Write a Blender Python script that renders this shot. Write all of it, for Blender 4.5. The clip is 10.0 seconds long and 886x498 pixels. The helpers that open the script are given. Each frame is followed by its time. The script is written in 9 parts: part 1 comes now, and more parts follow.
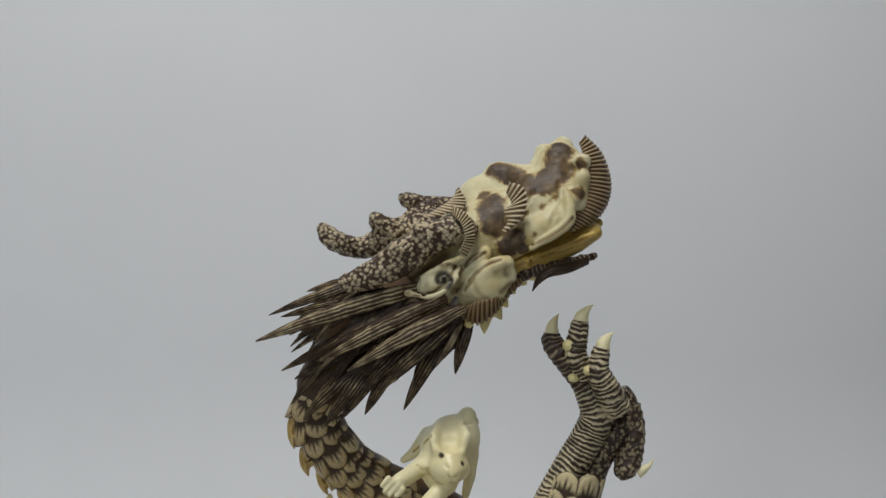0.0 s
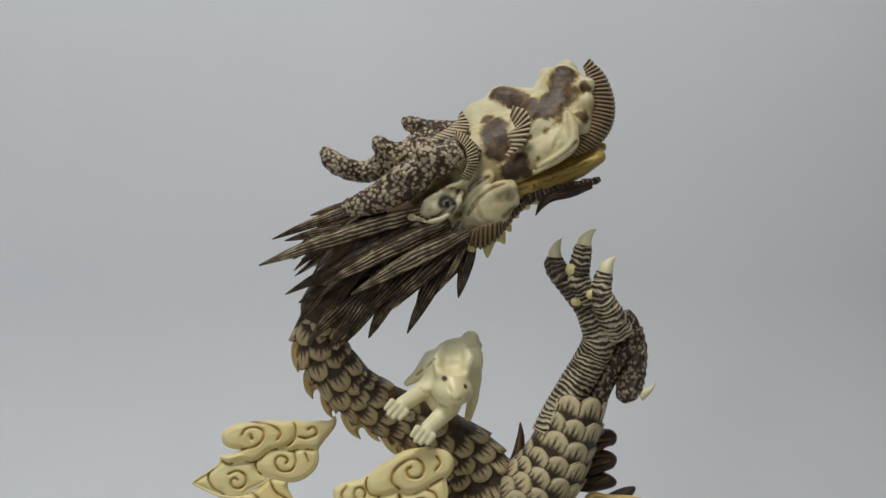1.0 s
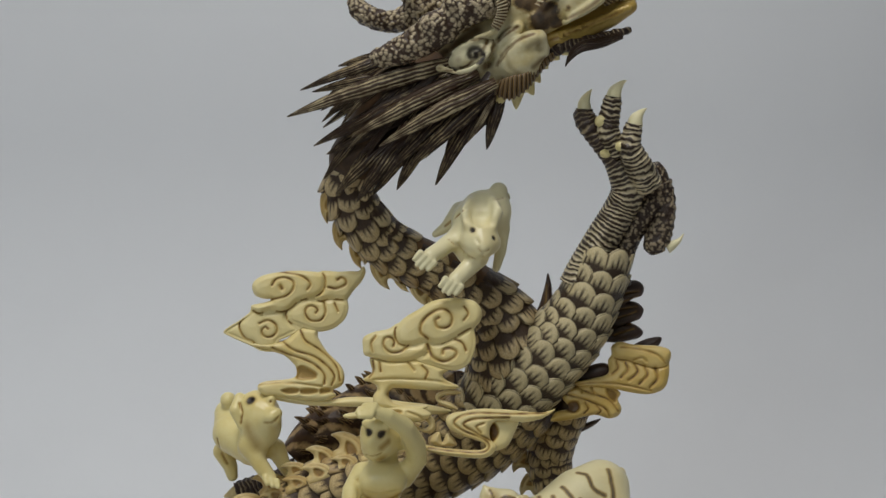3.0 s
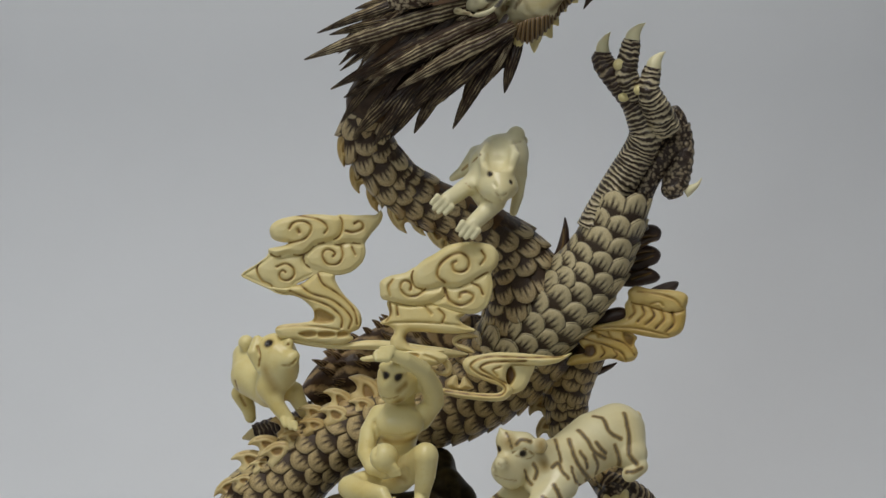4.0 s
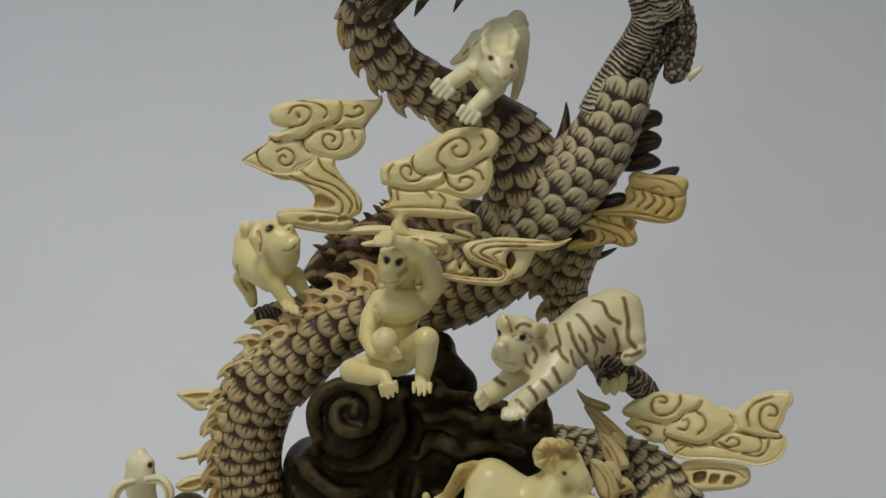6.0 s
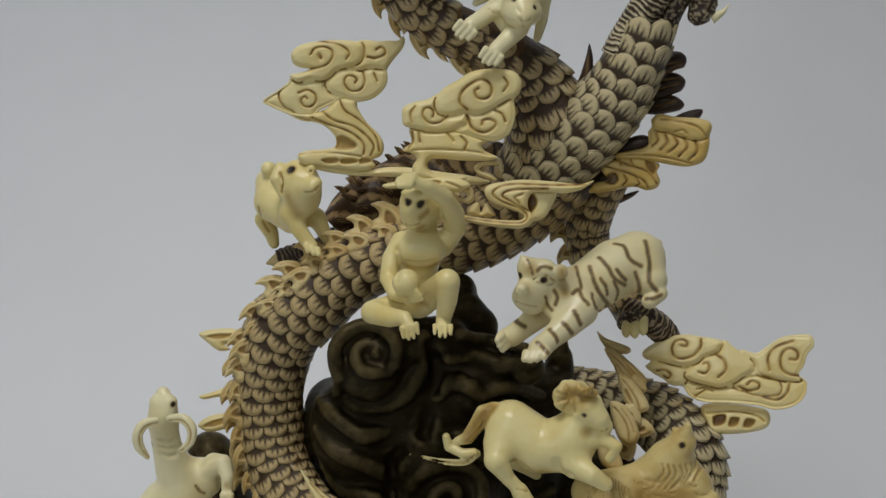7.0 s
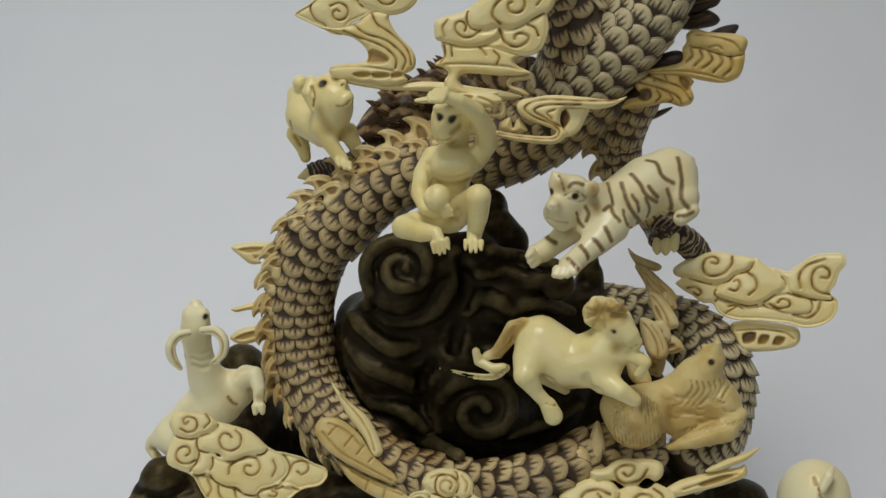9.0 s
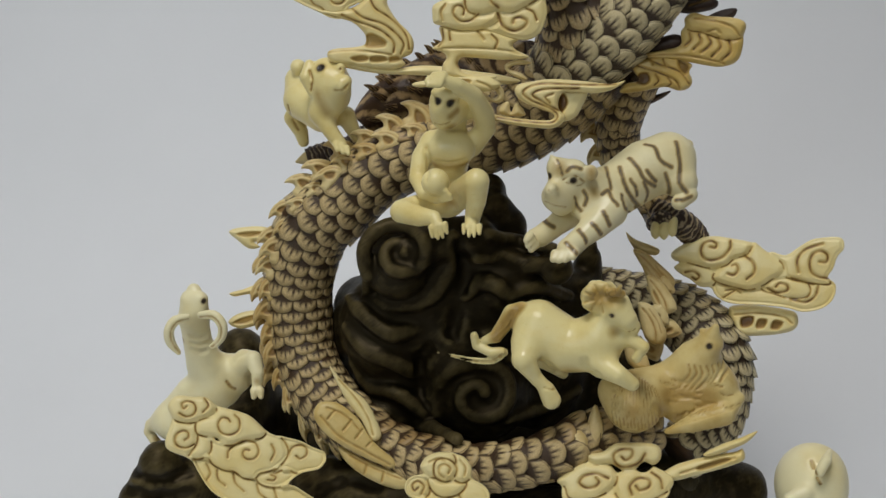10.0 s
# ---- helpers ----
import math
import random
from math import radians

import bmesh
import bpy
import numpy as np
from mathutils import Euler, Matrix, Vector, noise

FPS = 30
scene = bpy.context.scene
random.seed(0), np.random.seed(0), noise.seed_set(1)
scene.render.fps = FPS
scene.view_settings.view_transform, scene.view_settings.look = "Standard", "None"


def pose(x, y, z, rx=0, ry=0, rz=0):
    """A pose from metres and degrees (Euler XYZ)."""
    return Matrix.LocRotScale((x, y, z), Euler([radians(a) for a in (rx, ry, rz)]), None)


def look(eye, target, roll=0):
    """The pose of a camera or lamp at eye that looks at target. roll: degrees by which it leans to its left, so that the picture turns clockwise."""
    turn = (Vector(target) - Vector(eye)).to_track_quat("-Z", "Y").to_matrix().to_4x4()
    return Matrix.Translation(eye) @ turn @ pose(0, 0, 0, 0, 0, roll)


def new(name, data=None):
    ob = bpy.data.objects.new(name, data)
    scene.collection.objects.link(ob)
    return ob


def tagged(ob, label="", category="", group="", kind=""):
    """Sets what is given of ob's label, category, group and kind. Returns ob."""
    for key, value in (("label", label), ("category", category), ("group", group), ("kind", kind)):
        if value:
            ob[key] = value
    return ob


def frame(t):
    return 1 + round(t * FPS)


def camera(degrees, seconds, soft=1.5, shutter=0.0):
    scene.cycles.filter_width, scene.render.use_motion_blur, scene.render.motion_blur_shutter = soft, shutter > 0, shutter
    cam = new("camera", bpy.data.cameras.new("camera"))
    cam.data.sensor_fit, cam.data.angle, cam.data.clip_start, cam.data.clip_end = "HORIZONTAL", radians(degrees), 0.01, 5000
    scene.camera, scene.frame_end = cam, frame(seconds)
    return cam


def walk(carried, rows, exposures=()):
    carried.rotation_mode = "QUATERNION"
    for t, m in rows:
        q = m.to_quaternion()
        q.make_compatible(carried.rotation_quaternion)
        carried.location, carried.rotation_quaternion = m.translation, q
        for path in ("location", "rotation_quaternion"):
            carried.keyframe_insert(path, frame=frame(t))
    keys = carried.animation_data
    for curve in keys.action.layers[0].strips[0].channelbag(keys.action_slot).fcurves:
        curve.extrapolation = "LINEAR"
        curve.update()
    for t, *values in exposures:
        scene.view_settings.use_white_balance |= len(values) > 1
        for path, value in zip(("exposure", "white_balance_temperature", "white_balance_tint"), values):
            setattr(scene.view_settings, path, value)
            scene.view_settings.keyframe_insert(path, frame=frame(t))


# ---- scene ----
cam = camera(35.0, 10.0, soft=1.5)
EYE = (0.0, -0.60, 0.42)
# seconds, turn to the left, tilt upwards (degrees)
ROWS = [
    (0.0, 0.00, 0.00),
    (0.5, 0.10, -1.07),
    (1.0, 0.13, -3.09),
    (1.5, 0.14, -4.70),
    (2.0, 1.07, -6.38),
    (2.5, 1.05, -7.86),
    (4.0, 2.00, -11.42),
    (4.5, 2.00, -12.49),
    (5.0, 1.99, -13.34),
    (5.5, 2.01, -14.51),
    (6.0, 2.02, -16.10),
    (7.5, 3.64, -19.39),
    (8.0, 4.16, -20.34),
    (8.5, 4.28, -21.19),
    (9.0, 4.28, -21.91),
    (9.5, 4.26, -22.29),
    (10.0, 4.20, -22.55),
]
walk(cam, [(t, pose(*EYE, 90 + tilt, 0, turn)) for t, turn, tilt in ROWS],
     [(0.0, 0.08), (2.5, 0.0), (4.5, -0.12), (6.0, -0.16), (8.0, -0.03), (10.0, 0.08)])


# ---------------------------------------------------------------- materials
class Nodes:
    """A small wrapper round a material's node tree."""

    def __init__(self, name):
        self.mat = bpy.data.materials.new(name)
        self.mat.use_nodes = True
        self.tree = self.mat.node_tree
        self.bsdf = self.tree.nodes["Principled BSDF"]

    def add(self, kind, **values):
        node = self.tree.nodes.new(kind)
        for key, value in values.items():
            if key in node.inputs:
                node.inputs[key].default_value = value
        return node

    def link(self, a, b):
        self.tree.links.new(a, b)

    def noise(self, scale, detail=4.0, rough=0.6, distortion=0.0, vec=None):
        n = self.add("ShaderNodeTexNoise", Scale=scale, Detail=detail, Roughness=rough, Distortion=distortion)
        if vec is None:
            vec = self.coords()
        self.link(vec, n.inputs["Vector"])
        return n.outputs["Fac"]

    def coords(self):
        return self.add("ShaderNodeTexCoord").outputs["Object"]

    def ramp(self, fac, stops):
        r = self.tree.nodes.new("ShaderNodeValToRGB")
        el = r.color_ramp.elements
        while len(el) < len(stops):
            el.new(0.5)
        for e, (p, c) in zip(el, stops):
            e.position = p
            e.color = (*c, 1) if len(c) == 3 else c
        self.link(fac, r.inputs["Fac"])
        return r.outputs["Color"]

    def mix(self, fac, a, b, mode="MIX"):
        m = self.tree.nodes.new("ShaderNodeMix")
        m.data_type, m.blend_type = "RGBA", mode
        for sock, v in ((m.inputs[0], fac), (m.inputs[6], a), (m.inputs[7], b)):
            if hasattr(v, "is_output"):
                self.link(v, sock)
            elif isinstance(v, tuple):
                sock.default_value = (*v, 1)
            else:
                sock.default_value = v
        return m.outputs[2]

    def math(self, op, a, b=0.0, c=0.0, clamp=False):
        m = self.tree.nodes.new("ShaderNodeMath")
        m.operation, m.use_clamp = op, clamp
        for sock, v in zip(m.inputs, (a, b, c)):
            if hasattr(v, "is_output"):
                self.link(v, sock)
            else:
                sock.default_value = v
        return m.outputs[0]

    def attribute(self, name):
        n = self.tree.nodes.new("ShaderNodeAttribute")
        n.attribute_name = name
        return n.outputs["Fac"]

    def bump(self, height, strength, distance):
        b = self.add("ShaderNodeBump", Strength=strength, Distance=distance)
        self.link(height, b.inputs["Height"])
        self.link(b.outputs["Normal"], self.bsdf.inputs["Normal"])

    def done(self, colour, rough=0.5, spec=0.5):
        if hasattr(colour, "is_output"):
            self.link(colour, self.bsdf.inputs["Base Color"])
        else:
            self.bsdf.inputs["Base Color"].default_value = (*colour, 1)
        if hasattr(rough, "is_output"):
            self.link(rough, self.bsdf.inputs["Roughness"])
        else:
            self.bsdf.inputs["Roughness"].default_value = rough
        self.bsdf.inputs["Specular IOR Level"].default_value = spec
        return self.mat


def ivory(name, light, warm, dark, rough=0.33, warm_at=(0.45, 0.75), line=0.0):
    """Polished ivory: cream with warmer clouds, fine grain, and brown stain rubbed into the engraved lines."""
    n = Nodes(name)
    base = n.mix(n.ramp(n.noise(38, 5), [(warm_at[0], (0, 0, 0)), (warm_at[1], (1, 1, 1))]), light, warm)
    stain = n.attribute("stain")
    speck = n.noise(420, 3, 0.7)
    amount = n.math("MULTIPLY", stain, n.math("MULTIPLY_ADD", speck, 0.5, 0.75), clamp=True)
    honey = n.mix(n.math("MULTIPLY", amount, 2.0, clamp=True), base, tuple(0.35 * b + 0.65 * h for b, h in zip(warm, (0.36, 0.21, 0.05))))
    inked = n.mix(n.math("MULTIPLY_ADD", amount, 2.0, -1.0, clamp=True), honey, dark)
    col = n.mix(n.attribute("eye"), inked, (0.02, 0.012, 0.008))
    grain = n.math("ADD", n.noise(900, 2, 0.6), n.math("MULTIPLY", n.noise(160, 4), 1.6))
    n.bump(grain, 0.16, 0.0006)
    n.bsdf.inputs["Subsurface Weight"].default_value = 0.0
    return n.done(col, n.math("MULTIPLY_ADD", speck, 0.16, rough - 0.08), 0.45)


IVORY = ivory("ivory", (0.80, 0.695, 0.335), (0.70, 0.53, 0.16), (0.15, 0.075, 0.022), 0.30)
IVORY_TIGER = ivory("ivory_striped", (0.78, 0.71, 0.44), (0.70, 0.58, 0.28), (0.085, 0.07, 0.055))
IVORY_WHITE = ivory("ivory_pale", (0.84, 0.77, 0.48), (0.77, 0.65, 0.32), (0.15, 0.085, 0.03))
IVORY_CLOUD = ivory("ivory_yellowed", (0.82, 0.70, 0.35), (0.76, 0.58, 0.20), (0.17, 0.085, 0.02), 0.34)
IVORY_GOLD = ivory("ivory_golden", (0.72, 0.595, 0.27), (0.55, 0.385, 0.12), (0.17, 0.08, 0.015), 0.36, (0.36, 0.60))
IVORY_AMBER = ivory("ivory_amber_wing", (0.68, 0.53, 0.21), (0.56, 0.38, 0.10), (0.12, 0.06, 0.015), 0.36, (0.38, 0.62))
IVORY_FIN = ivory("ivory_browned", (0.70, 0.57, 0.28), (0.50, 0.35, 0.13), (0.11, 0.052, 0.018), 0.40, (0.44, 0.62))
IVORY_DARK = ivory("ivory_dark_stained", (0.07, 0.04, 0.028), (0.03, 0.016, 0.012), (0.015, 0.009, 0.007), 0.4)


def make_scale_skin(name, light, warm, dark, fan=0.9):
    """Carved scales: cream with a brown fan of engraved strokes, brown round the rim."""
    n = Nodes(name)
    uv = n.add("ShaderNodeUVMap").outputs["UV"]
    sep = n.add("ShaderNodeSeparateXYZ")
    n.link(uv, sep.inputs[0])
    u, v = sep.outputs[0], sep.outputs[1]
    centred = n.math("SUBTRACT", u, 0.5)
    ray = n.math("DIVIDE", centred, n.math("ADD", v, 0.22))
    info = n.tree.nodes.new("ShaderNodeObjectInfo")
    wob = n.noise(210, 2)
    stroke = n.math("MULTIPLY_ADD", n.math("SINE", n.math("ADD", n.math("MULTIPLY", ray, 24.0), n.math("MULTIPLY", wob, 5.0))), 0.5, 0.5)
    stroke = n.ramp(stroke, [(0.40, (0, 0, 0)), (0.80, (1, 1, 1))])
    reach = n.ramp(n.math("ADD", n.math("MULTIPLY", n.math("ABSOLUTE", centred), 0.5), v),
                   [(0.68, (1, 1, 1)), (0.92, (0, 0, 0))])
    fan_on = n.math("MULTIPLY", n.math("MULTIPLY", stroke, reach), fan)
    # Dark roots and sides mix recess stain with painted shade between scales.
    root = n.ramp(n.math("ADD", v, n.math("MULTIPLY", wob, 0.16)), [(0.56, (1, 1, 1)), (0.72, (0, 0, 0))])
    side = n.ramp(n.math("ABSOLUTE", centred), [(0.42, (0, 0, 0)), (0.48, (1, 1, 1))])
    lip = n.ramp(v, [(0.965, (0, 0, 0)), (0.995, (1, 1, 1))])
    amount = n.math("MAXIMUM", n.math("MAXIMUM", fan_on, lip), n.math("MAXIMUM", root, n.math("MULTIPLY", side, 0.9)))
    blotch = n.ramp(n.noise(30, 4), [(0.42, (0, 0, 0)), (0.66, (1, 1, 1))])
    base = n.mix(blotch, light, warm)
    island = n.tree.nodes.new("ShaderNodeNewGeometry").outputs["Random Per Island"]
    tone = n.math("MULTIPLY_ADD", n.math("FRACT", n.math("ADD", info.outputs["Random"], island)), 0.22, 0.86)
    base = n.mix(1.0, base, n.ramp(tone, [(0.0, (0, 0, 0)), (1.0, (1, 1, 1))]), "MULTIPLY")
    col = n.mix(n.math("MULTIPLY", amount, n.math("MULTIPLY_ADD", n.noise(500, 2), 0.5, 0.75), clamp=True), base, dark)
    n.bump(n.math("ADD", n.noise(700, 3), n.math("MULTIPLY", amount, -1.5)), 0.3, 0.0005)
    return n.done(col, 0.4, 0.4)


SCALE_PALE = make_scale_skin("scale_pale", (0.67, 0.58, 0.35), (0.50, 0.39, 0.20), (0.04, 0.022, 0.012), 1.0)
SCALE_BROWN = make_scale_skin("scale_brown", (0.64, 0.50, 0.25), (0.36, 0.235, 0.095), (0.042, 0.021, 0.009), 0.95)
SCALE_NECK = make_scale_skin("scale_neck", (0.66, 0.54, 0.31), (0.32, 0.19, 0.07), (0.045, 0.023, 0.012), 1.0)


def skin_between(name, a, b):
    n = Nodes(name)
    col = n.mix(n.ramp(n.noise(60, 5), [(0.4, (0, 0, 0)), (0.62, (1, 1, 1))]), a, b)
    n.bump(n.noise(400, 4), 0.4, 0.0008)
    return n.done(col, 0.5, 0.35)


BODY_SKIN = skin_between("stained_brown", (0.04, 0.022, 0.011), (0.11, 0.06, 0.026))


AMBER_SKIN = skin_between("stained_amber", (0.10, 0.05, 0.02), (0.24, 0.135, 0.05))


def hatched(name, dark, light, along, across, bias=0.5, wander=2.2):
    """Strokes running along a strand (u round it, v along it): ivory ridges between dark engraved lines."""
    n = Nodes(name)
    uv = n.add("ShaderNodeUVMap").outputs["UV"]
    sep = n.add("ShaderNodeSeparateXYZ")
    n.link(uv, sep.inputs[0])
    wob = n.noise(75, 4)
    x = n.math("ADD", n.math("MULTIPLY", sep.outputs[0], across), n.math("MULTIPLY", wob, wander))
    y = n.math("MULTIPLY", sep.outputs[1], along)
    s = n.math("SINE", n.math("MULTIPLY", n.math("ADD", x, y), 6.2832))
    fine = n.math("ADD", s, n.math("MULTIPLY_ADD", n.noise(170, 4), 3.6, -1.8))
    patch = n.math("ADD", fine, n.math("MULTIPLY_ADD", n.noise(22, 3), 3.0, -1.5))
    col = n.ramp(n.math("MULTIPLY_ADD", patch, 0.25, 0.5), [(bias, dark), (bias + 0.16, tuple((d + e) / 2 for d, e in zip(dark, light))), (bias + 0.30, light)])
    n.bump(s, 0.5, 0.0006)
    return n.done(col, 0.42, 0.4)


MANE = hatched("mane_hair", (0.034, 0.016, 0.007), (0.50, 0.38, 0.20), 0.0, 12.0, 0.66, 1.6)
MANE_PALE = hatched("mane_hair_pale", (0.06, 0.03, 0.013), (0.66, 0.54, 0.32), 0.0, 12.0, 0.54, 1.4)
RINGED = hatched("ringed_skin", (0.04, 0.024, 0.015), (0.62, 0.53, 0.34), 0.80, 0.0, 0.40, 3.6)
RINGED_DARK = hatched("ringed_skin_dark", (0.04, 0.022, 0.015), (0.42, 0.33, 0.20), 0.75, 0.0, 0.50, 4.0)
ROUGH_BROWN = hatched("rough_brown", (0.06, 0.03, 0.014), (0.44, 0.30, 0.14), 0.12, 7.0, 0.38, 1.6)


def pebbled(name, dark, light, size, bias=0.5):
    n = Nodes(name)
    vor = n.tree.nodes.new("ShaderNodeTexVoronoi")
    vor.feature = "F1"
    vor.inputs["Scale"].default_value = size
    warp = n.add("ShaderNodeVectorMath")
    warp.operation = "MULTIPLY_ADD"
    noise_c = n.add("ShaderNodeTexNoise", Scale=size * 0.6, Detail=2.0)
    co = n.coords()
    n.link(co, noise_c.inputs["Vector"])
    n.link(noise_c.outputs["Color"], warp.inputs[0])
    warp.inputs[1].default_value = (1.4 / size,) * 3
    n.link(co, warp.inputs[2])
    n.link(warp.outputs[0], vor.inputs["Vector"])
    d = n.math("ADD", vor.outputs["Distance"], n.math("MULTIPLY_ADD", n.noise(45, 3), 0.9, -0.45))
    col = n.ramp(d, [(bias - 0.26, light), (bias + 0.02, dark)])
    n.bump(n.math("MULTIPLY", vor.outputs["Distance"], -1.0), 0.7, 0.0012)
    return n.done(col, 0.42, 0.4)


HORN = pebbled("horn_knobbly", (0.055, 0.030, 0.017), (0.56, 0.46, 0.30), 540, 0.56)
LEG_PEBBLE = pebbled("leg_pebbled", (0.04, 0.024, 0.016), (0.38, 0.30, 0.19), 560, 0.52)


def blotched():
    """The head: cream ivory with natural dark brown bark patches and gold."""
    n = Nodes("ivory_blotched")
    big = n.noise(120, 5, 0.62, 0.5)
    bark = n.ramp(n.noise(160, 5), [(0.3, (0.03, 0.02, 0.012)), (0.5, (0.09, 0.055, 0.026)), (0.72, (0.22, 0.14, 0.06))])
    cream = n.mix(n.ramp(n.noise(60, 4), [(0.45, (0, 0, 0)), (0.7, (1, 1, 1))]), (0.70, 0.64, 0.41), (0.56, 0.45, 0.19))
    where = n.math("ADD", n.attribute("bark"), n.math("MULTIPLY_ADD", big, 1.1, -0.55))
    where = n.math("ADD", where, n.math("MULTIPLY_ADD", n.noise(480, 4, 0.7), 0.5, -0.25))
    col = n.mix(n.ramp(where, [(0.26, (0, 0, 0)), (0.42, (1, 1, 1))]), cream, (0.40, 0.28, 0.11))
    col = n.mix(n.ramp(where, [(0.38, (0, 0, 0)), (0.56, (1, 1, 1))]), col, bark)
    col = n.mix(n.attribute("stain"), col, (0.17, 0.10, 0.035))
    col = n.mix(n.attribute("eye"), col, (0.02, 0.012, 0.008))
    n.bump(n.noise(380, 5, 0.65), 0.35, 0.0009)
    return n.done(col, 0.46, 0.4)


HEAD = blotched()


def dark_wood():
    n = Nodes("dark_carved_wood")
    streak = n.add("ShaderNodeVectorMath")
    streak.operation = "MULTIPLY"
    n.link(n.coords(), streak.inputs[0])
    streak.inputs[1].default_value = (1.0, 1.0, 4.0)
    g = n.noise(70, 6, 0.65, 0.6, streak.outputs[0])
    col = n.ramp(g, [(0.3, (0.004, 0.003, 0.0014)), (0.6, (0.009, 0.0065, 0.0026)), (0.8, (0.022, 0.016, 0.006))])
    n.bump(n.noise(350, 5, 0.7), 0.25, 0.0008)
    # Convex ridges get a lighter olive: their sheen painted into the colour.
    point = n.tree.nodes.new("ShaderNodeNewGeometry").outputs["Pointiness"]
    ridge_sheen = n.ramp(n.math("ADD", point, n.math("MULTIPLY_ADD", n.noise(90, 4), 0.05, -0.025)), [(0.502, (0, 0, 0)), (0.55, (1, 1, 1))])
    col = n.mix(ridge_sheen, col, (0.088, 0.068, 0.029))
    n.bsdf.inputs["Specular Tint"].default_value = (1.0, 0.80, 0.48, 1)
    return n.done(col, n.math("MULTIPLY_ADD", n.noise(120, 4), 0.22, 0.32), 0.24)


WOOD = dark_wood()


def painted(name, colour, scale=3.0, rough=0.85):
    n = Nodes(name)
    tone = n.ramp(n.noise(scale, 5), [(0.3, tuple(c * 0.94 for c in colour)), (0.7, colour)])
    n.bump(n.noise(260, 3), 0.1, 0.0005)
    return n.done(tone, rough, 0.3)


PAPER = painted("backdrop_paper", (0.77, 0.785, 0.81))
PLASTER = painted("white_plaster", (0.42, 0.42, 0.42))
FLOOR = painted("grey_floor", (0.35, 0.34, 0.33), 6.0, 0.6)


# ---------------------------------------------------------------- building tools
def empty(name, place, label, category, group=""):
    ob = new(name)
    ob.location = place
    ob.empty_display_size = 0.01
    bpy.context.view_layer.update()
    return tagged(ob, label, category, group)


def mesh_object(name, verts, faces, material, parent=None, label="", attrs=None, uvs=None, smooth=True):
    """One mesh object from arrays in world coordinates."""
    verts = np.asarray(verts, float)
    me = bpy.data.meshes.new(name)
    origin, above = np.zeros(3), parent
    while above is not None:
        origin, above = origin + np.array(above.location), above.parent
    me.from_pydata((verts - origin).tolist(), [], [list(map(int, f)) for f in faces])
    for key, values in (attrs or {}).items():
        me.attributes.new(key, "FLOAT", "POINT").data.foreach_set("value", np.asarray(values, np.float32))
    if uvs is not None:
        layer = me.uv_layers.new(name="UVMap")
        loops = np.zeros(len(me.loops), int)
        me.loops.foreach_get("vertex_index", loops)
        layer.data.foreach_set("uv", np.asarray(uvs, np.float32)[loops].ravel())
    if smooth:
        me.shade_smooth()
    for m in material if isinstance(material, (list, tuple)) else [material]:
        me.materials.append(m)
    me.update()
    ob = new(name, me)
    if parent is not None:
        ob.parent = parent
    if label:
        tagged(ob, label)
    return ob


def curve(points, n):
    """A smooth curve through the points, in n steps (any number of columns)."""
    p = np.asarray(points, float)
    if len(p) == 2:
        t = np.linspace(0, 1, n)[:, None]
        return p[0] * (1 - t) + p[1] * t
    q = np.vstack([2 * p[0] - p[1], p, 2 * p[-1] - p[-2]])
    seg = np.linalg.norm(np.diff(p[:, :3], axis=0), axis=1) + 1e-9
    s = np.concatenate([[0], np.cumsum(seg)])
    at = np.linspace(0, s[-1], n)
    i = np.clip(np.searchsorted(s, at, "right") - 1, 0, len(p) - 2)
    t = ((at - s[i]) / seg[i])[:, None]
    a, b, c, d = q[i], q[i + 1], q[i + 2], q[i + 3]
    return 0.5 * (2 * b + (c - a) * t + (2 * a - 5 * b + 4 * c - d) * t * t + (3 * b - a - 3 * c + d) * t ** 3)


def unit(v):
    return v / (np.linalg.norm(v, axis=-1, keepdims=True) + 1e-12)


def frames_along(path, face):
    tan = unit(np.gradient(path[:, :3], axis=0))
    up = np.broadcast_to(np.asarray(face, float), tan.shape)
    up = unit(up - (up * tan).sum(1, keepdims=True) * tan)
    return tan, up, np.cross(tan, up)


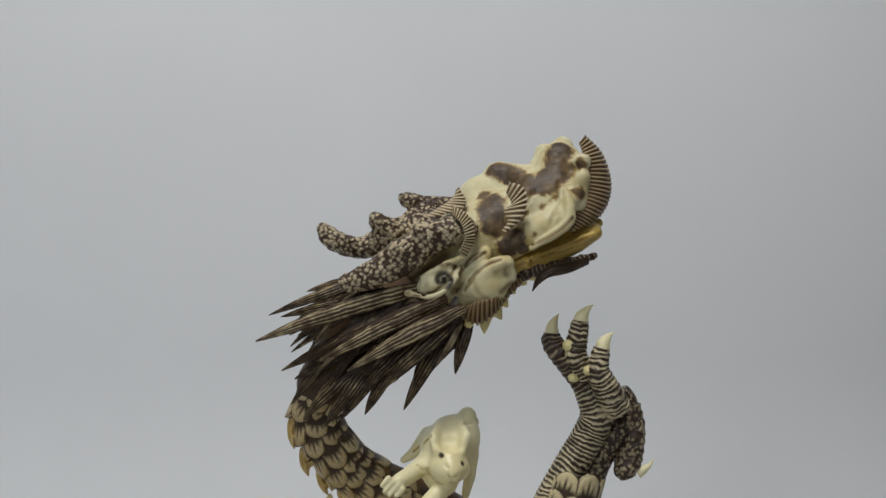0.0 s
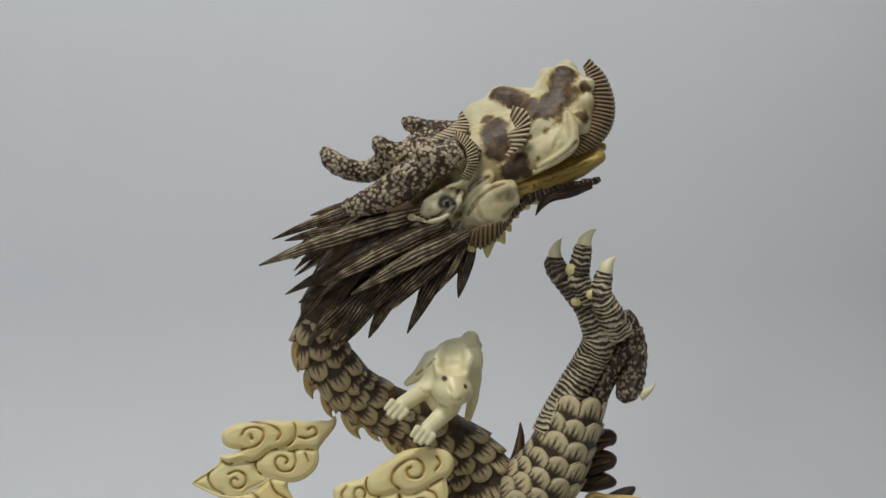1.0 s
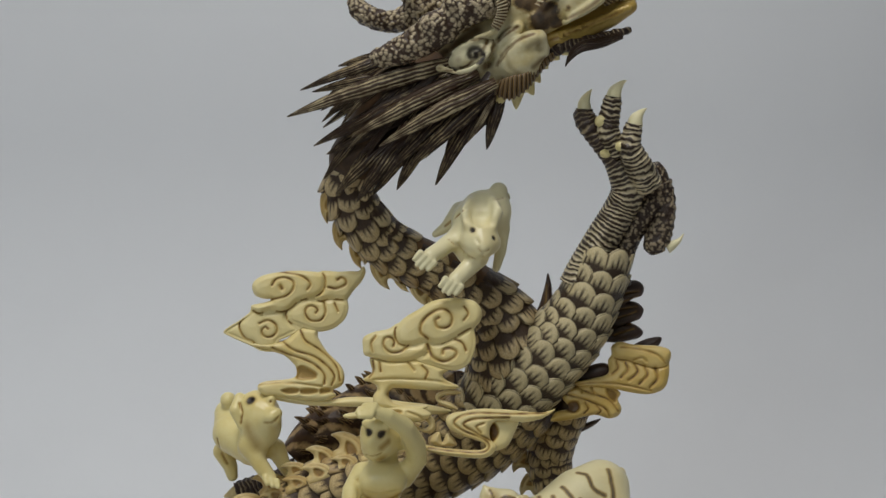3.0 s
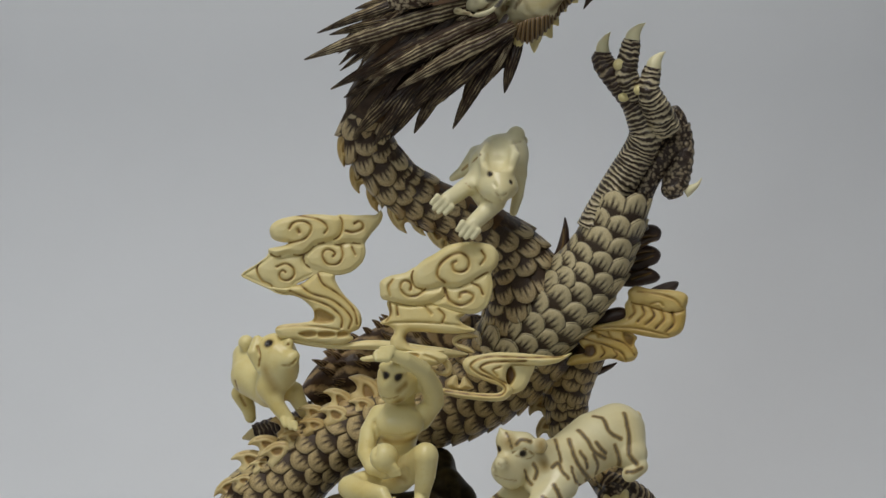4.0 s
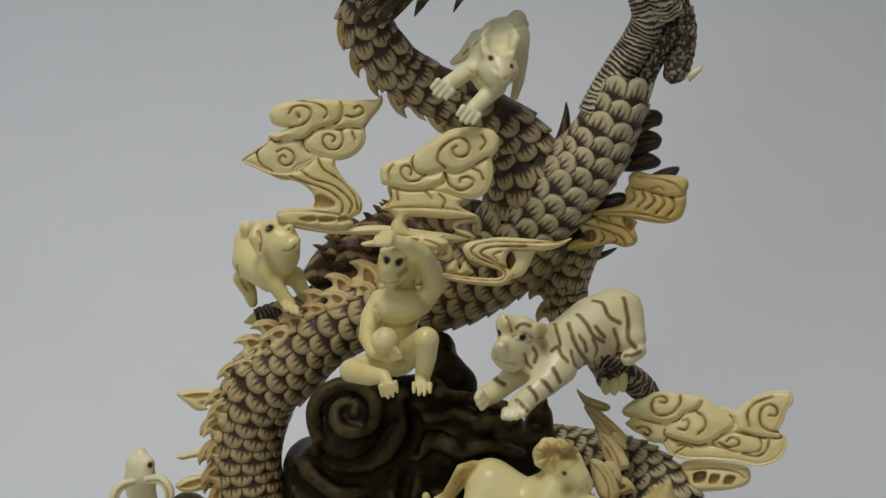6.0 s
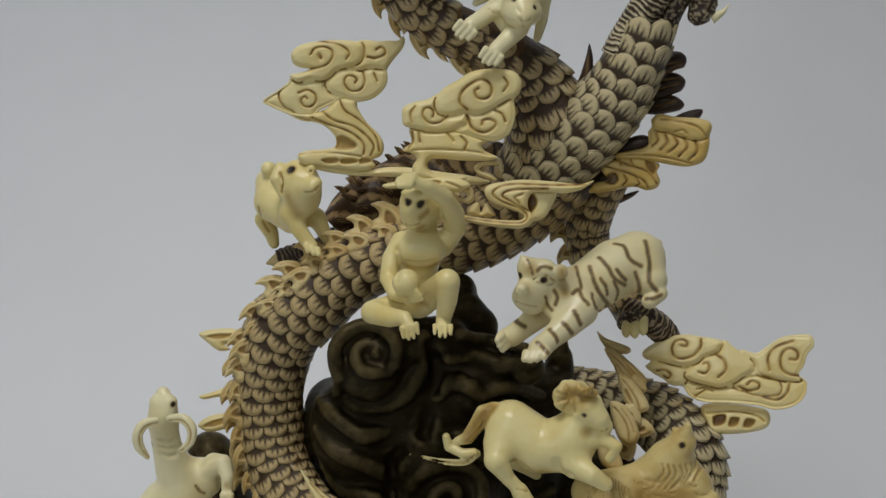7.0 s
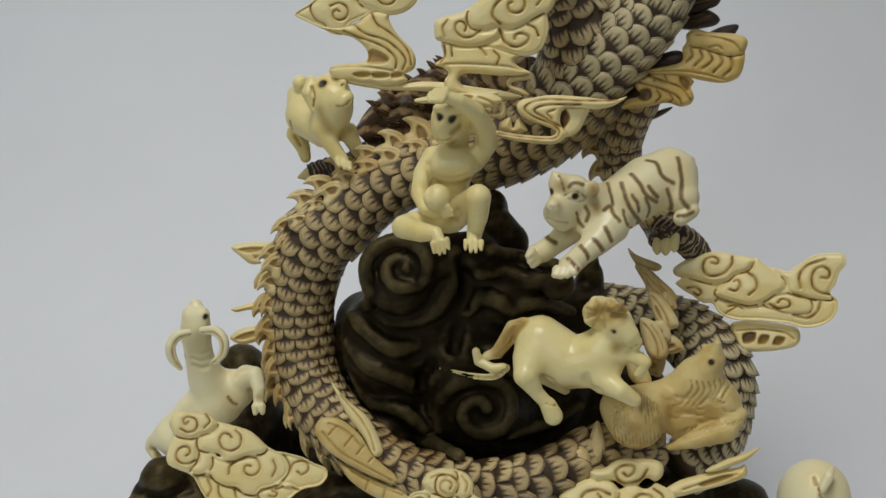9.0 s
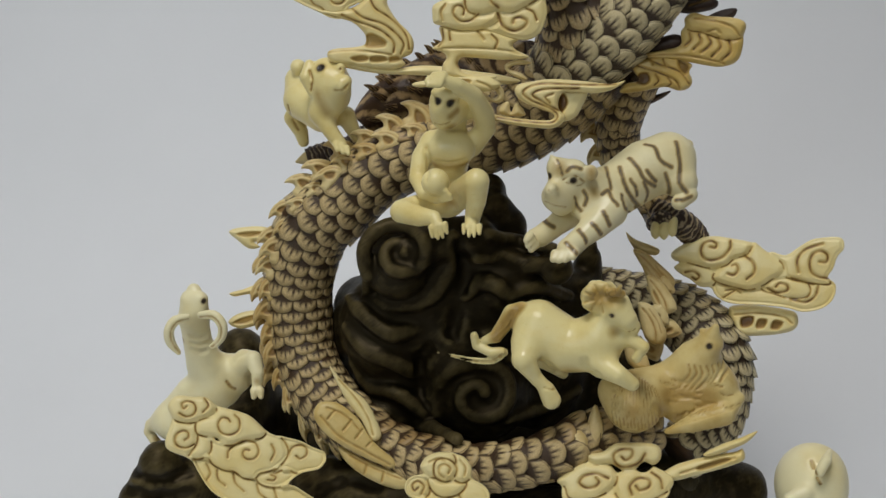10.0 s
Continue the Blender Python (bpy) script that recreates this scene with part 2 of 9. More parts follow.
def sweep(points, n, seg=12, flat=1.0, face=(0, -1, 0), ridges=0, depth=0.0, rings=0, ring_depth=0.0, tint=1.0):
    """A strand through points (x, y, z, radius): verts, faces, attributes and uvs. flat squeezes it along face; ridges run along it, rings round it."""
    path = curve(points, n)
    path[:, 3] = np.maximum(path[:, 3], 0.00015)
    tan, up, side = frames_along(path, face)
    a = np.linspace(0, 2 * np.pi, seg, endpoint=False)
    groove = 0.5 - 0.5 * np.cos(ridges * a) if ridges else np.zeros(seg)
    length = np.concatenate([[0], np.cumsum(np.linalg.norm(np.diff(path[:, :3], axis=0), axis=1))])
    wave = 1 + ring_depth * np.sin(2 * np.pi * rings * length / length[-1]) if rings else np.ones(n)
    r = path[:, 3][:, None] * (1 - depth * groove)[None, :] * wave[:, None]
    v = path[:, None, :3] + side[:, None] * (r * np.cos(a))[..., None] + up[:, None] * (r * flat * np.sin(a))[..., None]
    stain = np.broadcast_to(groove * (tint if depth else 0.0), (n, seg))
    uv = np.stack(np.broadcast_arrays((a / (2 * np.pi))[None, :], (length / 0.0016)[:, None]), -1)
    verts = np.vstack([v.reshape(-1, 3), path[:1, :3], path[-1:, :3]])
    faces = []
    for i in range(n - 1):
        for j in range(seg):
            k = (j + 1) % seg
            faces.append((i * seg + j, i * seg + k, (i + 1) * seg + k, (i + 1) * seg + j))
    e = n * seg
    faces += [(e, (j + 1) % seg, j) for j in range(seg)]
    faces += [(e + 1, (n - 1) * seg + j, (n - 1) * seg + (j + 1) % seg) for j in range(seg)]
    uv = np.vstack([uv.reshape(-1, 2), uv[0, :1], uv[-1, :1]])
    stain = np.concatenate([stain.ravel(), [0, 0]])
    return verts, faces, {"stain": stain}, uv


def strand(name, points, material, parent, n=16, label="", **kw):
    verts, faces, attrs, uv = sweep(points, n, **kw)
    return mesh_object(name, verts, faces, material, parent, label, attrs, uv)


class Clay:
    """Rounded masses melted into one another on a grid, carved, and skinned as one closed mesh."""

    def __init__(self, voxel=0.0009):
        self.voxel, self.work, self.paints = voxel, [], []

    def ball(self, c, r=None, k=0.003, turn=(0, 0, 0)):
        if r is None:
            c, r = c[:3], c[3]
        r = np.array((r, r, r) if np.isscalar(r) else r, float)
        self.work.append(("ball", np.array(c[:3], float), r, k, np.array(Euler([radians(q) for q in turn]).to_matrix()), 1))
        return self

    def limb(self, *pts, k=0.003, smooth=0, sign=1, squash=1.0):
        p = np.array(pts, float)
        if smooth:
            p = curve(p, smooth)
        self.work.append(("limb", p, None, k, squash, sign))
        return self

    def dig(self, *pts, k=0.0008, smooth=0, stain=0.9, wide=1.5):
        """A groove engraved into the front."""
        p = np.array(pts, float)
        if smooth:
            p = curve(p, smooth)
        self.work.append(("groove", p, None, k, (stain, wide), -1))
        return self

    def paint(self, *pts, value=1.0, name="stain", soft=0.35, smooth=0):
        """Colour brushed onto the front."""
        p = np.array(pts, float)
        if smooth:
            p = curve(p, smooth)
        self.work.append(("paint", p, None, 0, (name, value, soft), 0))
        return self

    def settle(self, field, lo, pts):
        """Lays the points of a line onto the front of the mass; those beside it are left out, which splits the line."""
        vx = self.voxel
        # Points slide along the direction from the camera's eye to the middle.
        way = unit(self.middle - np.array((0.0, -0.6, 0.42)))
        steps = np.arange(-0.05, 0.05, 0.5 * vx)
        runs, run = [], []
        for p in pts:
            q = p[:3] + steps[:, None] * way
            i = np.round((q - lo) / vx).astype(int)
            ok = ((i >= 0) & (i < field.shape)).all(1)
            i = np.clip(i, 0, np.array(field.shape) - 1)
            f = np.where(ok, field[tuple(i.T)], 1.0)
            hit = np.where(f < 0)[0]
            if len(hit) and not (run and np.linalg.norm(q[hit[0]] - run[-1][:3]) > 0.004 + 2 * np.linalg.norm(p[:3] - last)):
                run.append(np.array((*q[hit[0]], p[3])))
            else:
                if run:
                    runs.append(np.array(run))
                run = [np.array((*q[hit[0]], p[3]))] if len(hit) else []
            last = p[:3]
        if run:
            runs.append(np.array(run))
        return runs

    @staticmethod
    def capsule(q, pts, squash=1.0):
        if len(pts) == 1:
            return np.linalg.norm(q - pts[0, :3], axis=-1) - pts[0, 3]
        best = None
        for a, b in zip(pts[:-1], pts[1:]):
            ab = b[:3] - a[:3]
            d2 = float(ab @ ab) + 1e-15
            pa = q - a[:3]
            t = np.clip(pa @ ab / d2, 0, 1)
            off = pa - t[..., None] * ab
            if squash != 1.0:
                off = off * np.array((1, 1 / squash, 1))
            d = np.sqrt((off * off).sum(-1)) - (a[3] + t * (b[3] - a[3]))
            best = d if best is None else np.minimum(best, d)
        return best

    def skin(self, rough=0.0, rough_size=0.01):
        vx = self.voxel
        los, his = [], []
        for kind, c, r, k, extra, sign in self.work:
            if sign <= 0:
                continue
            if kind == "ball":
                m = r.max()
                los.append(c - m), his.append(c + m)
            else:
                los.append((c[:, :3] - c[:, 3:]).min(0)), his.append((c[:, :3] + c[:, 3:]).max(0))
        lo, hi = np.min(los, 0) - 5 * vx, np.max(his, 0) + 5 * vx
        dims = np.ceil((hi - lo) / vx).astype(int) + 1
        field = np.full(dims, 0.02, np.float32)
        axes = [lo[i] + vx * np.arange(dims[i]) for i in range(3)]
        self.middle = (lo + hi) / 2
        todo = []
        for kind, c, r, k, extra, sign in self.work:
            if sign > 0:
                self.apply(field, axes, lo, dims, kind, c, r, k, extra, sign)
            else:
                todo.append((kind, c, k, extra))
        whole = field.copy()
        for kind, c, k, extra in todo:
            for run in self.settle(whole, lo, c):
                if kind == "paint":
                    self.paints.append((extra[0], run, extra[1], extra[2]))
                    continue
                self.apply(field, axes, lo, dims, "limb", run, None, k, 1.0, -1)
                if extra[0]:
                    q = run.copy()
                    q[:, 3] *= extra[1]
                    self.paints.append(("stain", q, extra[0], 0.5))
        return self.finish(field, lo, rough, rough_size)

    def apply(self, field, axes, lo, dims, kind, c, r, k, extra, sign):
        vx = self.voxel
        for _ in (0,):
            if kind == "ball":
                a, b = c - r.max(), c + r.max()
            else:
                a, b = (c[:, :3] - c[:, 3:]).min(0), (c[:, :3] + c[:, 3:]).max(0)
            pad = k + 4 * vx + (0.004 if sign > 0 else 0)
            i0 = np.clip(np.floor((a - pad - lo) / vx).astype(int), 0, dims)
            i1 = np.clip(np.ceil((b + pad - lo) / vx).astype(int) + 1, 0, dims)
            if (i1 <= i0).any():
                continue
            win = tuple(slice(p, q) for p, q in zip(i0, i1))
            q = np.stack(np.meshgrid(*[axes[i][win[i]] for i in range(3)], indexing="ij"), -1)
            if kind == "ball":
                local = (q - c) @ extra
                k0 = np.linalg.norm(local / r, axis=-1)
                k1 = np.linalg.norm(local / (r * r), axis=-1) + 1e-9
                d = k0 * (k0 - 1) / k1
            else:
                d = self.capsule(q, c, extra)
            old = field[win]
            if sign > 0:
                h = np.maximum(k - np.abs(old - d), 0) / k
                field[win] = np.minimum(old, d) - h * h * k * 0.25
            else:
                h = np.maximum(k - np.abs(old + d), 0) / k
                field[win] = np.maximum(old, -d) + h * h * k * 0.25

    def finish(self, field, lo, rough, rough_size):
        verts, faces = net(field, lo, self.voxel)
        attrs = {"stain": np.zeros(len(verts))}
        for name, pts, value, soft in self.paints:
            cur = attrs.setdefault(name, np.zeros(len(verts)))
            reach = pts[:, 3].max()
            near = np.where(((verts > pts[:, :3].min(0) - reach) & (verts < pts[:, :3].max(0) + reach)).all(1))[0]
            if len(near) == 0:
                continue
            rr = pts.copy()
            rr[:, 3] = 0
            d = self.capsule(verts[near], rr)
            full = float(np.mean(pts[:, 3]))
            w = np.clip((1 - d / full) / soft, 0, 1) * abs(value)
            cur[near] = np.maximum(cur[near], w) if value > 0 else np.minimum(cur[near], 1 - w)
        if rough:
            nrm = normals(verts, faces)
            bump = np.array([noise.fractal(Vector(v / rough_size), 0.6, 2.0, 4) for v in verts])
            verts = verts + nrm * (bump * rough)[:, None]
        return verts, faces, attrs

    def object(self, name, material, parent=None, label="", **kw):
        verts, faces, attrs = self.skin(**kw)
        return mesh_object(name, verts, faces, material, parent, label, attrs)


def normals(verts, faces):
    f = np.asarray(faces)
    nrm = np.zeros_like(verts)
    fn = np.cross(verts[f[:, 2]] - verts[f[:, 0]], verts[f[:, 3]] - verts[f[:, 1]])
    for i in range(4):
        np.add.at(nrm, f[:, i], fn)
    return unit(nrm)


def net(field, lo, vx):
    """The zero surface of a grid of distances, as quads."""
    neg = field < 0
    nx, ny, nz = np.array(field.shape) - 1
    corner = [(i, j, k) for i in (0, 1) for j in (0, 1) for k in (0, 1)]
    count = sum(neg[i:nx + i, j:ny + j, k:nz + k].astype(np.int8) for i, j, k in corner)
    cells = np.argwhere((count > 0) & (count < 8))
    index = np.full((nx, ny, nz), -1, np.int64)
    index[tuple(cells.T)] = np.arange(len(cells))
    total, hits = np.zeros((len(cells), 3)), np.zeros(len(cells))
    for a in corner:
        for axis in range(3):
            if a[axis]:
                continue
            b = list(a)
            b[axis] = 1
            va = field[tuple((cells + a).T)]
            vb = field[tuple((cells + b).T)]
            cross = (va < 0) != (vb < 0)
            t = np.where(cross, va / np.where(cross, va - vb, 1), 0)
            p = np.array(a, float)[None].repeat(len(cells), 0)
            p[:, axis] = t
            total[cross] += p[cross]
            hits += cross
    verts = lo + vx * (cells + total / hits[:, None])
    quads = []
    for axis in range(3):
        o1, o2 = [q for q in range(3) if q != axis]
        sl0, sl1 = [slice(None)] * 3, [slice(None)] * 3
        sl0[axis], sl1[axis] = slice(0, -1), slice(1, None)
        n0, n1 = neg[tuple(sl0)], neg[tuple(sl1)]
        edge = np.argwhere(n0 != n1)
        edge = edge[(edge[:, o1] > 0) & (edge[:, o2] > 0) & (edge[:, o1] < field.shape[o1] - 1) & (edge[:, o2] < field.shape[o2] - 1)]
        if not len(edge):
            continue
        d1, d2 = np.zeros(3, int), np.zeros(3, int)
        d1[o1], d2[o2] = 1, 1
        q = np.stack([index[tuple(e.T)] for e in (edge - d1 - d2, edge - d2, edge, edge - d1)], 1)
        flip = n0[tuple(edge.T)]
        if axis == 1:
            flip = ~flip
        q[~flip] = q[~flip][:, ::-1]
        quads.append(q)
    return verts, np.vstack(quads)


def fan(inner, outer, ribs, lift, thick=0.0008, back=(0, 1, 0), notch=0.0):
    """A ribbed fin spread between two curves: verts, faces, attributes."""
    n, m = ribs * 8, 7
    a, b = curve(inner, n), curve(outer, n)
    rows = []
    for j in range(m):
        f = j / (m - 1)
        wave = np.cos(np.linspace(0, ribs * 2 * np.pi, n))
        end = b + (a - b) * (notch * (0.5 - 0.5 * wave))[:, None]
        p = a * (1 - f) + end * f
        p[:, 1] += -lift * math.sin(f * 2.6) - thick * 0.9 * wave * min(1, 0.25 + f)
        rows.append(p[:, :3])
    front = np.array(rows)
    rear = front + np.array(back) * thick * 2.2
    verts = np.vstack([front.reshape(-1, 3), rear.reshape(-1, 3)])
    faces, h = [], n * m
    for j in range(m - 1):
        for i in range(n - 1):
            q = (j * n + i, j * n + i + 1, (j + 1) * n + i + 1, (j + 1) * n + i)
            faces += [q, tuple(h + v for v in q[::-1])]
    edge = [i for i in range(n)] + [j * n + n - 1 for j in range(1, m)] + [(m - 1) * n + i for i in range(n - 2, -1, -1)] + [j * n for j in range(m - 2, 0, -1)]
    for k, v in enumerate(edge):
        w = edge[(k + 1) % len(edge)]
        faces.append((v, h + v, h + w, w))
    groove = 0.5 - 0.5 * np.cos(np.linspace(0, ribs * 2 * np.pi, n))
    stain = np.tile(np.repeat(groove[None], m, 0).ravel(), 2)
    return verts, faces, {"stain": stain}


def spiral(c, r, turns=1.6, start=0.0, hand=1, aspect=1.0, lift=0.0, fat=0.0011, n=26, tilt=0.0, close=0.86):
    """An engraved scroll on a face that looks towards -y, from its outer end to its middle."""
    a = np.linspace(0, 1, n)
    ang = radians(start) + hand * a * turns * 2 * np.pi
    rad = r * (1 - close * a)
    x, z = rad * np.cos(ang) * aspect, rad * np.sin(ang)
    ct, st = math.cos(radians(tilt)), math.sin(radians(tilt))
    return [(c[0] + x[i] * ct - z[i] * st, c[1] + lift, c[2] + x[i] * st + z[i] * ct, fat * (0.75 + 0.5 * math.sin(math.pi * a[i]))) for i in range(n)]


def digits(c, place, along, across, count, r, k=0.0008):
    """Fingers or toes side by side from a paw."""
    p, a, b = np.array(place[:3]), np.array(along), np.array(across)
    for i in range(count):
        f = i - (count - 1) / 2
        q = p + b * f
        c.limb((*q, r), (*(q + a * (1 - 0.12 * f * f)), r * 0.72), k=k)


def band(c, pts, squash=0.55, k=0.0012, lines=2, n=28, fat=0.0008):
    """A flowing ribbon with engraved lines along it."""
    path = curve(pts, n)
    c.limb(*path, k=k, squash=squash)
    tan, up, side = frames_along(path, (0, -1, 0))
    for j in range(lines):
        f = (j + 0.5) / lines * 1.5 - 0.75
        line = path[1:-1].copy()
        line[:, :3] += side[1:-1] * (path[1:-1, 3:] * f) + np.array((0, -1, 0)) * path[1:-1, 3:] * squash * math.sqrt(1 - f * f)
        line[:, 3] = fat
        c.dig(*line, k=0.0005, stain=0.8, wide=1.1)



class Relief:
    """A carved plate: overlapping lobes, each a closed curve, the foremost first, with engraved lines and hollows. Its
    face turns from place to the camera's eye; all plate measures in millimetres.
    """

    def __init__(self, place, back=0.0, thick=6.5, step=0.7, cell=0.36):
        self.place, self.back, self.thick, self.step, self.cell = np.array(place), back, thick, step, cell
        self.lobe_list, self.lines, self.pits = [], [], []

    def lobe(self, *pts, up=0.0):
        self.lobe_list.append((closed(pts), up))

    def line(self, *pts, r=0.56, depth=0.8, stain=1.0):
        self.lines.append((curve(np.column_stack([np.array(pts, float), np.zeros(len(pts))]), 6 * len(pts))[:, :2], r, depth, stain))

    # A hollow whose floor is darkened: stain together with painted recess shade.
    def pit(self, *pts, depth=1.6, stain=0.6):
        self.pits.append((closed(pts), depth, stain))

    def object(self, name, parent, material=None):
        every = np.vstack([p for p, _ in self.lobe_list])
        lo, hi = every.min(0) - 3 * self.cell, every.max(0) + 3 * self.cell
        nu, nw = (np.ceil((hi - lo) / self.cell) + 1).astype(int)
        u, w = np.meshgrid(lo[0] + self.cell * np.arange(nu), lo[1] + self.cell * np.arange(nw), indexing="ij")
        grid = np.stack([u, w], -1).reshape(-1, 2)
        sd = melted([inside_distance(grid, p) for p, _ in self.lobe_list]).reshape(nu, nw)
        gu, gw = np.gradient(sd, self.cell)
        size = np.hypot(gu, gw) + 1e-6
        inner = sd < 0
        any_in = inner[:-1, :-1] | inner[1:, :-1] | inner[:-1, 1:] | inner[1:, 1:]
        use = np.zeros((nu, nw), bool)
        for a in (0, 1):
            for b in (0, 1):
                use[a:nu - 1 + a, b:nw - 1 + b] |= any_in
        out = use & ~inner
        spot = np.stack([u - np.where(out, sd * gu / size, 0), w - np.where(out, sd * gw / size, 0)], -1)
        index = np.full((nu, nw), -1)
        index[use] = np.arange(use.sum())
        q = spot[use]
        rim = out[use]
        far = [inside_distance(q, p) for p, _ in self.lobe_list]
        depth = np.where(rim, 0, np.maximum(-melted(far), 0))
        height, stain = np.full(len(q), np.nan), np.zeros(len(q))
        groove = np.zeros(len(q))
        for k, (p, up) in enumerate(self.lobe_list):
            d = far[k]
            new_here = np.isnan(height) & (d < 0)
            e = np.clip(-d / 2.8, 0, 1)
            dome = up - k * self.step - 1.3 * (1 - np.sqrt(1 - (1 - e) ** 2)) + 0.8 * np.clip(-d / 7, 0, 1)
            height = np.where(new_here, dome, height)
            open_here = np.isnan(height) | new_here
            seam = np.where(d > 0, np.clip(1 - d / 0.8, 0, 1), np.clip(1 + d / 0.35, 0, 1)) * (depth > 0.7)
            groove = np.maximum(groove, np.where(open_here, seam, 0))
        height = np.nan_to_num(height, nan=-1.6 - self.step)
        ways = np.sin(q[:, 0] * 0.9 + 1.3 * np.sin(q[:, 1] * 0.7)) * 0.2 + 0.75
        stain = np.clip(groove * 1.5, 0, 1) * ways
        height -= 0.6 * groove
        for p, r, deep, tint in self.lines:
            d = line_distance(q, p)
            g = np.clip(1 - d / (r * 1.5), 0, 1)
            height -= deep * np.sin(g * 1.57)
            stain = np.maximum(stain, tint * (ways + 0.12) * np.clip(1.3 * (1 - d / (r * 1.15)), 0, 1))
            stain = np.maximum(stain, 0.16 * tint * np.clip(1 - d / (r * 4), 0, 1))
        for p, deep, tint in self.pits:
            g = np.clip(-inside_distance(q, p) / 0.9 + 0.3, 0, 1)
            height -= deep * g
            stain = np.maximum(stain, tint * g)
        edge = np.clip(depth / 2.2, 0, 1)
        round_off = np.sqrt(1 - (1 - edge) ** 2)
        front = self.thick / 2 * round_off + height * np.clip(depth / 1.2, 0, 1)
        rear = -self.thick / 2 * round_off
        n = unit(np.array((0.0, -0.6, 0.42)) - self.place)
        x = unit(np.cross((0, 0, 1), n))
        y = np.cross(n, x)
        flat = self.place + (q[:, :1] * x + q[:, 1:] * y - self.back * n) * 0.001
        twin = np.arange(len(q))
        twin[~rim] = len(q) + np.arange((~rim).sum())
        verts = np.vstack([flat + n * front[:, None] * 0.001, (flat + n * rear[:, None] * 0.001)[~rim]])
        i, j = np.where(any_in)
        quad = np.stack([index[i, j], index[i + 1, j], index[i + 1, j + 1], index[i, j + 1]], 1)
        faces = np.vstack([quad, twin[quad][:, ::-1][~rim[quad].all(1)]])
        tints = {"stain": np.concatenate([stain, np.zeros((~rim).sum())])}
        return mesh_object(name, verts, faces.tolist(), material or IVORY_CLOUD, parent, "", tints)


def closed(pts):
    """A smooth closed curve through the points."""
    p = np.array(pts, float)
    n = len(p)
    t = np.linspace(0, 1, 5, endpoint=False)[:, None]
    out = []
    for i in range(n):
        a, b, c, d = p[i - 1], p[i], p[(i + 1) % n], p[(i + 2) % n]
        out.append(0.5 * (2 * b + (c - a) * t + (2 * a - 5 * b + 4 * c - d) * t * t + (3 * b - a - 3 * c + d) * t ** 3))
    return np.vstack(out)


def melted(far, k=2.6):
    """Distances to several shapes joined softly, so that no slit is left between them."""
    best = far[0]
    for d in far[1:]:
        h = np.maximum(k - np.abs(best - d), 0) / k
        best = np.minimum(best, d) - h * h * k * 0.25
    return best


def line_distance(q, p):
    best = np.full(len(q), 1e9)
    for a, b in zip(p[:-1], p[1:]):
        ab, pa = b - a, q - a
        t = np.clip(pa @ ab / (ab @ ab + 1e-12), 0, 1)
        best = np.minimum(best, ((pa - t[:, None] * ab) ** 2).sum(1))
    return np.sqrt(best)


def inside_distance(q, p):
    """The distance to a closed curve, below zero inside it."""
    ring = np.vstack([p, p[:1]])
    inside = np.zeros(len(q), bool)
    for a, b in zip(ring[:-1], ring[1:]):
        if a[1] == b[1]:
            continue
        cross = (a[1] > q[:, 1]) != (b[1] > q[:, 1])
        inside ^= cross & (q[:, 0] < (b[0] - a[0]) * (q[:, 1] - a[1]) / (b[1] - a[1]) + a[0])
    d = line_distance(q, ring)
    return np.where(inside, -d, d)


# ---------------------------------------------------------------- light
world = bpy.data.worlds.new("world")
scene.world = world
world.use_nodes = True
world.node_tree.nodes["Background"].inputs["Color"].default_value = (0.90, 0.95, 1.0, 1)
world.node_tree.nodes["Background"].inputs["Strength"].default_value = 0.2


def area_lamp(name, place, target, size, power, colour=(1, 0.98, 0.95), tall=None):
    data = bpy.data.lights.new(name, "AREA")
    data.shape, data.size, data.size_y = "RECTANGLE", size, tall or size
    data.energy, data.color = power, colour
    ob = new(name, data)
    ob.matrix_world = look(place, target)
    return ob


area_lamp("ceiling_panel_light", (-0.25, -0.58, 2.44), (0, 0, 0.2), 0.75, 32)
# Fill lamp added out of view to brighten the front; no window there.
area_lamp("front_fill_light", (-0.9, -2.44, 1.45), (0, 0, 0.25), 1.4, 23, (0.90, 0.97, 1.0), 1.3)


# ---------------------------------------------------------------- setting
def slab(name, lo, hi, material, label, category):
    """A plain block of the building, with softened edges."""
    bm = bmesh.new()
    bmesh.ops.create_cube(bm, size=1.0)
    bmesh.ops.scale(bm, vec=[b - a for a, b in zip(lo, hi)], verts=bm.verts)
    bmesh.ops.bevel(bm, geom=bm.edges, offset=0.002, segments=1, affect="EDGES")
    me = bpy.data.meshes.new(name)
    bm.to_mesh(me)
    bm.free()
    me.materials.append(material)
    ob = new(name, me)
    ob.location = [(a + b) / 2 for a, b in zip(lo, hi)]
    return tagged(ob, label, category, kind="structure")


# Unseen room shell, added to close the set and hold down bounced light.
slab("floor", (-2.1, -2.6, -0.85), (2.1, 1.6, -0.76), FLOOR, "grey smooth floor of the room", "floor")
slab("ceiling", (-2.1, -2.6, 2.5), (2.1, 1.6, 2.6), PLASTER, "plain white plaster ceiling", "ceiling")
slab("wall_north", (-2.0, 1.5, -0.76), (2.0, 1.6, 2.5), PLASTER, "plain white wall behind the paper backdrop", "wall")
slab("wall_south", (-2.0, -2.6, -0.76), (2.0, -2.5, 2.5), PLASTER, "plain white wall facing the table", "wall")
slab("wall_east", (2.0, -2.6, -0.76), (2.1, 1.6, 2.5), PLASTER, "plain white side wall", "wall")
# No opening here; the cool fill comes from the lamp by wall_south.
slab("wall_west", (-2.1, -2.6, -0.76), (-2.0, 1.6, 2.5), PLASTER, "plain white side wall, left of the table", "wall")


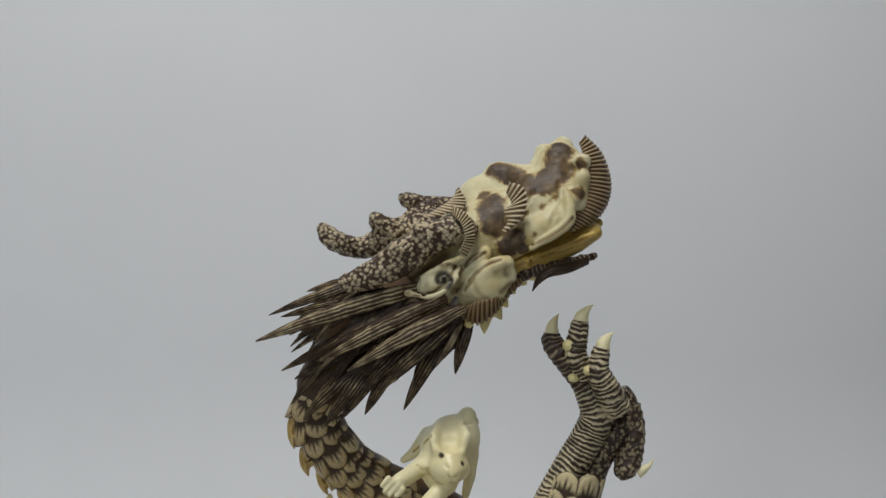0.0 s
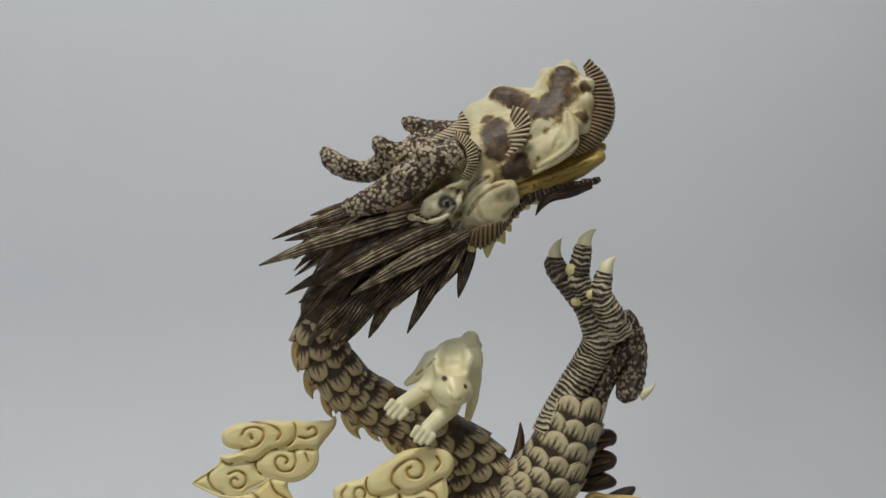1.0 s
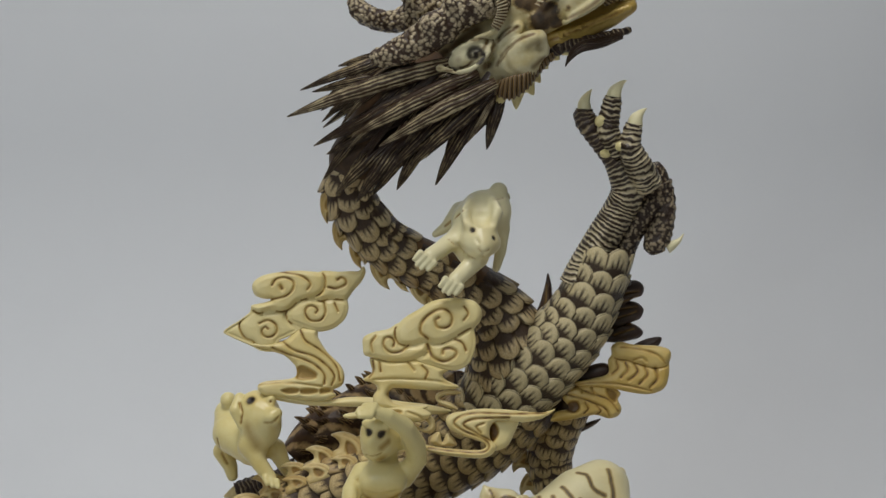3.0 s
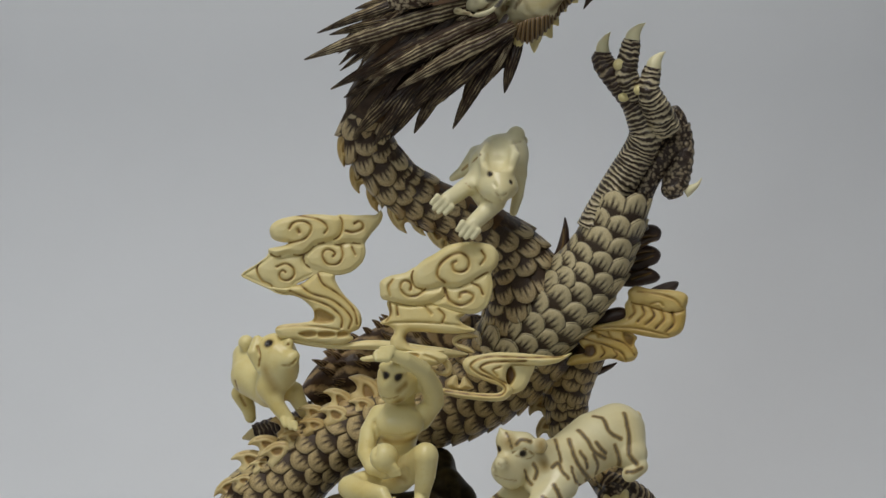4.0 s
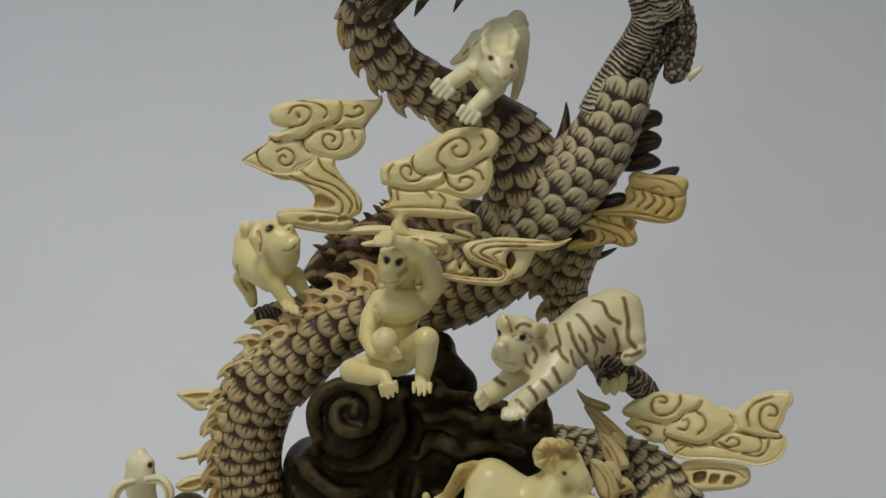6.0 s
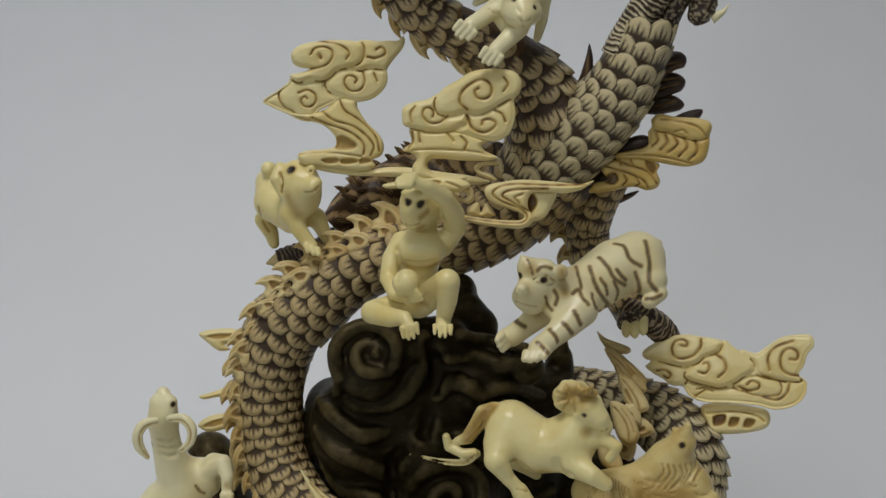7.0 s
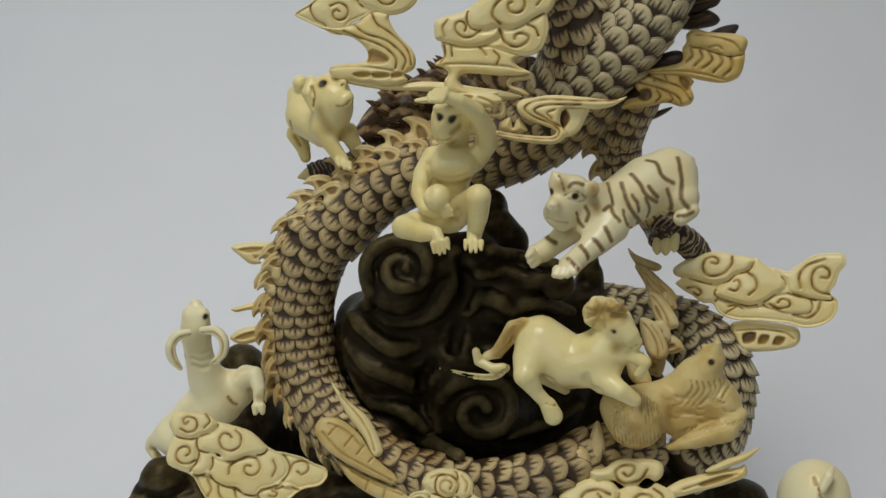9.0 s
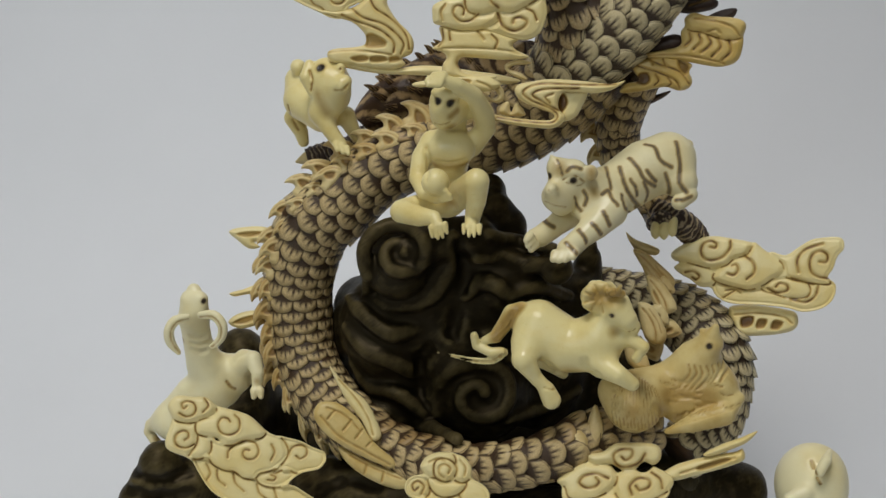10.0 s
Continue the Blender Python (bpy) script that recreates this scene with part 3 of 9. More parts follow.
def build_backdrop():
    """White paper that lies on the table and sweeps up behind the carving in one bend."""
    prof = [(-0.44, 0.0), (0.12, 0.0)]
    bend = 0.34
    prof += [(0.12 + bend * math.sin(a), bend * (1 - math.cos(a))) for a in np.linspace(0.1, math.pi / 2, 16)]
    prof += [(0.46, 1.55)]
    verts, faces = [], []
    for y, z in prof:
        verts += [(-1.1, y, z), (1.1, y, z)]
    n = len(prof)
    faces = [(2 * i, 2 * i + 1, 2 * i + 3, 2 * i + 2) for i in range(n - 1)]
    ob = mesh_object("backdrop", verts, faces, PAPER)
    mod = ob.modifiers.new("thickness", "SOLIDIFY")
    mod.thickness, mod.offset = 0.0015, -1
    return tagged(ob, "seamless pale grey-white paper backdrop, softly lit", "backdrop", kind="structure")


build_backdrop()


def build_table():
    top = empty("table", (0, 0.1, -0.75), "plain white table under the paper backdrop", "table")
    for name, lo, hi in (("tabletop", (-1.15, -0.5, -0.04), (1.15, 0.55, -0.004)),
                         ("leg", (-1.1, -0.45, -0.76), (-1.04, -0.39, -0.04)), ("leg", (1.04, -0.45, -0.76), (1.1, -0.39, -0.04)),
                         ("leg", (-1.1, 0.44, -0.76), (-1.04, 0.5, -0.04)), ("leg", (1.04, 0.44, -0.76), (1.1, 0.5, -0.04))):
        (x0, y0, z0), (x1, y1, z1) = lo, hi
        v = [(x, y, z) for x in (x0, x1) for y in (y0, y1) for z in (z0, z1)]
        f = [(0, 1, 3, 2), (4, 6, 7, 5), (0, 4, 5, 1), (2, 3, 7, 6), (0, 2, 6, 4), (1, 5, 7, 3)]
        mesh_object(name, v, f, PLASTER, top, smooth=False)


build_table()


# ---------------------------------------------------------------- the dark wooden rock
def build_rock():
    thing = empty("rock_stand", (0, 0, 0.004), "dark polished wooden stand carved as swirling rocks", "carved stand")
    c = Clay(0.0013)
    # the big mound under the sitting figure
    c.ball((-0.0617, -0.0300, 0.1747, 0.0155), k=0.009)
    c.ball((-0.0677, -0.0150, 0.1377, 0.0242), k=0.009)
    c.ball((-0.0592, -0.0100, 0.1043, 0.0270), k=0.009)
    c.ball((-0.0337, -0.0120, 0.1418, 0.0249), k=0.009)
    c.ball((-0.0251, -0.0200, 0.1080, 0.0239), k=0.009)
    c.ball((-0.0130, -0.0200, 0.1673, 0.0183), k=0.009)
    c.ball((0.0028, -0.0050, 0.1397, 0.0206), k=0.009)
    c.ball((0.0011, 0.0000, 0.1013, 0.0219), k=0.009)
    c.ball((0.0141, 0.0100, 0.1180, 0.0178), k=0.009)
    c.ball((-0.0232, 0.0000, 0.1995, 0.0080), k=0.004)
    c.ball((-0.0209, -0.0100, 0.1918, 0.0107), k=0.004)
    c.ball((-0.0129, -0.0100, 0.1866, 0.0077), k=0.004)
    c.ball((0.0082, -0.0350, 0.1772, 0.0074), k=0.004)
    c.ball((-0.0449, -0.0350, 0.1902, 0.0111), k=0.009)
    c.ball((0.0183, 0.0000, 0.1495, 0.0106), k=0.009)
    c.ball((-0.0280, -0.0300, 0.1887, 0.0099), k=0.009)
    c.ball((-0.0476, -0.0180, 0.1555, 0.0160), k=0.009)
    c.ball((-0.0384, -0.0200, 0.1310, 0.0183), k=0.009)
    c.ball((-0.0384, -0.0220, 0.1715, 0.0122), k=0.009)
    c.ball((0.0274, 0.0120, 0.0929, 0.0173), k=0.009)
    c.ball((0.0380, 0.0180, 0.1072, 0.0134), k=0.009)
    c.ball((0.0181, 0.0050, 0.0807, 0.0153), k=0.009)
    c.ball((-0.0863, 0.0000, 0.1253, 0.0152), k=0.009)
    c.ball((-0.0821, 0.0000, 0.1418, 0.0123), k=0.009)
    c.ball((-0.0796, 0.0000, 0.0951, 0.0171), k=0.009)
    c.ball((0.0500, 0.0120, 0.1061, 0.0116), k=0.009)
    c.ball((0.0498, -0.0200, 0.0778, 0.0114), k=0.009)
    c.ball((0.0659, -0.0350, 0.0754, 0.0112), k=0.009)
    c.limb((0.0224, 0.0100, 0.1496, 0.0090), (0.0237, 0.0100, 0.1641, 0.0060), (0.0245, 0.0100, 0.1707, 0.0030), k=0.006)
    # rolled ridges and two scrolls
    c.limb((-0.0738, -0.0402, 0.1746, 0.0037), (-0.0756, -0.0411, 0.1850, 0.0036), (-0.0715, -0.0376, 0.1923, 0.0035), (-0.0634, -0.0353, 0.1956, 0.0034), (-0.0547, -0.0375, 0.1952, 0.0033), (-0.0488, -0.0457, 0.1928, 0.0032), (-0.0485, -0.0446, 0.1851, 0.0031), (-0.0525, -0.0426, 0.1786, 0.0031), (-0.0582, -0.0454, 0.1778, 0.0030), (-0.0634, -0.0453, 0.1795, 0.0029), (-0.0662, -0.0432, 0.1828, 0.0028), (-0.0659, -0.0406, 0.1860, 0.0027), (-0.0632, -0.0389, 0.1880, 0.0027), (-0.0600, -0.0386, 0.1882, 0.0026), (-0.0578, -0.0396, 0.1871, 0.0025), (-0.0573, -0.0410, 0.1856, 0.0024), k=0.0018, smooth=64)
    c.limb((-0.0443, -0.0343, 0.1047, 0.0044), (-0.0438, -0.0330, 0.1163, 0.0043), (-0.0365, -0.0385, 0.1285, 0.0041), (-0.0268, -0.0346, 0.1300, 0.0040), (-0.0175, -0.0336, 0.1267, 0.0040), (-0.0120, -0.0360, 0.1207, 0.0039), (-0.0116, -0.0393, 0.1139, 0.0038), (-0.0157, -0.0424, 0.1089, 0.0037), (-0.0222, -0.0442, 0.1071, 0.0035), (-0.0284, -0.0442, 0.1086, 0.0034), (-0.0320, -0.0430, 0.1124, 0.0033), (-0.0323, -0.0416, 0.1168, 0.0032), (-0.0299, -0.0407, 0.1200, 0.0031), (-0.0264, -0.0405, 0.1212, 0.0030), (-0.0235, -0.0410, 0.1205, 0.0029), (-0.0223, -0.0417, 0.1188, 0.0028), k=0.0018, smooth=64)
    c.limb((-0.0855, -0.0208, 0.1533, 0.0021), (-0.0784, -0.0320, 0.1519, 0.0036), (-0.0650, -0.0385, 0.1448, 0.0040), (-0.0504, -0.0312, 0.1446, 0.0038), (-0.0386, -0.0369, 0.1416, 0.0028), k=0.0018, smooth=20)
    c.limb((-0.0860, -0.0302, 0.1434, 0.0021), (-0.0767, -0.0378, 0.1362, 0.0036), (-0.0627, -0.0380, 0.1305, 0.0041), (-0.0518, -0.0317, 0.1196, 0.0034), (-0.0478, -0.0340, 0.1116, 0.0026), k=0.0018, smooth=20)
    c.limb((-0.0834, -0.0281, 0.1247, 0.0021), (-0.0756, -0.0297, 0.1141, 0.0037), (-0.0618, -0.0360, 0.1131, 0.0039), (-0.0502, -0.0360, 0.1038, 0.0031), k=0.0018, smooth=16)
    c.limb((-0.0799, -0.0276, 0.1069, 0.0021), (-0.0685, -0.0358, 0.1030, 0.0037), (-0.0504, -0.0348, 0.0966, 0.0039), (-0.0323, -0.0733, 0.1121, 0.0025), k=0.0018, smooth=16)
    c.limb((-0.0746, -0.0387, 0.1721, 0.0020), (-0.0752, -0.0255, 0.1585, 0.0036), (-0.0656, -0.0313, 0.1562, 0.0043), (-0.0476, -0.0336, 0.1612, 0.0045), (-0.0388, -0.0337, 0.1765, 0.0042), (-0.0370, -0.0427, 0.1936, 0.0034), k=0.0018, smooth=24)
    c.limb((-0.0364, -0.0324, 0.1568, 0.0025), (-0.0251, -0.0343, 0.1690, 0.0040), (-0.0149, -0.0388, 0.1681, 0.0040), (-0.0050, -0.0220, 0.1497, 0.0031), k=0.0018, smooth=16)
    c.limb((-0.0263, -0.0381, 0.1828, 0.0029), (-0.0166, -0.0320, 0.1813, 0.0037), (-0.0042, -0.0332, 0.1774, 0.0042), (0.0092, -0.0404, 0.1830, 0.0029), k=0.0018, smooth=16)
    c.limb((-0.0215, -0.0369, 0.1930, 0.0024), (-0.0095, -0.0248, 0.1850, 0.0035), (0.0067, -0.0354, 0.1866, 0.0029), k=0.0018, smooth=12)
    c.limb((-0.0112, -0.0387, 0.1661, 0.0025), (0.0010, -0.0323, 0.1674, 0.0035), (0.0140, -0.0147, 0.1546, 0.0028), k=0.0018, smooth=12)
    c.limb((-0.0223, -0.0345, 0.1444, 0.0025), (-0.0125, -0.0250, 0.1458, 0.0033), (0.0029, -0.0261, 0.1412, 0.0033), (0.0156, -0.0210, 0.1449, 0.0026), k=0.0018, smooth=16)
    c.limb((-0.0146, -0.0292, 0.1278, 0.0026), (-0.0019, -0.0225, 0.1292, 0.0034), (0.0141, -0.0103, 0.1163, 0.0032), k=0.0018, smooth=12)
    c.limb((-0.0113, -0.0396, 0.1045, 0.0028), (0.0040, -0.0222, 0.1014, 0.0037), (0.0197, -0.0114, 0.1051, 0.0032), k=0.0018, smooth=12)
    c.dig((-0.0348, -0.0400, 0.1899, 0.0017), (-0.0322, -0.0329, 0.1736, 0.0022), (-0.0346, -0.0324, 0.1569, 0.0025), (-0.0373, -0.0370, 0.1451, 0.0023), k=0.004, smooth=24, stain=0)
    c.dig((-0.0476, -0.0357, 0.1356, 0.0020), (-0.0517, -0.0327, 0.1282, 0.0023), (-0.0524, -0.0346, 0.1147, 0.0021), k=0.004, smooth=24, stain=0)
    c.object("mound", WOOD, thing, rough=0.0004, rough_size=0.012)
    # lower shoulders of the stand
    c = Clay(0.0018)
    c.ball((-0.1536, 0.05, 0.088, 0.0124), k=0.008)
    c.ball((-0.132, 0.025, 0.0626, 0.0133), k=0.008)
    c.ball((-0.1398, 0.035, 0.074, 0.0129), k=0.008)
    c.limb((-0.145, 0.02, 0.0778, 0.0172), (-0.1529, 0, 0.0661, 0.0196), k=0.008)
    c.ball((-0.1724, -0.045, 0.077, 0.0105), k=0.003)
    c.ball((-0.1777, -0.05, 0.0707, 0.0089), k=0.003)
    c.ball((-0.1626, -0.04, 0.062, 0.016), k=0.004)
    c.ball((-0.1818, -0.05, 0.0597, 0.0106), k=0.003)
    c.limb((-0.0987, -0.05, 0.0727, 0.013), (-0.0765, -0.06, 0.0726, 0.0153), (-0.0345, -0.075, 0.0724, 0.0149), (0.0301, -0.07, 0.0723, 0.0149), (0.0772, -0.02, 0.0636, 0.0134), (0.0996, -0.015, 0.0559, 0.013), k=0.01)
    c.limb((-0.14, 0.0, 0.03, 0.03), (0.0, -0.055, 0.025, 0.04), (0.09, 0.0, 0.024, 0.028), k=0.012)
    c.limb((-0.10, 0.05, 0.03, 0.035), (0.04, 0.05, 0.03, 0.035), k=0.012)
    c.limb((-0.11, 0.0, 0.006, 0.02), (0.0, -0.05, 0.006, 0.02), (0.09, 0.0, 0.006, 0.02), k=0.012)
    c.dig((-0.1845, -0.05, 0.0749, 0.0018), (-0.1711, -0.06, 0.0766, 0.0021), (-0.159, -0.06, 0.0813, 0.0021), k=0.004, smooth=16, stain=0)
    c.dig((-0.1841, -0.05, 0.0649, 0.0018), (-0.1691, -0.06, 0.0688, 0.0021), (-0.1571, -0.06, 0.0718, 0.0021), k=0.004, smooth=16, stain=0)
    c.dig((-0.0935, -0.08, 0.088, 0.002), (-0.0794, -0.09, 0.1, 0.0022), (-0.0673, -0.09, 0.0963, 0.0019), k=0.004, smooth=16, stain=0)
    c.object("base", WOOD, thing, rough=0.0006, rough_size=0.012)


build_rock()

# ---------------------------------------------------------------- the dragon
DRAGON = empty("dragon_carving", (0, 0, 0.06), "carved ivory dragon with brown-stained scales, mane and horns", "dragon carving")


def scale_mesh(name, material):
    """One carved scale: rooted at y 0, its rounded free end at y 1.3, domed, with a thick rim."""
    us, vs = np.linspace(-1, 1, 6), (0.0, 0.4, 0.75, 1.0)
    verts, uvs, faces = [], [], []
    for v in vs:
        for u in us:
            long = 0.74 + 0.26 * math.cos(abs(u) * 1.5) ** 0.8
            verts.append((u * 0.545, 1.32 * v * long, 0.02 + 0.20 * v - 0.13 * u * u - 0.05 * v ** 4))
            uvs.append((0.5 + 0.5 * u, v))
    n = len(us)
    for j in range(len(vs) - 1):
        for i in range(n - 1):
            faces.append((j * n + i, j * n + i + 1, (j + 1) * n + i + 1, (j + 1) * n + i))
    rim = [j * n for j in range(len(vs))] + [(len(vs) - 1) * n + i for i in range(1, n)] + [j * n + n - 1 for j in range(len(vs) - 2, -1, -1)]
    start = len(verts)
    for k in rim:
        x, y, z = verts[k]
        verts.append((x * 0.97, y * 0.98, -0.14))
        uvs.append((uvs[k][0], uvs[k][1] * 0.2))
    for k in range(len(rim) - 1):
        faces.append((rim[k], start + k, start + k + 1, rim[k + 1]))
    me = bpy.data.meshes.new(name)
    me.from_pydata(verts, [], faces)
    layer = me.uv_layers.new(name="UVMap")
    for lp in me.loops:
        layer.data[lp.index].uv = uvs[lp.vertex_index]
    me.shade_smooth()
    me.materials.append(material)
    bm = bmesh.new()
    bm.from_mesh(me)
    bmesh.ops.recalc_face_normals(bm, faces=bm.faces)
    bm.to_mesh(me)
    bm.free()
    return me, np.array(verts), np.array(uvs), [tuple(p.vertices) for p in me.polygons]


SCALES = {m.name: scale_mesh("scale", m) for m in (SCALE_PALE, SCALE_BROWN, SCALE_NECK)}
rows_of_scales = []


def scaled_body(name, points, material, broad=0.0108, pitch=0.0074, singles=0.0, flip=False, n=70, flat=1.0, label="", jitter=0.05, bare=None):
    """A coil of the body: a stained core and overlapping scales. singles: the share of its front that is built as separate scales."""
    verts, faces, attrs, uv = sweep(points, n, 20, flat)
    core = mesh_object(name, verts, faces, AMBER_SKIN if bare else BODY_SKIN, DRAGON, label, attrs, uv)
    path = curve(points, 400)
    step = np.linalg.norm(np.diff(path[:, :3], axis=0), axis=1)
    length = np.concatenate([[0], np.cumsum(step)])
    tan, up, side = frames_along(path, (0, -1, 0))
    slope = np.gradient(path[:, 3]) / np.maximum(np.gradient(length), 1e-6)
    bend = np.gradient(tan, axis=0) / np.maximum(np.gradient(length), 1e-6)[:, None]
    bend = np.stack([np.convolve(np.pad(bend[:, q], 12, "edge"), np.ones(25) / 25, "valid") for q in range(3)], 1)
    me, sv, suv, sf = SCALES[material.name]
    rnd = random.Random(len(rows_of_scales) + 11)
    at, row, rest = 0.0, 0, []
    while at < length[-1]:
        i = int(np.clip(np.searchsorted(length, at), 0, 399))
        p, r = path[i, :3], path[i, 3]
        step_now = pitch / (1 + 0.3 * min(1.2, r * np.linalg.norm(bend[i])))
        around = max(6, round(2 * math.pi * r / broad))
        for j in range(around):
            a = 2 * math.pi * (j + 0.5 * (row % 2)) / around + math.pi / 2
            nrm = side[i] * math.cos(a) + up[i] * math.sin(a)
            if nrm[1] > 0.45:
                continue
            if bare and bare[0] < at / length[-1] < bare[1] and math.cos(a) < -0.5:
                continue
            round_to = nrm
            t = unit(tan[i] + nrm * slope[i])
            nrm = unit(nrm - tan[i] * slope[i])
            t = -t if flip else t
            w = np.cross(t, nrm)
            wide = 2 * math.pi * r / around * 1.0
            long = step_now * 1.42 * min(2.0, max(0.6, 1 - r * float(round_to @ bend[i])))
            off = [1 + jitter * (rnd.random() - 0.5) * 2 for _ in range(3)]
            m = np.eye(4)
            turn = (rnd.random() - 0.5) * 0.16
            w2 = w * math.cos(turn) + t * math.sin(turn)
            t2 = np.cross(nrm, w2)
            m[:3, 0], m[:3, 1], m[:3, 2] = w2 * wide * off[0], t2 * long * off[1], nrm * wide * 0.9 * off[2]
            m[:3, 3] = p + side[i] * math.cos(a) * r * 0.985 + up[i] * math.sin(a) * r * flat * 0.985 - t2 * long * 0.22
            rest.append((nrm[1], m))
        at += step_now
        row += 1
    rows_of_scales.append((core, me, rest, singles, sv, suv, sf, material))
    return core


def place_scales():
    """Scales that face forward become objects of their own; the rest of each coil is joined."""
    for core, me, rest, singles, sv, suv, sf, material in rows_of_scales:
        rest.sort(key=lambda q: q[0])
        cut = int(len(rest) * singles)
        back = np.array(DRAGON.matrix_world.translation)
        for k, (_, m) in enumerate(rest[:cut]):
            ob = new("scale", me)
            ob.parent = core
            local = m.copy()
            local[:3, 3] -= back
            ob.matrix_basis = Matrix(local.tolist())
        if cut < len(rest):
            verts, faces, uvs = [], [], []
            for q, (_, m) in enumerate(rest[cut:]):
                verts.append(sv @ m[:3, :3].T + m[:3, 3])
                faces += [tuple(v + q * len(sv) for v in f) for f in sf]
                uvs.append(suv)
            ob = mesh_object("scale_rest", np.vstack(verts), faces, material, core, "", None, np.vstack(uvs))
            ob.location = (0, 0, 0)
            tagged(ob, kind="stuff")


def fin(base, tip, wide, material, parent, bend=(0, 0, 0), flat=0.35, name="spine_fin", ridges=4):
    """A curved flat spike with engraved ribs."""
    b, t = np.array(base), np.array(tip)
    mid = b * 0.5 + t * 0.5 + np.array(bend)
    root = b - (t - b) * 0.25
    pts = [(*root, wide * 0.9), (*b, wide), (*(b * 0.55 + mid * 0.45), wide * 0.86), (*mid, wide * 0.6), (*(mid * 0.4 + t * 0.6), wide * 0.32), (*t, wide * 0.06)]
    return strand(name, pts, material, parent, 14, flat=flat, seg=24, ridges=ridges, depth=0.16, tint=0.4)


NECK = [(-0.0492, 0.004, 0.3626, 0.0103), (-0.0538, 0.006, 0.3533, 0.0098), (-0.0532, 0.007, 0.3450, 0.0099), (-0.0492, 0.008, 0.3370, 0.0102), (-0.0420, 0.010, 0.3272, 0.0104), (-0.0309, 0.011, 0.3195, 0.0105), (-0.0172, 0.012, 0.3128, 0.0110), (-0.0035, 0.012, 0.3050, 0.0125), (0.0078, 0.011, 0.2943, 0.0146), (0.0141, 0.009, 0.2820, 0.0166), (0.0152, 0.010, 0.2684, 0.0182), (0.0134, 0.014, 0.2531, 0.0192)]
FORE = [(0.0058, 0.014, 0.2436, 0.0180), (0.0145, 0.010, 0.2573, 0.0188), (0.0278, 0.006, 0.2712, 0.0176), (0.0411, 0.003, 0.2860, 0.0152), (0.0489, 0.001, 0.2997, 0.0131), (0.0536, 0.000, 0.3104, 0.0118), (0.0555, 0.000, 0.3161, 0.0111)]
BAND = [(0.0209, 0.016, 0.2578, 0.0215), (0.0032, 0.014, 0.2397, 0.0205), (-0.0146, 0.01, 0.2273, 0.0179), (-0.0375, 0.006, 0.2203, 0.0159), (-0.0577, 0.002, 0.2155, 0.0153), (-0.0756, 0, 0.2064, 0.0158), (-0.0910, -0.002, 0.1929, 0.0169), (-0.1028, -0.004, 0.1811, 0.0165), (-0.1104, -0.006, 0.1587, 0.0156), (-0.1108, -0.010, 0.1376, 0.0147), (-0.1067, -0.018, 0.1195, 0.0141), (-0.0952, -0.030, 0.1055, 0.0138), (-0.0759, -0.046, 0.0976, 0.0123), (-0.0513, -0.062, 0.0955, 0.0105), (-0.0231, -0.074, 0.0992, 0.0098), (0.0011, -0.078, 0.1064, 0.0097), (0.0227, -0.07, 0.1129, 0.0102), (0.0429, -0.055, 0.1093, 0.0114)]
RIGHT = [(0.025, 0.03, 0.1422, 0.0077), (0.0369, 0.02, 0.1429, 0.0098), (0.0525, 0.01, 0.142, 0.0123), (0.0691, 0, 0.1385, 0.0148), (0.0807, -0.012, 0.1302, 0.0156), (0.0841, -0.02, 0.1176, 0.015), (0.0808, -0.03, 0.1025, 0.0134), (0.0669, -0.045, 0.093, 0.0122)]
HIND = [(0.0431, 0.020, 0.2517, 0.0109), (0.0381, 0.022, 0.2377, 0.0102), (0.0352, 0.024, 0.2234, 0.0097), (0.0377, 0.022, 0.2104, 0.0087), (0.0476, 0.014, 0.1996, 0.0082), (0.0563, 0.006, 0.1892, 0.0079)]
BACK = [(-0.0073, 0.03, 0.2485, 0.0131), (-0.0235, 0.042, 0.2473, 0.0128), (-0.0397, 0.045, 0.2441, 0.0124), (-0.056, 0.045, 0.2356, 0.013), (-0.0721, 0.042, 0.225, 0.0135), (-0.0826, 0.038, 0.2149, 0.0108)]

neck = scaled_body("neck", NECK, SCALE_NECK, 0.0094, 0.0074, 0.4, label="neck with pale stained scales", bare=(0.34, 0.62))
fore = scaled_body("shoulder", FORE, SCALE_PALE, 0.0100, 0.0082, 0.75, label="shoulder with large cream scales", jitter=0.05)
band_core = scaled_body("coil", BAND, SCALE_BROWN, 0.0102, 0.0070, 0.5, n=150, label="long coil with brown-edged ivory scales")
right = scaled_body("tail_coil", RIGHT, SCALE_PALE, 0.0086, 0.0056, 0.5)
hind = scaled_body("hind_leg", HIND, SCALE_BROWN, 0.0080, 0.0062, 0.4)


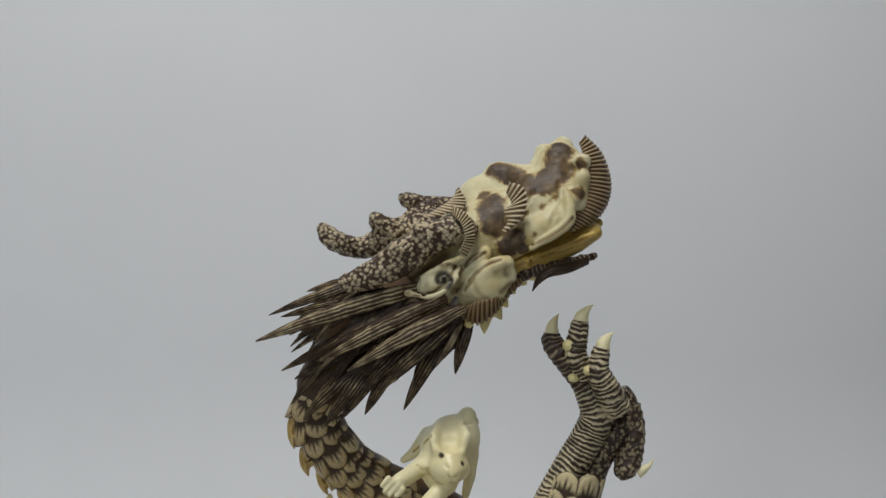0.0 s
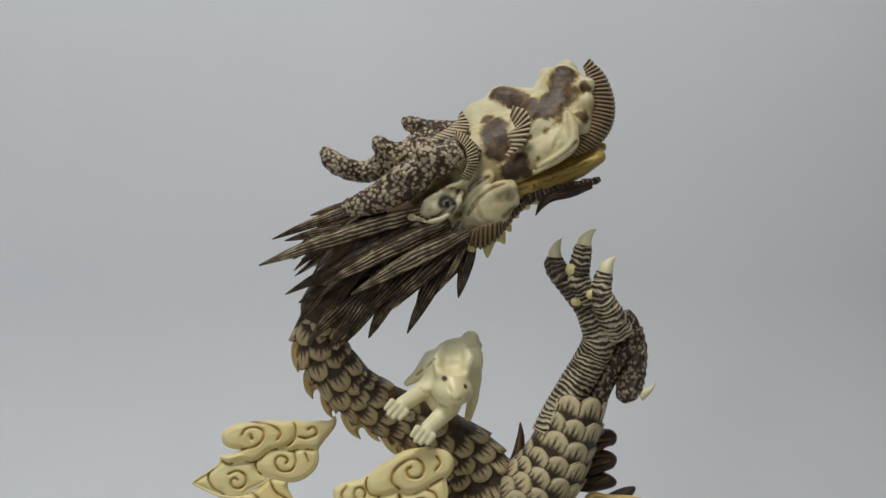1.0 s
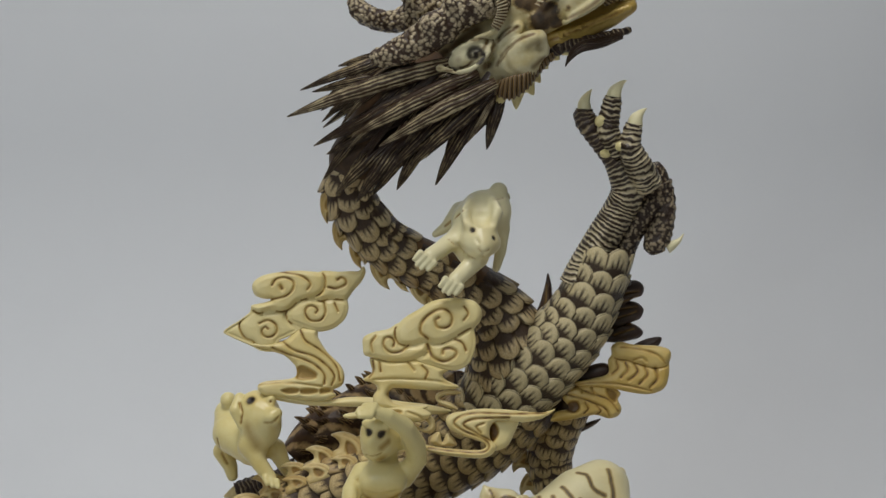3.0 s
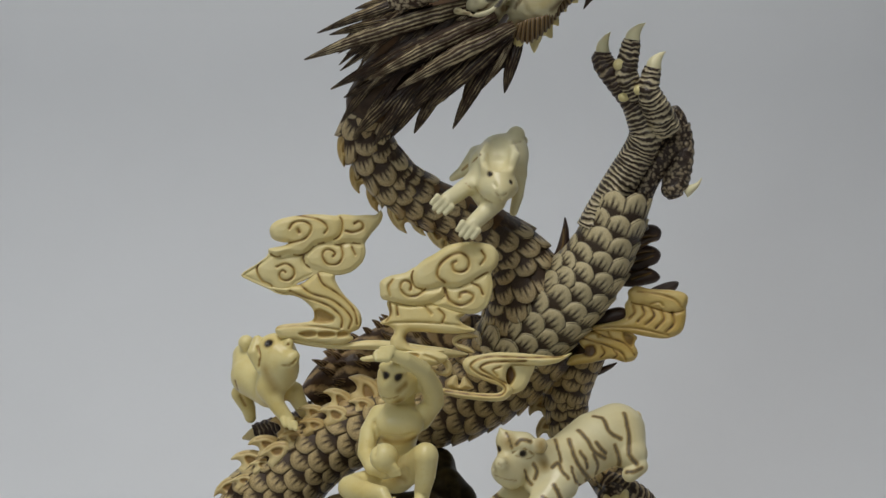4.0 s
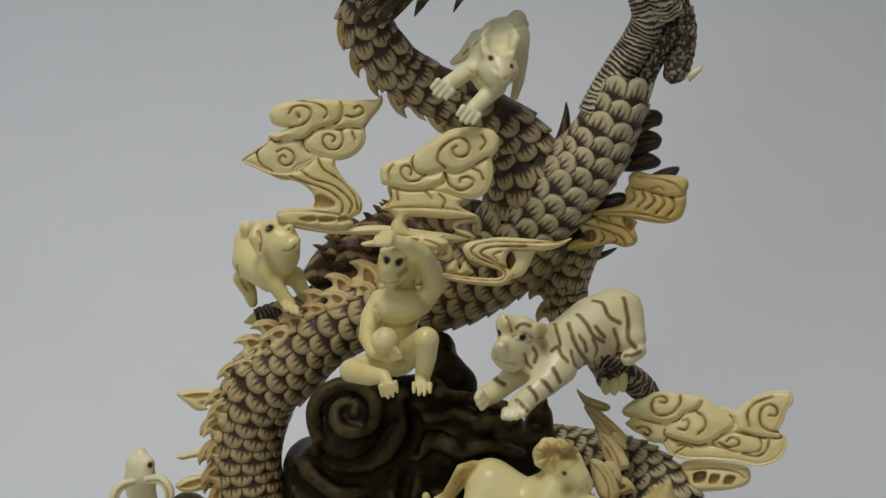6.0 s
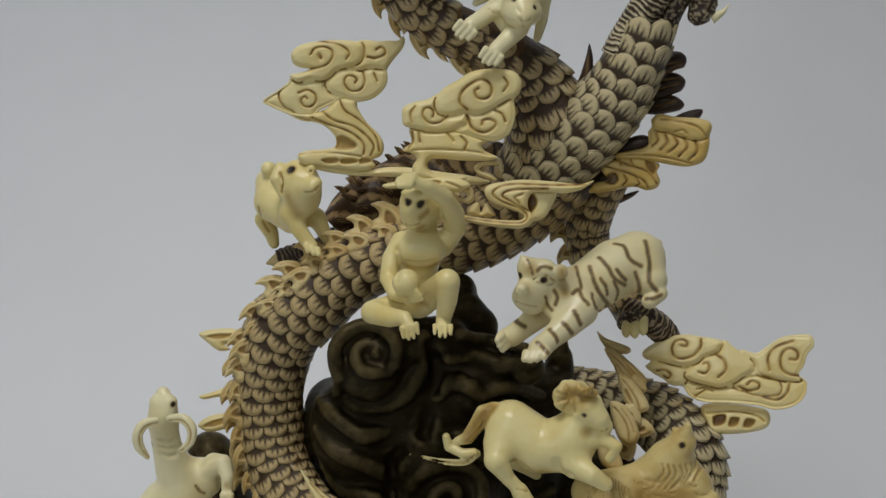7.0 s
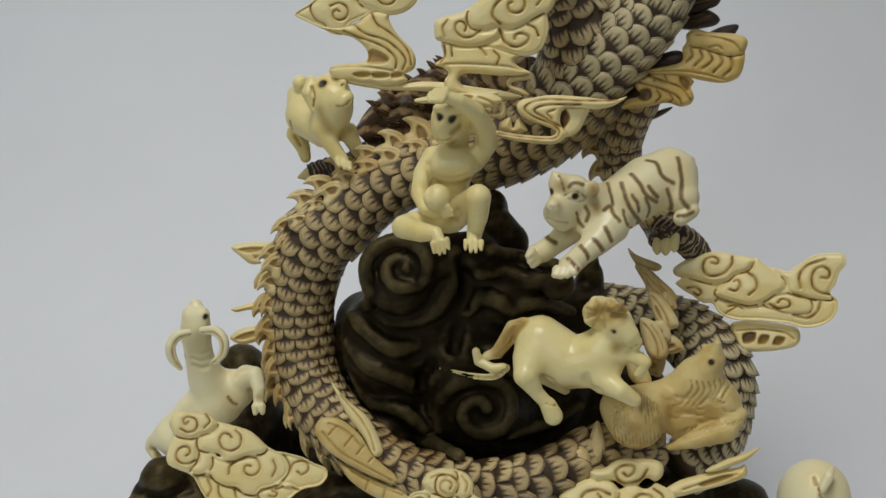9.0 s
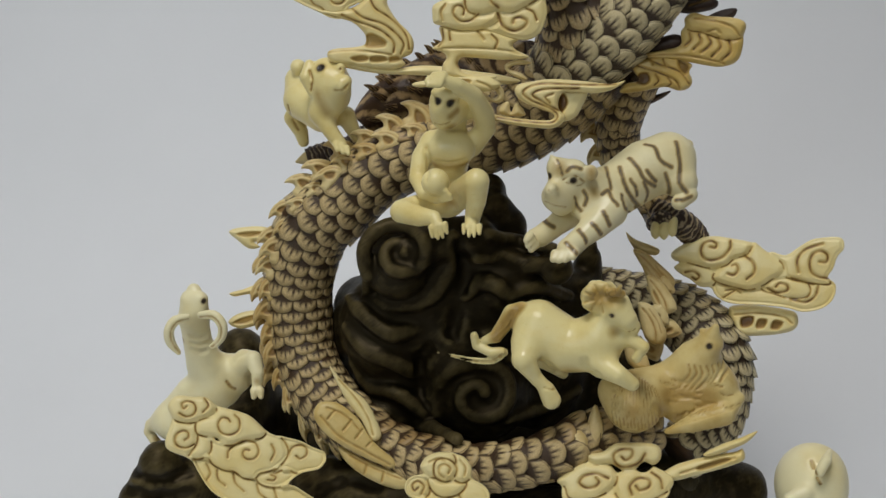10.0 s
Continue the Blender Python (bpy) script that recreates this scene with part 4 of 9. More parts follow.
def build_back_coil():
    """The dark coil behind, carved as rough hair instead of scales."""
    verts, faces, attrs, uv = sweep(BACK, 60, 20)
    core = mesh_object("back_coil", verts, faces, ROUGH_BROWN, DRAGON, "coil stained dark reddish brown", attrs, uv)
    path = curve(BACK, 200)
    tan, up, side = frames_along(path, (0, -1, 0))
    rnd = random.Random(8)
    for k in range(74):
        i = int(rnd.uniform(0.12, 0.96) * 199)
        a = rnd.uniform(-0.25, 3.3)
        out = side[i] * math.cos(a) + up[i] * math.sin(a)
        p = path[i, :3] + out * path[i, 3] * 0.9
        way = unit(tan[i] * 0.35 + side[i] * rnd.uniform(0.3, 0.9) * (1 if math.cos(a) > -0.3 else 0.3) + out * 0.25)
        long = rnd.uniform(0.004, 0.0075)
        pts = [(*(p - way * long * 0.4), 0.0012), (*p, 0.0019), (*(p + way * long * 0.5 + out * 0.0008), 0.0014), (*(p + way * long), 0.0002)]
        strand("hair_tuft", pts, ROUGH_BROWN, core, 8, flat=0.7, seg=10, ridges=3, depth=0.2)


def flame(core, base, along, out, size, tall=1.0, back=0.0):
    """One hooked flame of a crest, with a hollow under its curl."""
    place = np.array(base, float)
    # The flame is laid out square to the camera's eye.
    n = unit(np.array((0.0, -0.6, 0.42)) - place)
    x = unit(np.cross((0, 0, 1), n))
    y = np.cross(n, x)
    a, o = np.array((along @ x, along @ y)), np.array((out @ x, out @ y))
    c = Relief(place, back, thick=3.6 * size, cell=0.42)
    turn = lambda pts: [tuple(a * p * size + o * q * size * tall) for p, q in pts]
    c.lobe(*turn([(-4.6, -3.5), (-4.4, 0), (-3.0, 2.6), (-0.6, 4.6), (2.2, 5.6), (5.0, 5.0), (3.9, 3.9), (3.0, 2.6), (3.2, 1.2), (4.8, 0.2), (5.0, -3.5), (0, -4.4)]))
    c.pit(*turn([(-1.6, -0.6), (-0.8, 1.6), (0.8, 2.9), (1.5, 1.6), (1.3, -0.4), (0, -1.6)]), depth=1.1, stain=0.75)
    c.line(*turn([(-3.4, -2.2), (-2.8, 0.6), (-1.0, 3.2), (1.6, 4.6)]), r=0.4, depth=0.4, stain=0.5)
    return c.object("crest_flame", core, IVORY_FIN)


def crest(core, points, spans, toward, seed, size, tall=1.0):
    """Flames one after another along the outer side of a coil, joined by a rippled ridge."""
    path = curve(points, 400)
    tan, up, side = frames_along(path, (0, -1, 0))
    length = np.concatenate([[0], np.cumsum(np.linalg.norm(np.diff(path[:, :3], axis=0), axis=1))])
    rnd = random.Random(seed)
    s0, s1 = spans
    at = s0 * length[-1]
    while at < s1 * length[-1]:
        i = int(np.searchsorted(length, at))
        k = size * rnd.uniform(0.82, 1.2)
        out = unit(side[i] + up[i] * toward)
        base = path[i, :3] + out * path[i, 3] * 1.02 + up[i] * rnd.uniform(-0.001, 0.001)
        lean = rnd.uniform(-0.15, 0.25)
        flame(core, base, unit(tan[i] + side[i] * lean), unit(side[i] - tan[i] * lean), k, tall * rnd.uniform(0.8, 1.25))
        at += 0.0072 * size * rnd.uniform(0.9, 1.15)


build_back_coil()
crest(neck, NECK, (0.13, 0.66), 0.05, 2, 1.3, 0.72)
crest(band_core, BAND, (0.14, 0.68), 0.15, 4, 1.45, 0.85)
crest(band_core, BAND, (0.15, 0.66), 0.75, 9, 1.3, 0.7)
crest(hind, HIND, (0.10, 0.62), 0.1, 6, 1.1)
for base, lean, size in (((0.0554, -0.025, 0.1648), 35, 1.0), ((0.0523, -0.035, 0.1556), 15, 1.15), ((0.0507, -0.040, 0.1419), -10, 1.1), ((0.0588, -0.035, 0.1489), 40, 0.95)):
    way = math.radians(lean)
    flame(right, base, np.array((-math.sin(way), 0, math.cos(way))), np.array((-math.cos(way), 0, -math.sin(way))), size, 1.1)

# ---------------------------------------------------------------- the dragon's head
def build_head():
    c = Clay(0.00085)
    # cranium, brow, bridge, snout
    c.limb((-0.0034, -0.004, 0.413, 0.0139), (0.011, -0.006, 0.4226, 0.0158), (0.0253, -0.006, 0.4298, 0.0148), (0.0397, -0.006, 0.437, 0.0124), (0.0492, -0.006, 0.4417, 0.011), k=0.008)
    c.ball((0.016, 0.004, 0.4416, 0.0097), k=0.006)
    c.ball((0.0246, 0.006, 0.45, 0.0078), k=0.004)
    c.ball((0.0329, 0.002, 0.4498, 0.0068), k=0.004)
    c.limb((0.0459, -0.002, 0.4467, 0.0106), (0.0497, 0, 0.4564, 0.0097), (0.0511, 0.002, 0.4633, 0.0048), k=0.005)
    c.ball((0.0569, -0.006, 0.4556, 0.0048), k=0.003)
    c.ball((0.044, 0.014, 0.4622, 0.004), k=0.003)
    c.ball((0.0421, 0.012, 0.4547, 0.0054), k=0.004)
    c.ball((0.0565, -0.01, 0.4482, 0.0033), k=0.003)
    # nostrils
    c.ball((0.0585, -0.012, 0.4565, 0.0035), k=0.003)
    c.ball((0.0583, -0.014, 0.4498, 0.0031), k=0.003)
    c.limb((0.0571, -0.012, 0.4459, 0.0038), (0.0569, -0.014, 0.4388, 0.0033), k=0.004)
    c.ball((0.0373, -0.008, 0.4461, 0.0052), k=0.004)
    # lip folds
    c.limb((0.0272, -0.018, 0.4202, 0.0051), (0.0387, -0.02, 0.4272, 0.0061), (0.0481, -0.02, 0.4331, 0.0051), (0.0541, -0.018, 0.4413, 0.0028), k=0.003)
    c.limb((0.0507, -0.02, 0.4444, 0.0016), (0.0522, -0.024, 0.4361, 0.0023), (0.05, -0.026, 0.4292, 0.0021), (0.0362, -0.026, 0.4206, 0.0014), k=0.0015, smooth=14)
    # cheek with its ear-like roll
    c.limb((0.0086, -0.02, 0.4024, 0.0033), (0.0143, -0.024, 0.4083, 0.0037), (0.0212, -0.026, 0.413, 0.0037), (0.0258, -0.026, 0.4142, 0.0032), k=0.003, smooth=12)
    c.ball((0.0181, -0.022, 0.4044), (0.0085, 0.007, 0.0085), 0.003, (0, 30, 0))
    c.limb((0.019, -0.022, 0.4002, 0.0033), (0.0224, -0.024, 0.406, 0.0037), (0.027, -0.024, 0.4095, 0.0035), k=0.003)
    c.limb((0.0079, -0.02, 0.4083, 0.0021), (0.0116, -0.022, 0.4141, 0.0026), (0.0178, -0.022, 0.4183, 0.0023), k=0.002)
    c.limb((0.0098, -0.016, 0.3953, 0.0047), (0.0193, -0.014, 0.3952, 0.0042), k=0.004)
    c.limb((0.0027, -0.022, 0.4025, 0.0028), (-0.0008, -0.022, 0.396, 0.0023), (-0.0038, -0.022, 0.3941, 0.0012), k=0.002)
    # eye between its lids
    c.ball((-0.001, -0.024, 0.4076), (0.0105, 0.006, 0.0052), 0.0015, (0, -24, 0))
    c.limb((-0.0111, -0.029, 0.4013, 0.0011), (-0.0053, -0.031, 0.4005, 0.0011), (0.0008, -0.031, 0.4032, 0.0011), (0.0054, -0.029, 0.4082, 0.0011), (0.0078, -0.026, 0.413, 0.0009), k=0.001, smooth=14)
    c.limb((-0.0084, -0.027, 0.4082, 0.0012), (-0.0008, -0.029, 0.4128, 0.0014), (0.0085, -0.027, 0.4169, 0.0012), k=0.0012, smooth=12)
    c.ball((-0.0141, -0.027, 0.4019, 0.0018), k=0.003)
    # grooves
    c.dig((0.0068, -0.03, 0.4096, 0.0006), (0.0096, -0.03, 0.4153, 0.0006), (0.0141, -0.03, 0.4183, 0.0005), smooth=10)
    c.dig((0.0086, -0.03, 0.4027, 0.0007), (0.0114, -0.03, 0.4082, 0.0007), (0.0169, -0.03, 0.4133, 0.0006), smooth=10)
    c.dig((0.0263, -0.035, 0.4106, 0.002), stain=0.0)
    c.paint((0.0263, -0.035, 0.4102, 0.003), value=0.55, soft=0.6)
    c.dig((0.0346, -0.03, 0.4207, 0.0007), (0.0461, -0.03, 0.4266, 0.0007), (0.053, -0.03, 0.4328, 0.0005), smooth=10)
    c.dig((0.0438, -0.03, 0.4305, 0.0007), (0.0472, -0.03, 0.4409, 0.0007), (0.0477, -0.03, 0.4477, 0.0005), smooth=10, stain=0.4)
    c.dig((0.0266, -0.03, 0.4294, 0.0007), (0.0323, -0.03, 0.4358, 0.0007), (0.0369, -0.03, 0.4432, 0.0007), smooth=10, stain=0.5)
    c.dig(*spiral((-0.0003, -0.035, 0.4074), 0.0034, 1.3, 300, 1, 1.1, fat=0.0009), k=0.0004, stain=0)
    c.paint(*spiral((-0.0003, -0.035, 0.4074), 0.0034, 1.3, 300, 1, 1.1, fat=0.0015), value=1.0, name="eye", soft=0.4)
    c.paint((-0.0069, -0.035, 0.4056, 0.0018), value=0.5, soft=0.8)
    # bark patches, and stain in the hollows of the face
    for p in ([(0.0215, -0.03, 0.4298, 0.0105), (0.0192, -0.03, 0.4389, 0.0069)], [(0.0297, -0.03, 0.4245, 0.0082), (0.0256, -0.03, 0.4206, 0.0064)], [(0.021, -0.03, 0.4531, 0.0069), (0.0302, -0.03, 0.4504, 0.0064), (0.0359, -0.03, 0.4451, 0.0073)],
              [(0.0489, -0.03, 0.4618, 0.006), (0.0462, -0.03, 0.4543, 0.0101), (0.0421, -0.03, 0.4463, 0.0096), (0.0508, -0.03, 0.452, 0.0078)], [(0.0164, -0.03, 0.4421, 0.005)], [(0.0558, -0.03, 0.4428, 0.005)], [(0.0565, -0.03, 0.4554, 0.0046)], [(-0.0055, -0.03, 0.4202, 0.0069)]):
        c.paint(*p, name="bark", value=1.0, soft=0.9)
    for p in ([(0.0041, -0.03, 0.4027, 0.0028), (0.0054, -0.03, 0.3981, 0.0032), (0.0096, -0.03, 0.3963, 0.0032), (0.0187, -0.03, 0.397, 0.0032)], [(-0.0111, -0.03, 0.3986, 0.0023), (0.0004, -0.03, 0.3995, 0.0023)], [(0.0233, -0.03, 0.4027, 0.0021), (0.0274, -0.03, 0.4062, 0.0018)], [(-0.0202, -0.03, 0.4119, 0.005), (-0.0134, -0.03, 0.4119, 0.0032)], [(0.0073, -0.03, 0.4131, 0.0014), (0.0061, -0.03, 0.4073, 0.0018)]):
        c.paint(*p, value=0.9, soft=0.7)
    c.paint((0.0403, -0.03, 0.4202, 0.0028), (0.0518, -0.03, 0.4283, 0.0028), value=0.5, soft=1.0)
    for p in ([(-0.015, -0.03, 0.402, 0.0028)], [(-0.0122, -0.03, 0.4009, 0.0021), (-0.0042, -0.03, 0.4, 0.0018)], [(0.0125, -0.03, 0.4082, 0.0014), (0.0141, -0.03, 0.4027, 0.0016), (0.0178, -0.03, 0.3995, 0.0016)], [(0.0256, -0.03, 0.4131, 0.0018), (0.021, -0.03, 0.4105, 0.0014)], [(0.0325, -0.03, 0.4188, 0.0018), (0.0393, -0.03, 0.4222, 0.0018), (0.0485, -0.03, 0.4279, 0.0016)]):
        c.paint(*p, value=0.55, soft=0.9)
    for p in ([(0.0336, -0.03, 0.4348, 0.0032), (0.0313, -0.03, 0.4302, 0.0027)], [(0.0405, -0.03, 0.4371, 0.0037), (0.0462, -0.03, 0.4417, 0.0032)], [(0.0169, -0.03, 0.4348, 0.0037)], [(0.0267, -0.03, 0.4417, 0.0037)], [(0.0371, -0.03, 0.4257, 0.0027)]):
        c.paint(*p, name="bark", value=0.55, soft=1.0)
    c.dig((0.0050, -0.0350, 0.4016, 0.0006), (0.0064, -0.0350, 0.4084, 0.0006), (0.0105, -0.0350, 0.4143, 0.0006), (0.0168, -0.0350, 0.4184, 0.0006), smooth=12, stain=1.0, wide=1.7)
    c.dig((0.0095, -0.0350, 0.4043, 0.0006), (0.0132, -0.0350, 0.4098, 0.0006), (0.0177, -0.0350, 0.4136, 0.0006), (0.0232, -0.0350, 0.4157, 0.0006), smooth=12, stain=1.0, wide=1.7)
    c.dig((-0.0150, -0.0350, 0.4020, 0.0006), (-0.0089, -0.0350, 0.4011, 0.0006), (-0.0027, -0.0350, 0.4034, 0.0006), (0.0025, -0.0350, 0.4084, 0.0006), (0.0050, -0.0350, 0.4134, 0.0006), smooth=12, stain=1.0, wide=1.7)
    c.dig((-0.0127, -0.0350, 0.4075, 0.0006), (-0.0073, -0.0350, 0.4111, 0.0006), (-0.0014, -0.0350, 0.4134, 0.0006), (0.0036, -0.0350, 0.4134, 0.0006), smooth=12, stain=1.0, wide=1.7)
    c.paint((-0.0214, -0.0350, 0.4016, 0.0040), (-0.0145, -0.0350, 0.4066, 0.0040), (-0.0077, -0.0350, 0.4116, 0.0040), (0.0002, -0.0350, 0.4168, 0.0030), value=0.95, soft=0.8)
    c.paint((0.0473, -0.0350, 0.4600, 0.0055), (0.0457, -0.0350, 0.4520, 0.0065), (0.0418, -0.0350, 0.4452, 0.0045), name="bark", value=1.0, soft=0.8)
    c.paint((0.0264, -0.0350, 0.4486, 0.0036), (0.0320, -0.0350, 0.4464, 0.0036), name="bark", value=1.0, soft=0.8)
    c.paint((0.0191, -0.0350, 0.4380, 0.0050), (0.0207, -0.0350, 0.4305, 0.0045), name="bark", value=1.0, soft=0.8)
    c.paint((0.0241, -0.0350, 0.4198, 0.0034), (0.0298, -0.0350, 0.4236, 0.0045), (0.0327, -0.0350, 0.4191, 0.0026), name="bark", value=1.0, soft=0.8)
    c.paint((0.0218, -0.0350, 0.4520, 0.0030), name="bark", value=1.0, soft=0.8)
    head = c.object("head", HEAD, DRAGON, "cream ivory head with dark brown patches", rough=0.0003, rough_size=0.006)

    # gold lower jaw with teeth, dark rim and chin tuft
    j = Clay(0.0008)
    j.limb((0.0285, -0.014, 0.4113, 0.0052), (0.0415, -0.014, 0.416, 0.0047), (0.0558, -0.012, 0.4226, 0.0043), (0.0636, -0.01, 0.4269, 0.0033), k=0.003)
    j.limb((0.0369, -0.012, 0.4202, 0.0033), (0.0513, -0.01, 0.4262, 0.0028), (0.0655, -0.006, 0.431, 0.0021), k=0.003)
    for i in range(12):
        f = i / 11
        a, b = np.array((0.0352, -0.02, 0.4151)), np.array((0.0625, -0.016, 0.4261))
        p = a * (1 - f) + b * f
        j.ball((*p, 0.0017), k=0.0006)
    j.dig((0.03, -0.03, 0.4134, 0.0006), (0.0426, -0.03, 0.4175, 0.0006), (0.0587, -0.03, 0.4248, 0.0005), smooth=10, stain=0.7)
    j.object("jaw", JAW_GOLD, DRAGON, "golden lower jaw with a row of small teeth")
    strand("jaw_rim", [(0.0249, -0.015, 0.4049, 0.0024), (0.0342, -0.017, 0.4097, 0.0026), (0.0471, -0.017, 0.4127, 0.0026), (0.058, -0.014, 0.4155, 0.0021), (0.0641, -0.012, 0.4174, 0.0012)], RINGED_DARK, DRAGON, 24, rings=16, ring_depth=0.16)
    strand("chin_tuft", [(0.0601, -0.016, 0.4151, 0.0016), (0.0515, -0.02, 0.4123, 0.0023), (0.0432, -0.022, 0.4105, 0.0023), (0.0391, -0.022, 0.4068, 0.0014), (0.0369, -0.02, 0.4025, 0.0002)], MANE, DRAGON, 16, flat=0.6)
    for base, tip in (((0.0116, -0.02, 0.3926), (0.0093, -0.02, 0.3854)), ((0.0172, -0.02, 0.3926), (0.017, -0.02, 0.3849)), ((0.0214, -0.02, 0.3954), (0.0242, -0.02, 0.3908)), ((0.0238, -0.018, 0.4), (0.0269, -0.018, 0.3958)), ((0.0273, -0.018, 0.4047), (0.0299, -0.018, 0.4014)), ((0.0321, -0.016, 0.4075), (0.0347, -0.016, 0.4051)), ((0.0368, -0.016, 0.4094), (0.0385, -0.016, 0.407))):
        fin(base, tip, 0.0034, IVORY, DRAGON, flat=0.5, name="jaw_spike", ridges=0)
    verts, faces, attrs = fan([(0.0101, -0.026, 0.3968), (0.0146, -0.029, 0.399), (0.0211, -0.028, 0.4004), (0.0254, -0.024, 0.4044), (0.0319, -0.02, 0.4083)], [(0.0078, -0.024, 0.391), (0.0143, -0.026, 0.3887), (0.0212, -0.025, 0.3929), (0.0264, -0.022, 0.3992), (0.0332, -0.018, 0.4059)], 15, 0.001, notch=0.1)
    mesh_object("jaw_frill", verts, faces, FRILL_BLACK, DRAGON, "", attrs)

    # ribbed fins of nose and brow, collar round the horn
    verts, faces, attrs = fan([(0.0574, -0.008, 0.4648), (0.0594, -0.012, 0.4565), (0.0593, -0.014, 0.4446), (0.0548, -0.016, 0.4352), (0.0514, -0.018, 0.4281)],
                              [(0.0602, -0.004, 0.4685), (0.0676, -0.002, 0.461), (0.0715, -0.002, 0.4499), (0.0701, -0.006, 0.4397), (0.0639, -0.01, 0.4315), (0.0534, -0.016, 0.4267)], 28, 0.003, notch=0.04)
    mesh_object("nose_fan", verts, faces, FRILL_DARK, DRAGON, "dark ribbed fan on the snout", attrs)
    verts, faces, attrs = fan([(0.026, -0.022, 0.4435), (0.028, -0.025, 0.4383), (0.0249, -0.026, 0.4359), (0.0263, -0.027, 0.4313), (0.024, -0.026, 0.4276)],
                              [(0.0274, -0.022, 0.4477), (0.0328, -0.026, 0.4452), (0.0345, -0.028, 0.4386), (0.0317, -0.028, 0.4317), (0.0259, -0.026, 0.4267)], 12, 0.0015, notch=0.05)
    mesh_object("brow_fin", verts, faces, FRILL, DRAGON, "", attrs)
    verts, faces, attrs = fan([(0.0037, -0.03, 0.434), (0.0073, -0.032, 0.4303), (0.0087, -0.032, 0.4248), (0.0064, -0.03, 0.4189)],
                              [(0.0037, -0.026, 0.4382), (0.0106, -0.028, 0.4336), (0.0133, -0.028, 0.4248), (0.0097, -0.026, 0.4165)], 18, 0.0012, notch=0.04)
    mesh_object("horn_collar", verts, faces, FRILL, DRAGON, "", attrs)
    verts, faces, attrs = fan([(-0.008, -0.012, 0.4335), (-0.0021, -0.012, 0.4373), (0.0038, -0.01, 0.4411), (0.0053, -0.006, 0.4446)],
                              [(-0.0061, -0.016, 0.4329), (0.0037, -0.018, 0.4352), (0.0099, -0.016, 0.4386), (0.0067, -0.006, 0.4465)], 12, 0.0012, notch=0.05)
    mesh_object("horn_collar", verts, faces, FRILL, DRAGON, "", attrs)

    # antler-like horns
    h = Clay(0.0009)
    h.limb((0.0088, -0.022, 0.4277, 0.0056), (0.0014, -0.026, 0.4267, 0.0062), (-0.0078, -0.026, 0.423, 0.0062), (-0.0182, -0.026, 0.4152, 0.0069), (-0.0299, -0.024, 0.4091, 0.0056), (-0.0377, -0.022, 0.4063, 0.0044), (-0.0404, -0.022, 0.4063, 0.0028), k=0.004)
    h.limb((-0.0113, -0.026, 0.4179, 0.0051), (-0.0165, -0.03, 0.4202, 0.0046), (-0.0193, -0.03, 0.4202, 0.0032), k=0.003)
    h.limb((-0.0044, -0.028, 0.426, 0.0046), (-0.0089, -0.03, 0.4276, 0.0037), k=0.003)
    h.object("horn", HORN, DRAGON, "knobbly brown-stained ivory horn", rough=0.0006, rough_size=0.0035)
    h = Clay(0.0009)
    h.limb((0.004, 0.014, 0.4326, 0.0064), (-0.0109, 0.016, 0.4292, 0.0069), (-0.0233, 0.016, 0.4252, 0.0069), (-0.0344, 0.016, 0.4207, 0.005), (-0.0442, 0.014, 0.4222, 0.0047), (-0.0499, 0.014, 0.4257, 0.0044), (-0.0526, 0.014, 0.4286, 0.003), k=0.004, smooth=20)
    h.limb((-0.0231, 0.012, 0.4276, 0.0054), (-0.0285, 0.01, 0.432, 0.0039), (-0.0299, 0.01, 0.434, 0.0025), k=0.003)
    h.limb((0.004, 0.022, 0.4388, 0.0045), (-0.006, 0.022, 0.4393, 0.0038), (-0.0155, 0.02, 0.4417, 0.0035), (-0.018, 0.02, 0.4427, 0.0022), k=0.003)
    h.limb((-0.006, 0.022, 0.4373, 0.005), (-0.0122, 0.018, 0.4322, 0.005), k=0.003)
    h.object("horn", HORN, DRAGON, "knobbly brown-stained ivory horn", rough=0.0006, rough_size=0.0035)


JAW_GOLD = ivory("ivory_jaw_gold", (0.52, 0.36, 0.09), (0.40, 0.24, 0.05), (0.10, 0.05, 0.015), 0.35)
FRILL = ivory("frill_pale", (0.66, 0.60, 0.44), (0.5, 0.42, 0.28), (0.15, 0.10, 0.06), 0.4)
FRILL_BLACK = ivory("frill_black", (0.20, 0.15, 0.10), (0.10, 0.07, 0.045), (0.03, 0.018, 0.012), 0.4)
FRILL_DARK = ivory("frill_dark", (0.42, 0.34, 0.23), (0.24, 0.17, 0.11), (0.07, 0.045, 0.03), 0.4)
build_head()


def lock(root, tip, wide, y0, y1, sag, material, rnd):
    """One tapering lock of the mane, ribbed along its length."""
    r, t = np.array(root), np.array(tip)
    r[1], t[1] = y0, y1
    d = t - r
    n = np.array((d[2], 0, -d[0]))
    pts = []
    for f, w in ((0.0, 0.7), (0.25, 1.0), (0.5, 0.95), (0.75, 0.66), (0.92, 0.3), (1.0, 0.08)):
        p = r + d * f + n * sag * math.sin(f * 3.14) + np.array((0, -0.004 * math.sin(f * 3.14), 0))
        pts.append((*p, wide * w))
    return strand("mane_lock", pts, material, DRAGON, 20, flat=0.6, seg=40, ridges=10, depth=0.22)


